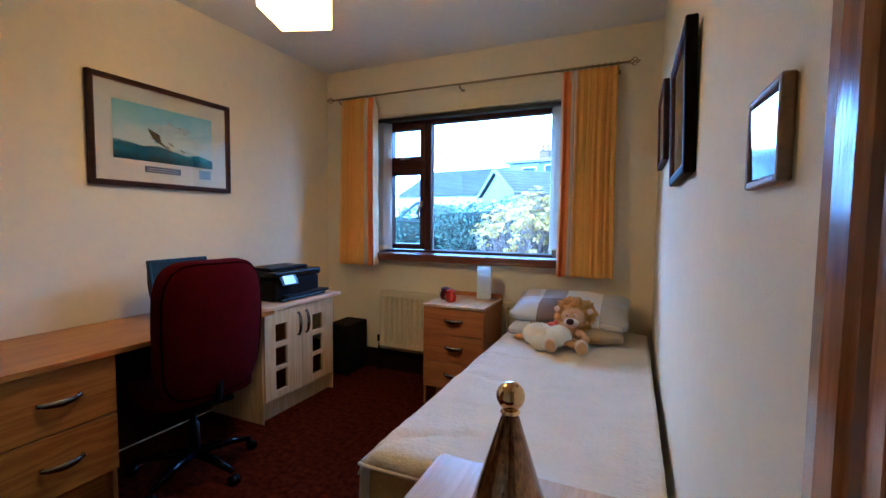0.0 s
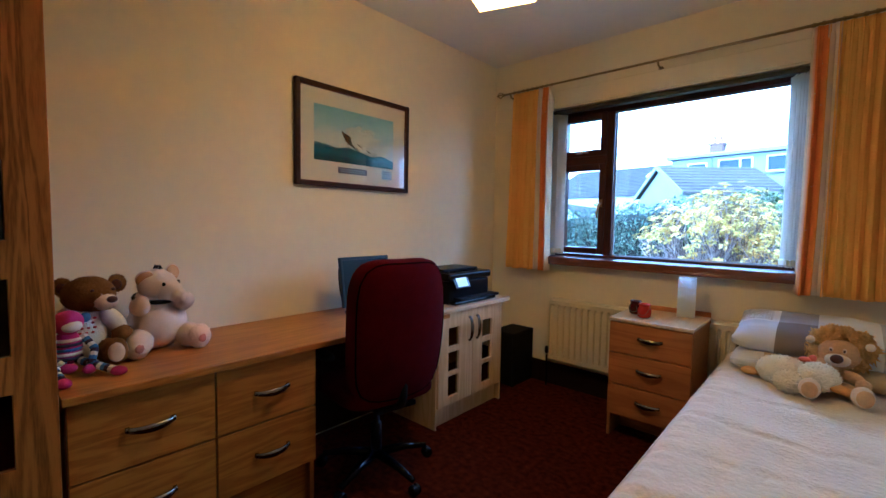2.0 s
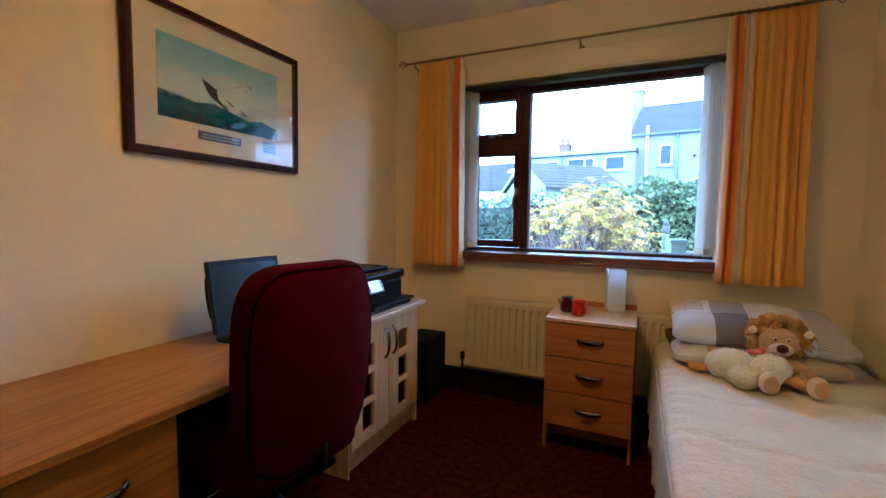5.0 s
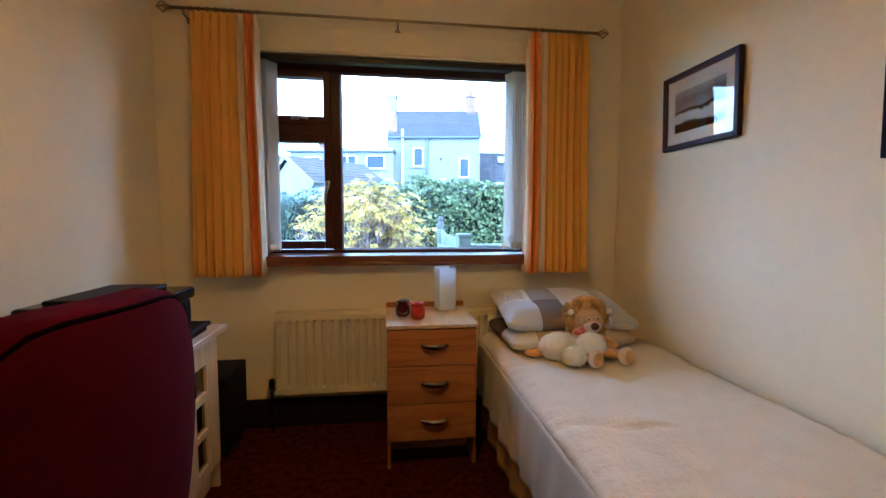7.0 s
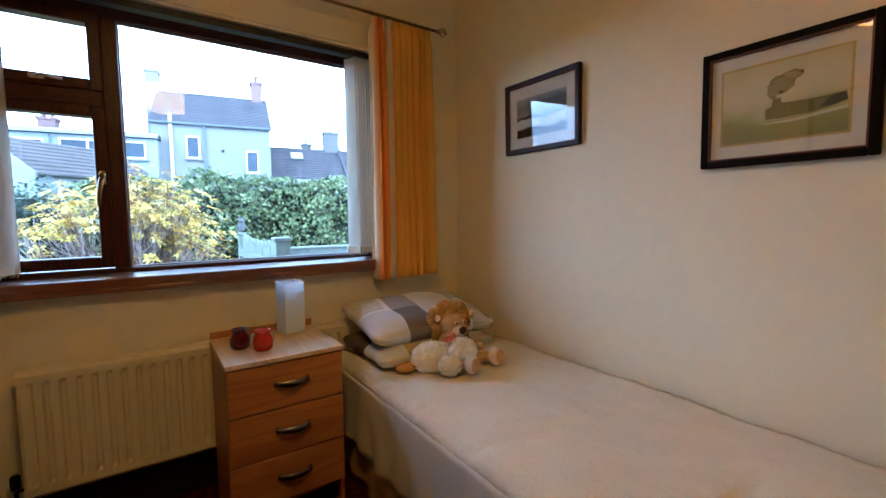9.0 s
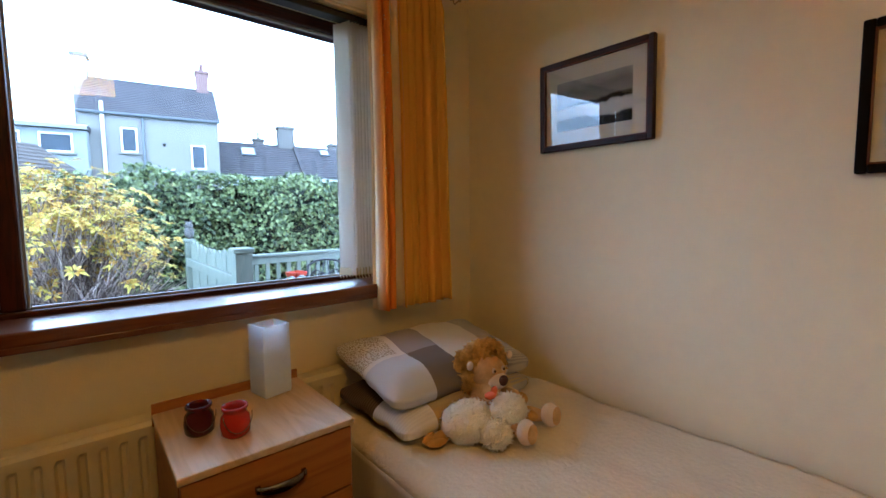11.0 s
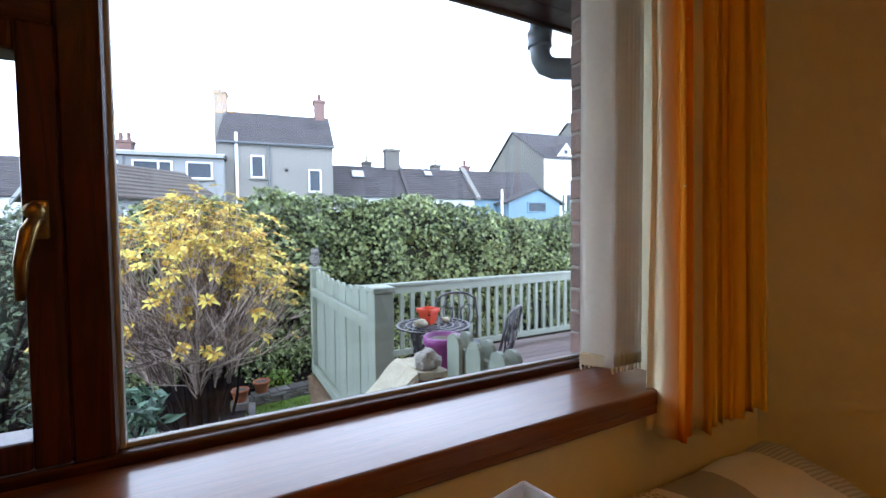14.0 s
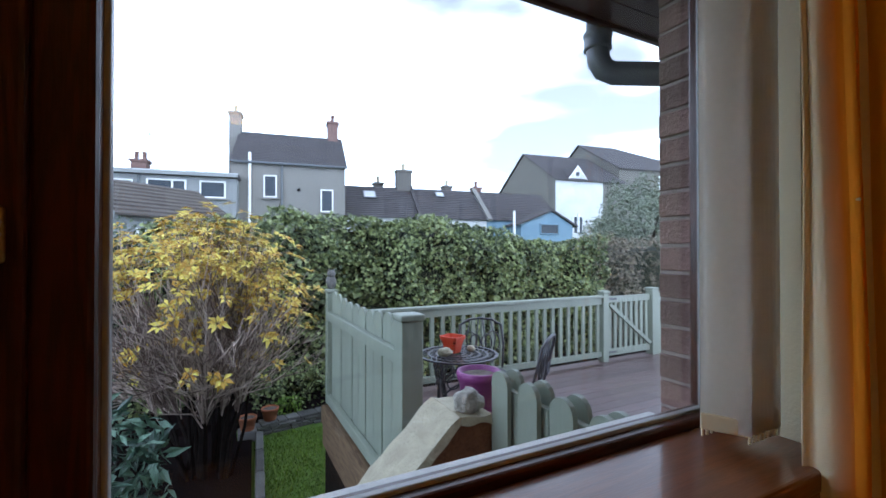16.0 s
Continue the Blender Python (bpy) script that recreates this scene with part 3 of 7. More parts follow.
def curtain_material():
    m = material("orange_striped_curtain", (0.55, 0.27, 0.06), 0.9, bump=0.25, bump_scale=500, spec=0.1)
    n, l = m.node_tree.nodes, m.node_tree.links
    p = n["Principled BSDF"]
    uv, sep = n.new("ShaderNodeUVMap"), n.new("ShaderNodeSeparateXYZ")
    l.new(uv.outputs[0], sep.inputs[0])
    fr = n.new("ShaderNodeMath")
    fr.operation = "FRACT"
    l.new(sep.outputs[0], fr.inputs[0])
    ramp = n.new("ShaderNodeValToRGB")
    e = ramp.color_ramp.elements
    gold, cream, rust = (0.97, 0.51, 0.040, 1), (0.92, 0.76, 0.50, 1), (0.86, 0.27, 0.018, 1)
    pale = (0.97, 0.58, 0.066, 1)
    e[0].position, e[0].color = 0.0, cream
    e[1].position, e[1].color = 0.07, cream
    for pos, c in ((0.09, rust), (0.19, rust), (0.205, gold), (0.22, cream), (0.30, cream), (0.325, gold), (0.48, pale), (0.66, gold), (0.80, (0.90, 0.48, 0.045, 1)), (0.95, pale)):
        q = e.new(pos)
        q.color = c
    l.new(fr.outputs[0], ramp.inputs[0])
    # small woven dots along the rust stripe
    dz = n.new("ShaderNodeMath")
    dz.operation = "MULTIPLY"
    dz.inputs[1].default_value = 1.0
    l.new(sep.outputs[1], dz.inputs[0])
    dots = n.new("ShaderNodeTexVoronoi")
    dots.inputs["Scale"].default_value = 26
    cmb = n.new("ShaderNodeCombineXYZ")
    l.new(sep.outputs[0], cmb.inputs[0])
    l.new(dz.outputs[0], cmb.inputs[1])
    l.new(cmb.outputs[0], dots.inputs["Vector"])
    lt = n.new("ShaderNodeMath")
    lt.operation = "LESS_THAN"
    lt.inputs[1].default_value = 0.10
    l.new(dots.outputs["Distance"], lt.inputs[0])
    gt = n.new("ShaderNodeMath")
    gt.operation = "COMPARE"
    gt.inputs[1].default_value, gt.inputs[2].default_value = 0.14, 0.045
    l.new(fr.outputs[0], gt.inputs[0])
    both = n.new("ShaderNodeMath")
    both.operation = "MULTIPLY"
    l.new(lt.outputs[0], both.inputs[0])
    l.new(gt.outputs[0], both.inputs[1])
    mix = n.new("ShaderNodeMix")
    mix.data_type = "RGBA"
    l.new(both.outputs[0], mix.inputs["Factor"])
    l.new(ramp.outputs[0], mix.inputs["A"])
    mix.inputs["B"].default_value = (0.75, 0.55, 0.25, 1)
    l.new(mix.outputs["Result"], p.inputs["Base Color"])
    return cloth(m, 0.20)


CURTAIN = curtain_material()


def curtain(name, x0, x1, folds, seed, repeats, shift, label):
    rnd = random.Random(seed)
    nu, nz = folds * 12, 36
    ztop, zbot = 2.372, 0.935
    ph = [rnd.uniform(-1.1, 1.1) for _ in range(folds + 2)]
    am = [rnd.uniform(0.40, 1.2) for _ in range(folds + 2)]
    b = bmesh.new()
    uvl = b.loops.layers.uv.new("UVMap")
    grid, uvs = [], {}
    for j in range(nz + 1):
        q = j / nz
        z = ztop + (zbot - ztop) * q
        spread = 1.0 + 0.10 * q + 0.015 * math.sin(q * 5 + seed)
        row = []
        for i in range(nu + 1):
            u = i / nu
            f = u * folds
            k = int(min(f, folds - 1))
            amp = 0.031 * am[k] * (0.55 + 0.45 * min(1, q * 3))
            wide = 0.5 + 0.5 * math.sin(f * 1.9 + seed)
            y = RY - 0.012 + amp * (0.78 + 0.34 * wide) * math.sin(2 * math.pi * f + ph[k] * math.sin(math.pi * (f - k)) + 0.5 * noise.noise(Vector((u * 3, q * 1.6, seed + 11)))) + 0.004 * noise.noise(Vector((u * 9, z * 2, seed)))
            y += 0.05 * max(0.0, 1 - (u if x0 > -1 else 1 - u) / 0.045) ** 1.2
            y -= 0.022 * q
            if q < 0.03:
                y = RY - 0.008 + amp * 0.6 * math.sin(2 * math.pi * f)
            x = (x0 + x1) / 2 + (u - 0.5) * (x1 - x0) * spread + 0.008 * math.sin(4 * math.pi * f) + 0.006 * noise.noise(Vector((u * 4, z * 1.5, seed + 7)))
            dz = 0.008 * noise.noise(Vector((u * 6, 0, seed + 3))) if j == nz else 0
            v = b.verts.new((x, y, z + dz))
            uvs[v] = ((1 - u if shift < 0 else u) * repeats + abs(shift), z * 1.3)
            row.append(v)
        grid.append(row)
    for a, c in zip(grid, grid[1:]):
        for i in range(nu):
            f = b.faces.new((a[i], a[i + 1], c[i + 1], c[i]))
            f.smooth = True
            for lp in f.loops:
                lp[uvl].uv = uvs[lp.vert]
    ob = thing(name, b, CURTAIN, label, "curtain", group="curtains at the window")
    sol = ob.modifiers.new("cloth", "SOLIDIFY")
    sol.thickness = 0.003
    # header tape with small hooks
    for i in range(folds + 1):
        x = x0 + (x1 - x0) * i / folds
        h = tube([(x + 0.011 * math.cos(a), RY, RZ + 0.011 * math.sin(a)) for a in [k * math.pi / 5 for k in range(11)]], 0.0022, 5)
        part("curtain_ring", h, ROD, ob, smooth=True, at=Matrix())
    return ob


curtain("curtain", -2.365, -2.02, 8, 3, 0.94, -0.03, "orange and gold striped curtain drawn open beside the desk corner")
curtain("curtain", -0.475, -0.112, 9, 8, 0.94, 0.03, "orange and gold striped curtain drawn open above the bed")

# ---------------------------------------------------------------- radiator
rad = empty("radiator", "cream enamelled panel radiator under the window", "radiator")
b = bmesh.new()
RX0, RX1, RZ0, RZ1 = -1.968, -0.655, 0.225, 0.715
nf = 26
prof = []
for i in range(nf):
    a = RX0 + 0.03 + (RX1 - RX0 - 0.06) * i / nf
    w = (RX1 - RX0 - 0.06) / nf
    prof += [(a, 0.018), (a + 0.22 * w, 0.018), (a + 0.36 * w, 0.0), (a + 0.86 * w, 0.0)]
prof = [(RX0, 0.006), (RX0 + 0.012, 0.0)] + prof + [(RX1 - 0.012, 0.0), (RX1, 0.006)]
levels = [(RZ0, 0.010, 0), (RZ0 + 0.012, 0.0, 0), (RZ0 + 0.04, 0.0, 0), (RZ0 + 0.055, 0.0, 1), (RZ1 - 0.055, 0.0, 1), (RZ1 - 0.04, 0.0, 0), (RZ1 - 0.012, 0.0, 0), (RZ1, 0.010, 0)]
g = [[b.verts.new((x, 3.04 + (d if on else 0.0) + e, z)) for x, d in prof] for z, e, on in levels]
for a, c in zip(g, g[1:]):
    for i in range(len(prof) - 1):
        b.faces.new((a[i], a[i + 1], c[i + 1], c[i]))
part("panel", b, WHITEP, rad).modifiers.new("sheet", "SOLIDIFY").thickness = -0.012
b = box(RX0 + 0.004, RX1 - 0.004, 3.054, 3.112, RZ1 - 0.014, RZ1 + 0.004, 0.003)
part("top_grille", b, WHITEP, rad)
part("side_panel", box(RX0, RX0 + 0.008, 3.046, 3.112, RZ0 + 0.01, RZ1 + 0.002, 0.003), WHITEP, rad)
part("side_panel", box(RX1 - 0.008, RX1, 3.046, 3.112, RZ0 + 0.01, RZ1 + 0.002, 0.003), WHITEP, rad)
part("rear_panel", box(RX0 + 0.01, RX1 - 0.01, 3.095, 3.13, RZ0 + 0.01, RZ1 - 0.02, 0.004), WHITEP, rad)
b = tube([(RX0 - 0.03, 3.08, 0.0), (RX0 - 0.03, 3.08, 0.25), (RX0 + 0.01, 3.08, 0.262)], 0.0075, 8)
lathe([(0.012, 0), (0.016, 0.01), (0.016, 0.05), (0.010, 0.058)], 14, b, pose(RX0 - 0.03, 3.08, 0.262))
part("valve", b, BLACKP, rad, "small dark radiator valve", smooth=True)

# ---------------------------------------------------------------- desk unit along the west wall
DX = -2.02


def bar_handle(length, drop=0.0, upright=False):
    """A flat bow handle, standing off the front along +x; it lies along y, or z when upright."""
    b = bmesh.new()
    n = 10
    rows = []
    for i in range(n + 1):
        q = i / n * 2 - 1
        d = 0.026 * (1 - q * q) ** 0.6 + 0.002
        w = 0.009 + 0.005 * (1 - abs(q))
        u = q * length / 2
        sag = -drop * (1 - q * q)
        row = []
        for dd, ww in ((0.0, -w), (0.0, w), (0.006, w), (0.006, -w)):
            row.append(b.verts.new((d + dd - 0.003, ww + 0.0, u) if upright else (d + dd - 0.003, u, ww + sag)))
        rows.append(row)
    for a, c in zip(rows, rows[1:]):
        for k in range(4):
            b.faces.new((a[k], a[(k + 1) % 4], c[(k + 1) % 4], c[k])).smooth = True
    b.faces.new(rows[0])
    b.faces.new(rows[-1])
    for s in (-1, 1):
        e = s * (length / 2 - 0.006)
        if upright:
            box(-0.002, 0.012, -0.008, 0.008, e - 0.006, e + 0.006, bm=b)
        else:
            box(-0.002, 0.012, e - 0.006, e + 0.006, -0.008, 0.008, bm=b)
    return b


desk = empty("desk_top", "long oak veneer desk top with toys at one end", "desk")
part("top", box(WX0 + 0.002, DX + 0.0195, 0.152, 1.885, 0.735, 0.76, 0.002, 2), OAK, desk)
part("edge_strip", box(DX + 0.020, DX + 0.023, 0.152, 1.885, 0.7355, 0.7595, 0.001, 1), OAK, desk)
# Added panel: the knee space's shade is put into its dark colour.
part("knee_shade_panel", box(WX0 + 0.006, WX0 + 0.022, 1.006, 1.884, 0.02, 0.7345, 0.002), material("knee_space_shade", (0.020, 0.008, 0.003), 0.8, vary=0.2, spec=0.1), desk, "dark panel added for the shade in the knee space")
unit = empty("drawer_unit", "oak veneer unit with four wide drawers under the desk top", "chest of drawers")
part("carcass", box(WX0 + 0.004, DX - 0.02, 0.16, 1.003, 0.215, 0.734), OAK_Z, unit)
part("end_panel", box(WX0 + 0.004, DX - 0.021, 0.985, 1.0035, 0.0, 0.2148), OAK_Z, unit)
part("end_panel", box(WX0 + 0.004, DX - 0.021, 0.1605, 0.18, 0.0, 0.2148), OAK_Z, unit)
part("plinth", box(DX - 0.08, DX - 0.06, 0.1805, 0.9845, 0.0, 0.2145), OAK, unit)
for y0, y1 in ((0.163, 0.582), (0.588, 1.003)):
    for z0, z1 in ((0.478, 0.728), (0.222, 0.472)):
        d = part("drawer", box(DX - 0.0198, DX, y0, y1, z0, z1, 0.003), OAK, unit)
        part("handle", bar_handle(0.145, 0.006), STEEL, d, "bowed brushed metal handle", smooth=True, at=pose(DX, (y0 + y1) / 2 + 0.005, z1 - 0.122))

def pierced(x0, x1, ys, zs):
    """One door leaf with a column of square openings in its middle."""
    b = bmesh.new()
    grid = {(s, j, k): b.verts.new((x, y, z)) for s, x in enumerate((x0, x1)) for j, y in enumerate(ys) for k, z in enumerate(zs)}
    solid = {(j, k) for j in range(3) for k in range(len(zs) - 1) if j != 1 or k % 2 == 0}
    for j, k in solid:
        for s in (0, 1):
            b.faces.new([grid[s, j, k], grid[s, j + 1, k], grid[s, j + 1, k + 1], grid[s, j, k + 1]])
        for (dj, dk), (p, q) in {(-1, 0): ((0, 0), (0, 1)), (1, 0): ((1, 0), (1, 1)), (0, -1): ((0, 0), (1, 0)), (0, 1): ((0, 1), (1, 1))}.items():
            if (j + dj, k + dk) not in solid:
                b.faces.new([grid[0, j + p[0], k + p[1]], grid[0, j + q[0], k + q[1]], grid[1, j + q[0], k + q[1]], grid[1, j + p[0], k + p[1]]])
    bmesh.ops.recalc_face_normals(b, faces=b.faces)
    sharp = [e for e in b.edges if len(e.link_faces) == 2 and e.calc_face_angle() > 0.5]
    bmesh.ops.bevel(b, geom=sharp, offset=0.0025, segments=2, affect="EDGES", profile=0.5, clamp_overlap=True)
    return b


# wardrobe
wr = empty("wardrobe", "tall oak veneer wardrobe with square mirror panes in its doors", "wardrobe")
WFX, WTOP = -1.98, 2.12
part("carcass", box(WX0 + 0.004, WFX - 0.022, -0.98, 0.145, 0.0, WTOP, 0.002), OAK_Z, wr)
part("cornice", box(WX0 + 0.004, WFX + 0.03, -0.985, 0.165, WTOP + 0.001, WTOP + 0.05, 0.01), OAK, wr)
for y0, y1 in ((-0.243, 0.145), (-0.61, -0.247), (-0.98, -0.614)):
    sq = 0.2
    yc = (y0 + y1) / 2
    cols = [y0, yc - sq / 2, yc + sq / 2, y1]
    zs = [0.06]
    for k in range(5):
        zs += [0.60 + 0.3175 * k, 0.60 + 0.3175 * k + 0.21]
    zs += [WTOP - 0.01]
    b = pierced(WFX - 0.0215, WFX, cols, zs)
    d = part("door", b, OAK_Z, wr)
    for k in range(5):
        part("mirror_pane", box(WFX - 0.0185, WFX - 0.012, cols[1] + 0.001, cols[2] - 0.001, zs[2 * k + 1] + 0.001, zs[2 * k + 2] - 0.001), MIRROR, d)
    part("handle", bar_handle(0.16, 0.0, True), STEEL, d, smooth=True, at=pose(WFX, y0 + 0.035, 1.05))

# cabinet with the printer
cab = empty("cabinet", "pale beech two door cabinet with six square windows in the doors", "cabinet")
CX = -2.10
part("carcass", box(WX0 + 0.004, CX - 0.022, 1.90, 2.575, 0.125, 0.734), BEECH, cab)
part("side_panel", box(WX0 + 0.004, CX - 0.012, 1.888, 1.8995, 0.0, 0.734, 0.002), BEECH, cab)
part("side_panel", box(WX0 + 0.004, CX - 0.012, 2.5755, 2.592, 0.0, 0.734, 0.002), BEECH, cab)
part("plinth", box(CX - 0.07, CX - 0.05, 1.90, 2.575, 0.0, 0.1245), BEECH, cab)
part("top", box(WX0 + 0.003, CX + 0.02, 1.886, 2.65, 0.7345, 0.762, 0.004, 3), BEECH_TOP, cab)
for y0, y1, w0, w1, hy in ((1.901, 2.236, 1.993, 2.095, 2.198), (2.240, 2.575, 2.345, 2.452, 2.278)):
    zs = [0.135, 0.187, 0.322, 0.349, 0.476, 0.512, 0.632, 0.728]
    b = pierced(CX - 0.0215, CX, [y0, w0, w1, y1], zs)
    d = part("door", b, BEECH, cab)
    for k in range(3):
        part("pane", box(CX - 0.018, CX - 0.013, w0 + 0.001, w1 - 0.001, zs[2 * k + 1] + 0.001, zs[2 * k + 2] - 0.001), MIRROR, d)
    part("handle", bar_handle(0.165, 0.0, True), STEEL, d, "bowed brushed metal handle", smooth=True, at=pose(CX, hy, 0.60))

# printer on the cabinet
pr = empty("printer", "black multifunction printer with a small tilted screen, paper tray out", "printer")
part("body", box(-2.52, -2.17, 2.06, 2.50, 0.7635, 0.915, 0.012, 3), BLACKP, pr)
part("scanner_lid", box(-2.53, -2.155, 2.05, 2.51, 0.918, 0.968, 0.014, 3), BLACKG, pr)
part("feeder_cover", box(-2.47, -2.25, 2.10, 2.47, 0.9685, 0.985, 0.006), BLACKP, pr)
part("output_tray", box(-2.20, -2.11, 2.12, 2.55, 0.785, 0.803, 0.006), BLACKP, pr)
part("front_step", box(-2.17, -2.118, 2.075, 2.52, 0.764, 0.784, 0.006), BLACKG, pr)
b = box(-0.006, 0.006, -0.075, 0.075, -0.04, 0.04, 0.004)
c = part("control_panel", b, BLACKG, pr, at=pose(-2.148, 2.165, 0.905, 0, -28, 0))
part("display", box(0.0062, 0.0085, -0.052, 0.052, -0.031, 0.031, 0.001), material("lit_display", (0.55, 0.65, 0.72), 0.15, emit=0.35), c, "small lit display")
for k in range(3):
    part("button", box(0.0062, 0.0095, 0.058, 0.068, -0.025 + 0.02 * k, -0.013 + 0.02 * k, 0.001), STEEL, c)

# monitor on the desk
mon = empty("monitor", "slate blue square monitor, switched off, tilted back on the desk", "monitor", at=pose(-2.365, 1.545, 0.76, 0, 0, 0))
part("bezel", bmesh_frame(-0.175, 0.175, -0.142, 0.142, 0.017, -0.012, 0.012, 0.004), BLUEP, mon, at=pose(0, 0, 0.193, 0, -9, 0) @ pose(0, 0, 0, 0, 0, 90))
part("screen", box(-0.158, 0.158, -0.008, -0.002, -0.125, 0.125), SCREEN, mon, at=pose(0, 0, 0.193, 0, -9, 0) @ pose(0, 0, 0, 0, 0, 90))
part("back_shell", pad((0.33, 0.05, 0.26), 4, 4, m=pose(0, 0.03, 0)), BLACKP, mon, at=pose(0, 0, 0.193, 0, -9, 0) @ pose(0, 0, 0, 0, 0, 90))
part("stand", box(-0.07, -0.045, -0.03, 0.03, 0.008, 0.16, 0.004), BLACKP, mon)
part("foot", lathe([(0.105, 0.0), (0.105, 0.006), (0.09, 0.012), (0.03, 0.02)], 24, None, pose(-0.03, 0, 0)), BLACKP, mon, smooth=True)

# computer tower on the floor
tw = empty("computer_tower", "black computer tower standing on the floor in the corner", "computer")
part("case", box(-2.36, -2.15, 2.82, 3.12, 0.012, 0.435, 0.006), MATTEBLACK, tw)
part("front_panel", box(-2.355, -2.155, 2.806, 2.8195, 0.02, 0.430, 0.006), MATTEBLACK, tw)
for x in (-2.34, -2.17):
    for y in (2.85, 3.09):
        part("foot", box(x - 0.012, x + 0.012, y - 0.012, y + 0.012, 0.0, 0.0118, 0.003), BLACKP, tw)

# ---------------------------------------------------------------- office chair
ch = empty("office_chair", "high backed dark red cloth office chair pushed in at the desk", "office chair", at=pose(-2.045, 1.37, 0, 0, 0, 81))


def back_shape(q, c):
    c.x *= 1.0 - 0.05 * max(0, -q.z) - 0.10 * max(0, q.z) ** 3
    c.y += 0.085 * (c.x / 0.3) ** 2 + 0.03 * q.z * q.z
    return c


b = pad((0.505, 0.12, 0.665), 5.2, 14, shape=back_shape)
br = part("backrest", b, REDCLOTH, ch, at=pose(0, -0.245, 0.793, 4))
n = 40
pts = []
for i in range(n + 1):
    a = 2 * math.pi * i / n
    cx, cz = math.cos(a), math.sin(a)
    k = (abs(cx) ** 5.2 + abs(cz) ** 5.2) ** (1 / 5.2)
    qx, qz = cx / k, cz / k
    v = back_shape(Vector((qx, 0, qz)), Vector((qx * 0.241, -0.044, qz * 0.320)))
    pts.append(tuple(v))
part("piping", tube(pts, 0.005, 6), REDPIPE, br, smooth=True)
part("seat", pad((0.50, 0.48, 0.10), 4.5, 8, shape=lambda q, c: c + Vector((0, 0, -0.02 * q.y * q.y if q.y > 0 else 0))), REDCLOTH, ch, at=pose(0, 0.02, 0.47))
part("spine", tube([(0, -0.18, 0.42), (0, -0.235, 0.44), (0, -0.25, 0.48), (0, -0.25, 0.55)], 0.02, 8), MATTEBLACK, ch, smooth=True)
part("seat_plate", box(-0.11, 0.11, -0.20, 0.12, 0.395, 0.42, 0.006), BLACKP, ch)
part("gas_lift", lathe([(0.028, 0.09), (0.028, 0.26), (0.016, 0.262), (0.016, 0.396)], 16), BLACKP, ch, smooth=True)
for sx in (-1, 1):
    b = tube([(sx * 0.22, -0.05, 0.42), (sx * 0.29, -0.04, 0.43), (sx * 0.295, 0.0, 0.52), (sx * 0.29, 0.02, 0.655)], 0.014, 8)
    pad((0.055, 0.25, 0.035), 4, 4, b, pose(sx * 0.288, 0.03, 0.67))
    part("armrest", b, MATTEBLACK, ch, smooth=True)
for k in range(5):
    a = radians(72 * k - 10)
    cx, cy = math.cos(a), math.sin(a)
    leg = part("base_leg", tube([(0.02 * cx, 0.02 * cy, 0.10), (0.16 * cx, 0.16 * cy, 0.095), (0.285 * cx, 0.285 * cy, 0.07)], 0.02, 8, radii=[0.026, 0.02, 0.014]), BLACKG, ch, smooth=True)
    b = lathe([(0.012, -0.022), (0.026, -0.02), (0.028, -0.004), (0.02, 0.0), (0.028, 0.004), (0.026, 0.02), (0.012, 0.022)], 16, None, pose(0.295 * cx, 0.295 * cy, 0.028, 90, 0, math.degrees(a)))
    part("caster", b, BLACKG, leg, smooth=True)

# ---------------------------------------------------------------- bedside chest
cs = empty("bedside_chest", "small beech bedside chest with three drawers", "bedside cabinet")
QX0, QX1, QY0, QY1 = -1.325, -0.872, 2.60, 3.03
part("side_panel", box(QX0, QX0 + 0.016, QY0 + 0.016, QY1, 0.0, 0.7215, 0.002), CHEST_WOOD, cs)
part("side_panel", box(QX1 - 0.016, QX1, QY0 + 0.016, QY1, 0.0, 0.7215, 0.002), CHEST_WOOD, cs)
part("carcass", box(QX0 + 0.0162, QX1 - 0.0162, QY0 + 0.018, QY1, 0.14, 0.7213), CHEST_WOOD, cs)
part("plinth", box(QX0 + 0.0162, QX1 - 0.0162, QY0 + 0.20, QY0 + 0.216, 0.0, 0.1395), CHEST_WOOD, cs)
part("top", box(QX0 - 0.004, QX1 + 0.004, QY0 - 0.008, QY1, 0.7217, 0.742, 0.004, 3), BEECH_TOP, cs, "pale polished top")
part("back_rail", box(QX0 - 0.004, QX1 + 0.004, QY1 + 0.0005, QY1 + 0.009, 0.70, 0.772, 0.002), CHEST_WOOD, cs)
for z0, z1 in ((0.533, 0.716), (0.340, 0.527), (0.147, 0.334)):
    d = part("drawer", box(QX0 + 0.003, QX1 - 0.003, QY0, QY0 + 0.0158, z0, z1, 0.003), CHEST_WOOD, cs)
    part("handle", bar_handle(0.135, 0.004), STEEL, d, "bowed brushed metal handle", smooth=True, at=pose((QX0 + QX1) / 2 + 0.01, QY0, (z0 + z1) / 2 + 0.012, 0, 0, -90))

lamp = empty("frosted_vase", "square frosted white glass vase standing open on the bedside chest", "vase", at=pose(-0.99, 2.955, 0.743, 0, 0, 12))
b = bmesh.new()
ro, ri, hh = 0.049, 0.042, 0.242
ring = []
for r, z in ((ro * 0.97, 0), (ro, 0.01), (ro, hh), (ri, hh), (ri, 0.012)):
    ring.append([b.verts.new((sx * r, sy * r, z)) for sx, sy in ((-1, -1), (1, -1), (1, 1), (-1, 1))])
for a, c in zip(ring, ring[1:]):
    for k in range(4):
        b.faces.new((a[k], a[(k + 1) % 4], c[(k + 1) % 4], c[k]))
b.faces.new(ring[0])
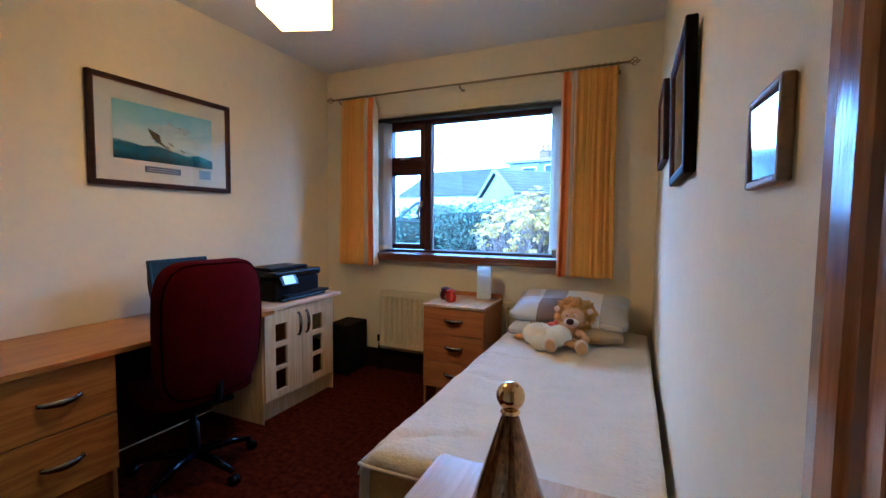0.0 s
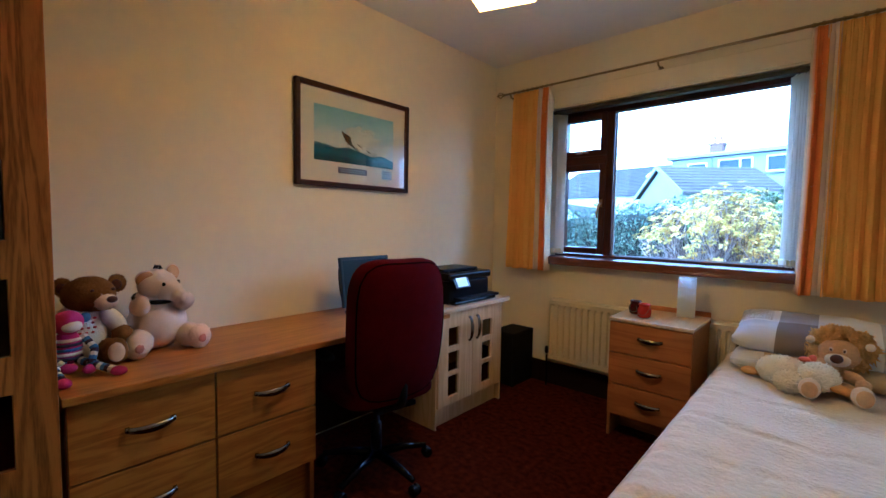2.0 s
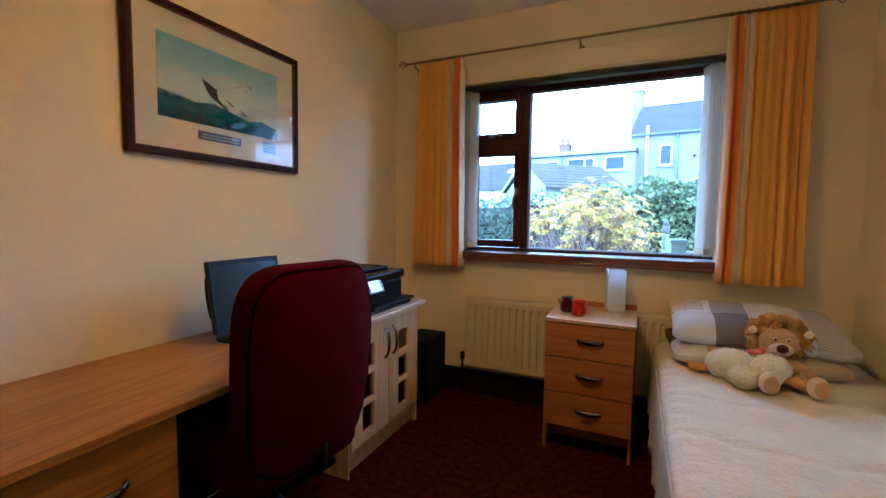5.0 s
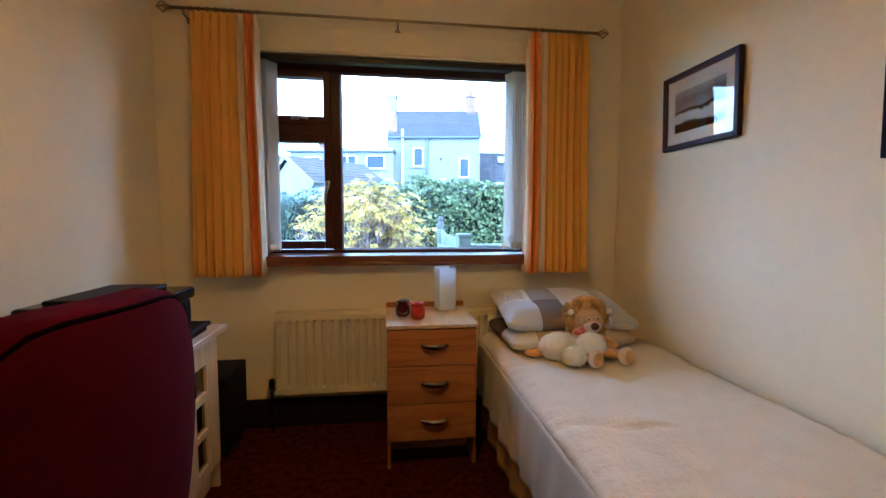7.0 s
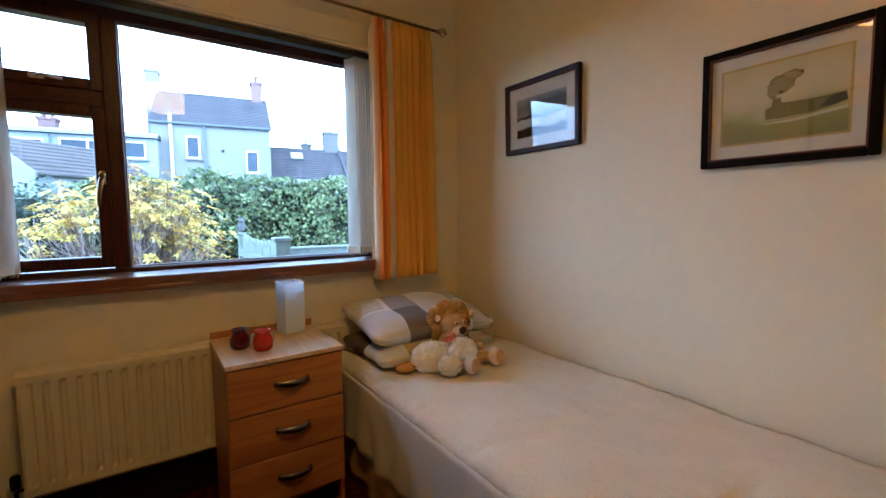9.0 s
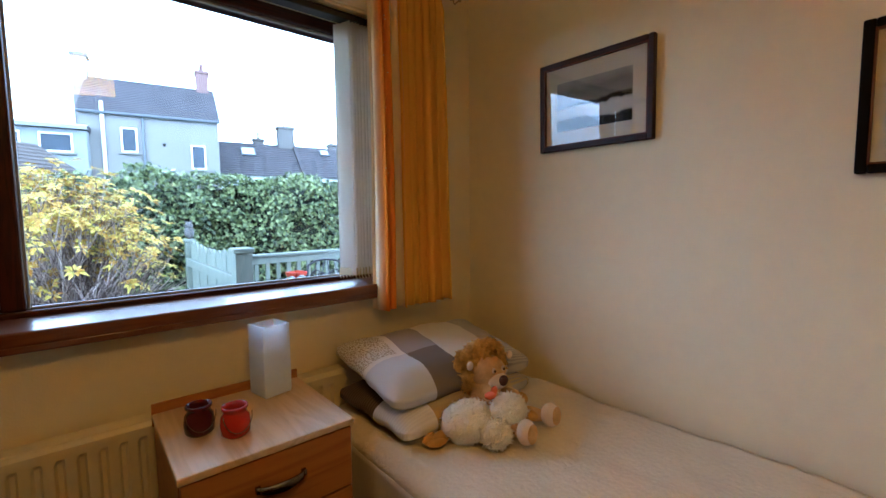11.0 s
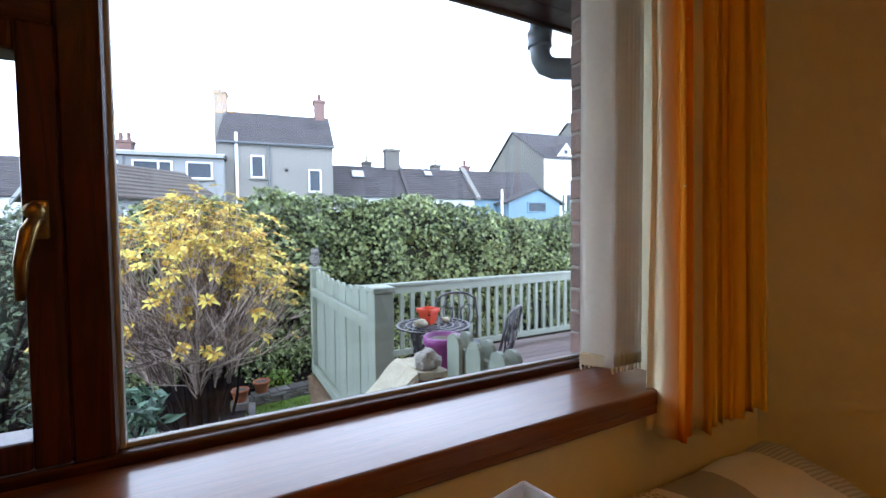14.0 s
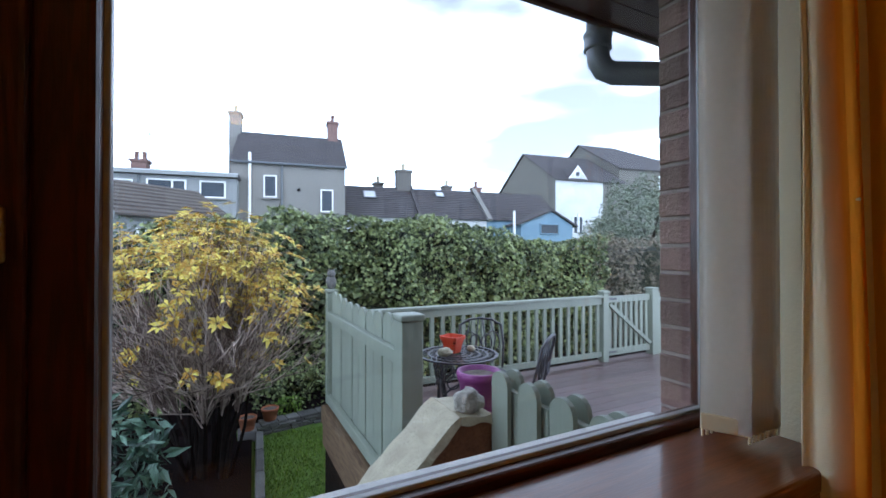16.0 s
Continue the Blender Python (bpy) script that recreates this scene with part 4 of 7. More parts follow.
b.faces.new(ring[-1])
bmesh.ops.bevel(b, geom=b.edges[:], offset=0.002, segments=2, affect="EDGES")
part("body", b, FROST, lamp)
part("base", box(-0.041, 0.041, -0.041, 0.041, 0.0122, 0.018, 0.002), FROST, lamp, "thick glass bottom")


def tea_light_jar(x, y, mat, label):
    j = empty("candle_jar", label, "candle holder", "candle jars on the bedside chest", pose(x, y, 0.743) @ Matrix.Diagonal((1.10, 1.10, 1.12, 1)))
    part("jar", lathe([(0.026, 0), (0.034, 0.008), (0.036, 0.03), (0.033, 0.05), (0.027, 0.057), (0.027, 0.066), (0.031, 0.069), (0.031, 0.075), (0.027, 0.076), (0.023, 0.066), (0.023, 0.055), (0.03, 0.045), (0.031, 0.012)], 24), mat, j, smooth=True)
    pts = [(0.034 * math.cos(a), 0.006, 0.062 - 0.045 * math.sin(a)) for a in [math.pi * k / 10 for k in range(11)]]
    part("wire_handle", tube([(p[0], -0.026 - 0.012 * math.sin(math.pi * i / 10), p[2]) for i, p in enumerate(pts)], 0.0012, 5), STEEL, j, smooth=True)


tea_light_jar(-1.24, 2.80, DREDGLASS, "dark red glass candle jar with a wire handle")
tea_light_jar(-1.165, 2.725, REDGLASS, "bright orange red glass candle jar with a wire handle")

# ---------------------------------------------------------------- bed
BX0, BX1, BY0, BY1, BZ = -0.775, 0.130, 1.03, 3.03, 0.575
bed = empty("bed", "single divan bed with a gold beige valance against the wall", "bed")
part("base", box(BX0 + 0.05, BX1 - 0.005, BY0 + 0.05, BY1 - 0.01, 0.05, 0.34, 0.02), VALANCE, bed)
part("mattress", box(BX0 + 0.035, BX1 - 0.005, BY0 + 0.035, BY1 - 0.01, 0.341, BZ - 0.02, 0.04, 4), SPREAD, bed)


def skirt(points, z0, z1, amp, wave, seed, mat, name, parent, label=""):
    """Hanging cloth along a plan line, with soft vertical folds that open downwards."""
    b = bmesh.new()
    pts = []
    for (ax, ay), (bx, by) in zip(points, points[1:]):
        n = max(2, int(math.hypot(bx - ax, by - ay) / 0.015))
        for i in range(n):
            pts.append((ax + (bx - ax) * i / n, ay + (by - ay) * i / n, (by - ay), -(bx - ax)))
    rows = []
    nz = 14
    for j in range(nz + 1):
        q = j / nz
        z = z1 + (z0 - z1) * q
        row = []
        for i, (x, y, nx, ny) in enumerate(pts):
            ln = math.hypot(nx, ny) or 1
            s = i * 0.015
            w = amp * q * (math.sin(2 * math.pi * s / wave + 2.2 * noise.noise(Vector((s * 1.7, seed, q)))) * 0.6 + noise.noise(Vector((s * 7, q * 1.2, seed))) * 0.9)
            zz = z + (0.02 * noise.noise(Vector((s * 2.5, seed, 4))) if j == nz and z0 > 0.05 else 0)
            row.append(b.verts.new((x - nx / ln * (w + 0.012 * q), y - ny / ln * (w + 0.012 * q), zz)))
        rows.append(row)
    for a, c in zip(rows, rows[1:]):
        for i in range(len(pts) - 1):
            b.faces.new((a[i], a[i + 1], c[i + 1], c[i])).smooth = True
    o = part(name, b, mat, parent, label)
    o.modifiers.new("cloth", "SOLIDIFY").thickness = 0.003
    return o


skirt([(BX1 - 0.02, BY0 + 0.03), (BX0 + 0.03, BY0 + 0.03), (BX0 + 0.03, BY1 - 0.02)], 0.012, 0.50, 0.018, 0.21, 2, VALANCE, "valance", bed, "gold beige valance cloth")

cover = empty("bedspread", "ivory quilted bedspread, creased, hanging over one side", "bedspread")
b = bmesh.new()
NX, NY = 46, 96
rows = []
for j in range(NY + 1):
    y = BY0 + (BY1 - BY0) * j / NY
    row = []
    for i in range(NX + 1):
        x = BX0 + (BX1 - BX0) * i / NX
        ex = max(0.0, 1 - (x - BX0) / 0.07)
        ey = max(0.0, 1 - (y - BY0) / 0.06)
        z = BZ - 0.045 * ex ** 2 - 0.035 * ey ** 2
        z += 0.011 * noise.noise(Vector((x * 5, y * 4, 1))) + 0.003 * noise.noise(Vector((x * 16, y * 11, 5)))
        cre = abs(math.sin((y - 0.25 * x) * 9.5 + 1.5 * noise.noise(Vector((x * 2, y * 2, 2)))))
        z -= 0.012 * max(0, 1 - cre * 6) * (1 if x < -0.2 else 0.4)
        z += 0.0055 * math.sin(y * 74 + 2 * noise.noise(Vector((y * 6, 3, 1)))) * max(0.0, 1 - abs(x - BX0 - 0.055) / 0.05)
        z += 0.004 * abs(noise.noise(Vector((x * 9 + y * 3, y * 2.5, 9)))) * 2
        row.append(b.verts.new((x, y, z)))
    rows.append(row)
for a, c in zip(rows, rows[1:]):
    for i in range(NX):
        b.faces.new((a[i], a[i + 1], c[i + 1], c[i])).smooth = True
part("top_sheet", b, SPREAD, cover).modifiers.new("cloth", "SOLIDIFY").thickness = 0.008
skirt([(BX0, BY0 + 0.02), (BX0, BY1 - 0.03)], 0.215, BZ - 0.042, 0.014, 0.17, 7, DROP, "side_drop", cover)
part("piping", tube([(BX1 - 0.01, BY0 - 0.003, BZ - 0.037), (BX0 + 0.03, BY0 - 0.003, BZ - 0.042), (BX0, BY0 + 0.01, BZ - 0.048)], 0.006, 6), SPREAD, cover, smooth=True)


def patch_material(name, bands, front, tick, lace=0.0):
    """Patchwork cloth: bands across the pillow, some darker on their front half, fine ticking on others."""
    m = material(name, (0.6, 0.58, 0.56), 0.95, bump=0.3, bump_scale=300)
    n, l = m.node_tree.nodes, m.node_tree.links
    p = n["Principled BSDF"]
    co, sep = n.new("ShaderNodeTexCoord"), n.new("ShaderNodeSeparateXYZ")
    l.new(co.outputs["Object"], sep.inputs[0])
    pos = n.new("ShaderNodeMath")
    pos.operation = "MULTIPLY_ADD"
    pos.inputs[1].default_value, pos.inputs[2].default_value = 1 / 0.7, 0.5
    l.new(sep.outputs[0], pos.inputs[0])

    def ramp_of(stops):
        r_ = n.new("ShaderNodeValToRGB")
        r_.color_ramp.interpolation = "CONSTANT"
        e = r_.color_ramp.elements
        e[0].position, e[0].color = stops[0][0], (*stops[0][1], 1)
        e[1].position, e[1].color = stops[1][0], (*stops[1][1], 1)
        for q, c in stops[2:]:
            e.new(q).color = (*c, 1)
        l.new(pos.outputs[0], r_.inputs[0])
        return r_

    ra, rb, rt = ramp_of(bands), ramp_of(front), ramp_of([(q, (c, c, c)) for q, c in tick])
    lt = n.new("ShaderNodeMath")
    lt.operation = "LESS_THAN"
    lt.inputs[1].default_value = -0.02
    l.new(sep.outputs[1], lt.inputs[0])
    mix = n.new("ShaderNodeMix")
    mix.data_type = "RGBA"
    l.new(lt.outputs[0], mix.inputs["Factor"])
    l.new(ra.outputs[0], mix.inputs["A"])
    l.new(rb.outputs[0], mix.inputs["B"])
    wv = n.new("ShaderNodeTexWave")
    wv.bands_direction = "Y"
    wv.inputs["Scale"].default_value = 26
    l.new(co.outputs["Object"], wv.inputs["Vector"])
    mu = n.new("ShaderNodeMath")
    mu.operation = "MULTIPLY"
    l.new(rt.outputs[0], mu.inputs[0])
    l.new(wv.outputs["Fac"], mu.inputs[1])
    mix2 = n.new("ShaderNodeMix")
    mix2.data_type = "RGBA"
    l.new(mu.outputs[0], mix2.inputs["Factor"])
    l.new(mix.outputs["Result"], mix2.inputs["A"])
    mix2.inputs["B"].default_value = (0.34, 0.32, 0.30, 1)
    l.new(mix2.outputs["Result"], p.inputs["Base Color"])
    if lace:
        # crocheted netting over darker cloth at one end
        net, edge, inside, back, both_, mix3 = n.new("ShaderNodeTexVoronoi"), n.new("ShaderNodeMath"), n.new("ShaderNodeMath"), n.new("ShaderNodeMath"), n.new("ShaderNodeMath"), n.new("ShaderNodeMix")
        net.feature = "DISTANCE_TO_EDGE"
        net.inputs["Scale"].default_value = 90
        l.new(co.outputs["Object"], net.inputs["Vector"])
        edge.operation, inside.operation, back.operation, both_.operation = "GREATER_THAN", "LESS_THAN", "GREATER_THAN", "MULTIPLY"
        edge.inputs[1].default_value, inside.inputs[1].default_value, back.inputs[1].default_value = 0.12, lace, 0.0
        l.new(net.outputs["Distance"], edge.inputs[0])
        l.new(pos.outputs[0], inside.inputs[0])
        l.new(sep.outputs[1], back.inputs[0])
        l.new(inside.outputs[0], both_.inputs[0])
        l.new(back.outputs[0], both_.inputs[1])
        all_ = n.new("ShaderNodeMath")
        all_.operation = "MULTIPLY"
        l.new(both_.outputs[0], all_.inputs[0])
        l.new(edge.outputs[0], all_.inputs[1])
        mix3.data_type = "RGBA"
        l.new(all_.outputs[0], mix3.inputs["Factor"])
        l.new(mix2.outputs["Result"], mix3.inputs["A"])
        mix3.inputs["B"].default_value = (0.40, 0.34, 0.27, 1)
        l.new(mix3.outputs["Result"], p.inputs["Base Color"])
    return m


W1, G1, D1, L1 = (0.74, 0.72, 0.70), (0.36, 0.34, 0.36), (0.20, 0.165, 0.145), (0.58, 0.59, 0.64)
PATCH = patch_material("patchwork_pillow_cloth", [(0.0, W1), (0.24, G1), (0.46, W1), (0.78, L1)], [(0.0, L1), (0.24, D1), (0.46, W1), (0.78, (0.55, 0.50, 0.42))], [(0.0, 0.0), (0.24, 0.0), (0.78, 0.8)], 0.20)
PATCH2 = patch_material("patchwork_under_pillow_cloth", [(0.0, (0.07, 0.04, 0.025)), (0.30, (0.62, 0.52, 0.36))], [(0.0, W1), (0.2, (0.52, 0.38, 0.18))], [(0.0, 0.15), (0.2, 0.1), (0.8, 0.7)])


def pillow(name, at, size, mats, label, seed):
    def shp(q, c):
        edge = (1 - abs(q.x) ** 4) * (1 - abs(q.y) ** 4)
        c.z *= 0.10 + 0.90 * max(0.0, edge) ** 0.55
        c.x *= 1 + 0.035 * (abs(q.x) * abs(q.y)) ** 6 - 0.03 * (1 - q.y * q.y) * q.x * q.x
        k = 1 - 0.05 * (1 - abs(q.x)) * abs(q.y) ** 2 - 0.0
        c.y *= k
        c.z += 0.012 * noise.noise(Vector((q.x * 3, q.y * 3, seed))) + 0.005 * noise.noise(Vector((q.x * 9, q.y * 9, seed + 4)))
        return c
    return thing(name, pad(size, 11, 18, shape=shp), mats, label, "pillow", "pillows on the bed", at=at)


pillow("pillow", pose(-0.365, 2.80, 0.632, 2, 0, 3), (0.70, 0.46, 0.13), [PATCH2], "beige and brown patchwork pillow lying under another", 1)
pillow("pillow", pose(-0.345, 2.835, 0.752, 12, 1, 0), (0.73, 0.47, 0.135), [PATCH], "white and grey patchwork pillow on top of another", 5)

FURT = material("tan_plush", (0.74, 0.46, 0.21), 1.0, vary=0.15, scale=30, bump=1.0, bump_scale=220, spec=0.1)
FURR = material("ginger_plush", (0.84, 0.46, 0.13), 1.0, vary=0.3, scale=30, bump=1.0, bump_scale=180, spec=0.1)
FURW = material("cream_wool_plush", (0.95, 0.90, 0.76), 1.0, vary=0.05, scale=30, bump=1.0, bump_scale=120, spec=0.1)
FURP = material("pale_pink_plush", (0.95, 0.76, 0.64), 1.0, vary=0.08, scale=30, bump=0.7, bump_scale=260, spec=0.1)
FURB = material("brown_plush", (0.25, 0.115, 0.028), 1.0, vary=0.35, scale=30, bump=1.0, bump_scale=220, spec=0.1)
FURK = material("dark_nose", (0.07, 0.016, 0.009), 0.4, vary=0.1)
FURL = material("pale_plush", (0.86, 0.70, 0.53), 1.0, vary=0.08, scale=30, bump=0.6, bump_scale=260, spec=0.1)
CORAL = material("coral_ribbon", (0.75, 0.16, 0.08), 0.7, vary=0.1)


def tufts(b, center, size, n, length, mat, seed, width=0.35, drop=0.0):
    """Short pointed tufts of pile standing out all over a rounded body."""
    rg = random.Random(seed)
    c, s = Vector(center), Vector(size)
    for i in range(n):
        z = 1 - 2 * (i + 0.5) / n
        a = i * 2.39996 + rg.uniform(-0.3, 0.3)
        q = Vector((math.sqrt(1 - z * z) * math.cos(a), math.sqrt(1 - z * z) * math.sin(a), z))
        p = c + Vector((q.x * s.x, q.y * s.y, q.z * s.z)) * 0.97
        nr = Vector((q.x / s.x, q.y / s.y, q.z / s.z)).normalized()
        t1 = nr.orthogonal().normalized()
        t1 = Matrix.Rotation(rg.uniform(0, 6.28), 3, nr) @ t1
        t2 = nr.cross(t1)
        L = length * rg.uniform(0.6, 1.3)
        tip = p + nr * L * 0.75 + t1 * L * rg.uniform(0.2, 0.7) - Vector((0, 0, drop * L))
        vs = [b.verts.new(p + (t1 * math.cos(k * 2.094) + t2 * math.sin(k * 2.094)) * L * width) for k in range(3)]
        v = b.verts.new(tip)
        for k in range(3):
            f_ = b.faces.new((vs[k], vs[(k + 1) % 3], v))
            f_.material_index, f_.smooth = mat, True


# lion
HEAD = pose(0.055, -0.005, 0.212, 4, 0, -14) @ Matrix.Diagonal((1.26, 1.22, 1.18, 1))


def on_head(p):
    return tuple(HEAD @ Vector(p))


b = blob((0, -0.03, 0.10), (0.075, 0.085, 0.085), mat=0, rough=0.05)
blob(on_head((0, 0, 0)), (0.094, 0.088, 0.084), b, 0, rough=0.04)
for i in range(44):
    a = i * 2.399
    rr = 0.062 + 0.048 * ((i * 7) % 5) / 5
    c_ = on_head((rr * math.cos(a), 0.012 + 0.06 * ((i * 3) % 4) / 4, 0.012 + rr * math.sin(a)))
    blob(c_, (0.030, 0.033, 0.031), b, 1, sub=2, rough=0.4, freq=6)
    tufts(b, c_, (0.030, 0.033, 0.031), 34, 0.028, 1, i, drop=0.3)
blob(on_head((0.0, -0.062, -0.018)), (0.056, 0.046, 0.038), b, 2)
blob(on_head((0.0, -0.096, -0.006)), (0.028, 0.018, 0.025), b, 3)
for s in (-1, 1):
    blob(on_head((s * 0.022, -0.066, 0.030)), (0.010, 0.007, 0.013), b, 2, sub=2)
    blob(on_head((s * 0.022, -0.074, 0.030)), (0.005, 0.005, 0.007), b, 3, sub=2)
    blob(on_head((s * 0.098, -0.02, 0.055)), (0.022, 0.012, 0.022), b, 2, sub=2)
    blob((s * 0.095, -0.06, 0.10), (0.032, 0.085, 0.032), b, 0, (0, 0, s * 28))
    blob((s * 0.135, -0.135, 0.075), (0.034, 0.036, 0.032), b, 0)
    blob((s * 0.075, -0.17, 0.04), (0.038, 0.14, 0.036), b, 0, (0, 0, s * 10))
    blob((s * 0.102, -0.305, 0.05), (0.046, 0.038, 0.055), b, 2)
    blob((s * 0.105, -0.337, 0.05), (0.034, 0.012, 0.042), b, 0)
thing("toy_lion", b, [FURT, FURR, FURL, FURK], "tan plush lion with a ginger mane sitting against the pillow", "soft toy", "soft toys on the bed", at=pose(-0.335, 2.575, 0.575, -4, 0, 8) @ Matrix.Diagonal((0.80, 0.80, 0.78, 1)))

# duck lying on its side
DUCK = (((0, 0, 0.062), (0.100, 0.082, 0.068)), ((0.125, -0.075, 0.085), (0.070, 0.062, 0.060)), ((0.030, -0.105, 0.045), (0.056, 0.050, 0.045)))
b = bmesh.new()
for k, (c_, r_) in enumerate(DUCK):
    blob(c_, r_, b, 0, rough=0.12, freq=5)
    tufts(b, c_, r_, (460, 320, 260)[k], 0.014, 0, k + 1)
blob((0.195, -0.10, 0.055), (0.050, 0.030, 0.018), b, 1, (0, 10, -20))
blob((-0.095, 0.025, 0.03), (0.04, 0.022, 0.02), b, 1)
for k in range(3):
    blob((-0.130, 0.01 + 0.022 * k, 0.026), (0.035, 0.012, 0.014), b, 1, (0, 0, -18 + 18 * k))
blob((0.075, -0.035, 0.142), (0.022, 0.018, 0.012), b, 2)
blob((0.10, -0.03, 0.150), (0.014, 0.010, 0.018), b, 2, (0, 30, 0))
thing("toy_duck", b, [FURW, material("orange_felt", (0.62, 0.33, 0.08), 0.95, vary=0.1), CORAL], "fluffy cream plush duck with orange feet lying beside the lion", "soft toy", "soft toys on the bed", at=pose(-0.481, 2.501, 0.575))

# ---------------------------------------------------------------- pictures
def picture_frame(name, label, axis_x, y0, y1, z0, z1, depth, fw, frame_mat, sign, lip=None):
    """A framed picture on a wall at x; sign: which way it faces."""
    e = empty(name, label, "framed picture", at=pose(axis_x, 0, z0, 0, -1.3 if sign < 0 else 0.4, 0) @ pose(-axis_x, 0, -z0))
    xa, xb = sorted((axis_x, axis_x + sign * depth))
    b = bmesh.new()
    for a in ((y0, y0 + fw, z0, z1), (y1 - fw, y1, z0, z1), (y0 + fw, y1 - fw, z0, z0 + fw), (y0 + fw, y1 - fw, z1 - fw, z1)):
        box(xa, xb, *a, 0.005, 3, bm=b)
    part("frame", b, frame_mat, e)
    if lip:
        q = fw - 0.002
        b = bmesh.new()
        for a in ((y0 + q, y0 + q + 0.006, z0 + q, z1 - q), (y1 - q - 0.006, y1 - q, z0 + q, z1 - q), (y0 + q + 0.006, y1 - q - 0.006, z0 + q, z0 + q + 0.006), (y0 + q + 0.006, y1 - q - 0.006, z1 - q - 0.006, z1 - q)):
            box(xa + 0.002, xb - 0.003, *a, 0.001, 1, bm=b)
        part("inner_lip", b, lip, e)
    xm = axis_x + sign * depth * 0.45
    part("mount", box(min(axis_x + sign * 0.002, xm), max(axis_x + sign * 0.002, xm), y0 + fw * 0.8, y1 - fw * 0.8, z0 + fw * 0.8, z1 - fw * 0.8), MATB, e)
    xg = axis_x + sign * depth * 0.72
    part("glass", box(xg - 0.0008, xg + 0.0008, y0 + fw * 0.9, y1 - fw * 0.9, z0 + fw * 0.9, z1 - fw * 0.9), PICGLASS, e).visible_shadow = False
    return e, xm


def print_material(name, stops, scale=3.0, detail=6.0, stretch=(1, 1, 1), wob=0.35, lo=0.0, hi=1.0, axis=2):
    """A printed scene: bands of colour from bottom to top, torn by noise."""
    m = bpy.data.materials.new(name)
    m.use_nodes = True
    n, l = m.node_tree.nodes, m.node_tree.links
    p = n["Principled BSDF"]
    co, sep, mp = n.new("ShaderNodeTexCoord"), n.new("ShaderNodeSeparateXYZ"), n.new("ShaderNodeMapping")
    l.new(co.outputs["Generated"], sep.inputs[0])
    l.new(co.outputs["Generated"], mp.inputs[0])
    mp.inputs["Scale"].default_value = stretch
    nz = n.new("ShaderNodeTexNoise")
    nz.inputs["Scale"].default_value, nz.inputs["Detail"].default_value = scale, detail
    l.new(mp.outputs[0], nz.inputs["Vector"])
    ma = n.new("ShaderNodeMath")
    ma.operation = "MULTIPLY_ADD"
    ma.inputs[1].default_value = wob
    l.new(nz.outputs["Fac"], ma.inputs[0])
    l.new(sep.outputs[axis], ma.inputs[2])
    su = n.new("ShaderNodeMath")
    su.operation = "SUBTRACT"
    su.inputs[1].default_value = wob / 2
    l.new(ma.outputs[0], su.inputs[0])
    ramp = n.new("ShaderNodeValToRGB")
    e = ramp.color_ramp.elements
    e[0].position, e[0].color = stops[0][0], (*stops[0][1], 1)
    e[1].position, e[1].color = stops[-1][0], (*stops[-1][1], 1)
    for pos, c in stops[1:-1]:
        e.new(pos).color = (*c, 1)
    l.new(su.outputs[0], ramp.inputs[0])
    l.new(ramp.outputs[0], p.inputs["Base Color"])
    p.inputs["Roughness"].default_value, p.inputs["Specular IOR Level"].default_value, p.inputs["Coat Weight"].default_value = 0.7, 0.1, 0.0
    return m


SEA = print_material("print_sea", [(0.0, (0.006, 0.05, 0.09)), (0.35, (0.006, 0.085, 0.16)), (0.55, (0.02, 0.18, 0.28)), (0.8, (0.006, 0.07, 0.13)), (1.0, (0.30, 0.48, 0.54))], 7, 6, (1, 2, 1), 0.9)
AIR = print_material("print_air", [(0.0, (0.62, 0.68, 0.70)), (0.45, (0.64, 0.71, 0.74)), (0.65, (0.42, 0.63, 0.76)), (1.0, (0.22, 0.50, 0.68))], 3, 5, (1, 1.5, 1), 0.55)
INK = material("print_black", (0.012, 0.012, 0.016), 0.5, coat=0.6)
NAVY = material("print_navy", (0.03, 0.05, 0.16), 0.5, vary=0.3, scale=60, coat=0.6)
PALEB = material("print_pale_blue", (0.36, 0.42, 0.50), 0.5, vary=0.2, scale=60, coat=0.6)

pa, xm = picture_frame("sea_picture", "large walnut framed print of a dark shape above teal sea", WX0, 1.215, 2.068, 1.503, 2.095, 0.032, 0.026, FRAMEW, 1, FRAMELIP)
I0, I1, J0, J1 = 1.335, 1.935, 1.655, 1.975
part("print_air", box(xm, xm + 0.0015, I0, I1, J0, J1), AIR, pa)
b = bmesh.new()
top = [(I0, J0 + 0.105), (I0 + 0.08, J0 + 0.10), (I0 + 0.16, J0 + 0.085), (I0 + 0.24, J0 + 0.10), (I0 + 0.32, J0 + 0.08), (I0 + 0.42, J0 + 0.06), (I0 + 0.5, J0 + 0.075), (I1, J0 + 0.05)]
prism([(I0, J0), *top, (I1, J0)], "x", xm + 0.0016, xm + 0.0026, b)
part("print_sea", b, SEA, pa)
for k, (du, dv, ry_, rz_) in enumerate(((0.36, 0.15, 0.20, 0.105), (0.35, 0.145, 0.165, 0.082), (0.345, 0.135, 0.13, 0.062), (0.33, 0.12, 0.09, 0.04))):
    mist = material("print_spray", tuple(c + 0.030 * k for c in (0.545, 0.625, 0.66)), 0.7, vary=0.06, scale=25)
    part("print_spray", blob((xm + 0.0006, I0 + du, J0 + dv), (0.0014 + 0.0003 * k, ry_, rz_), rot=(-12, 0, 0), sub=4, rough=0.35, freq=4), mist, pa)
b = bmesh.new()
sw_, sh_ = I1 - I0, J1 - J0
def on_sea(outline):
    return [(I0 + u * sw_, J0 + v * sh_) for u, v in outline]


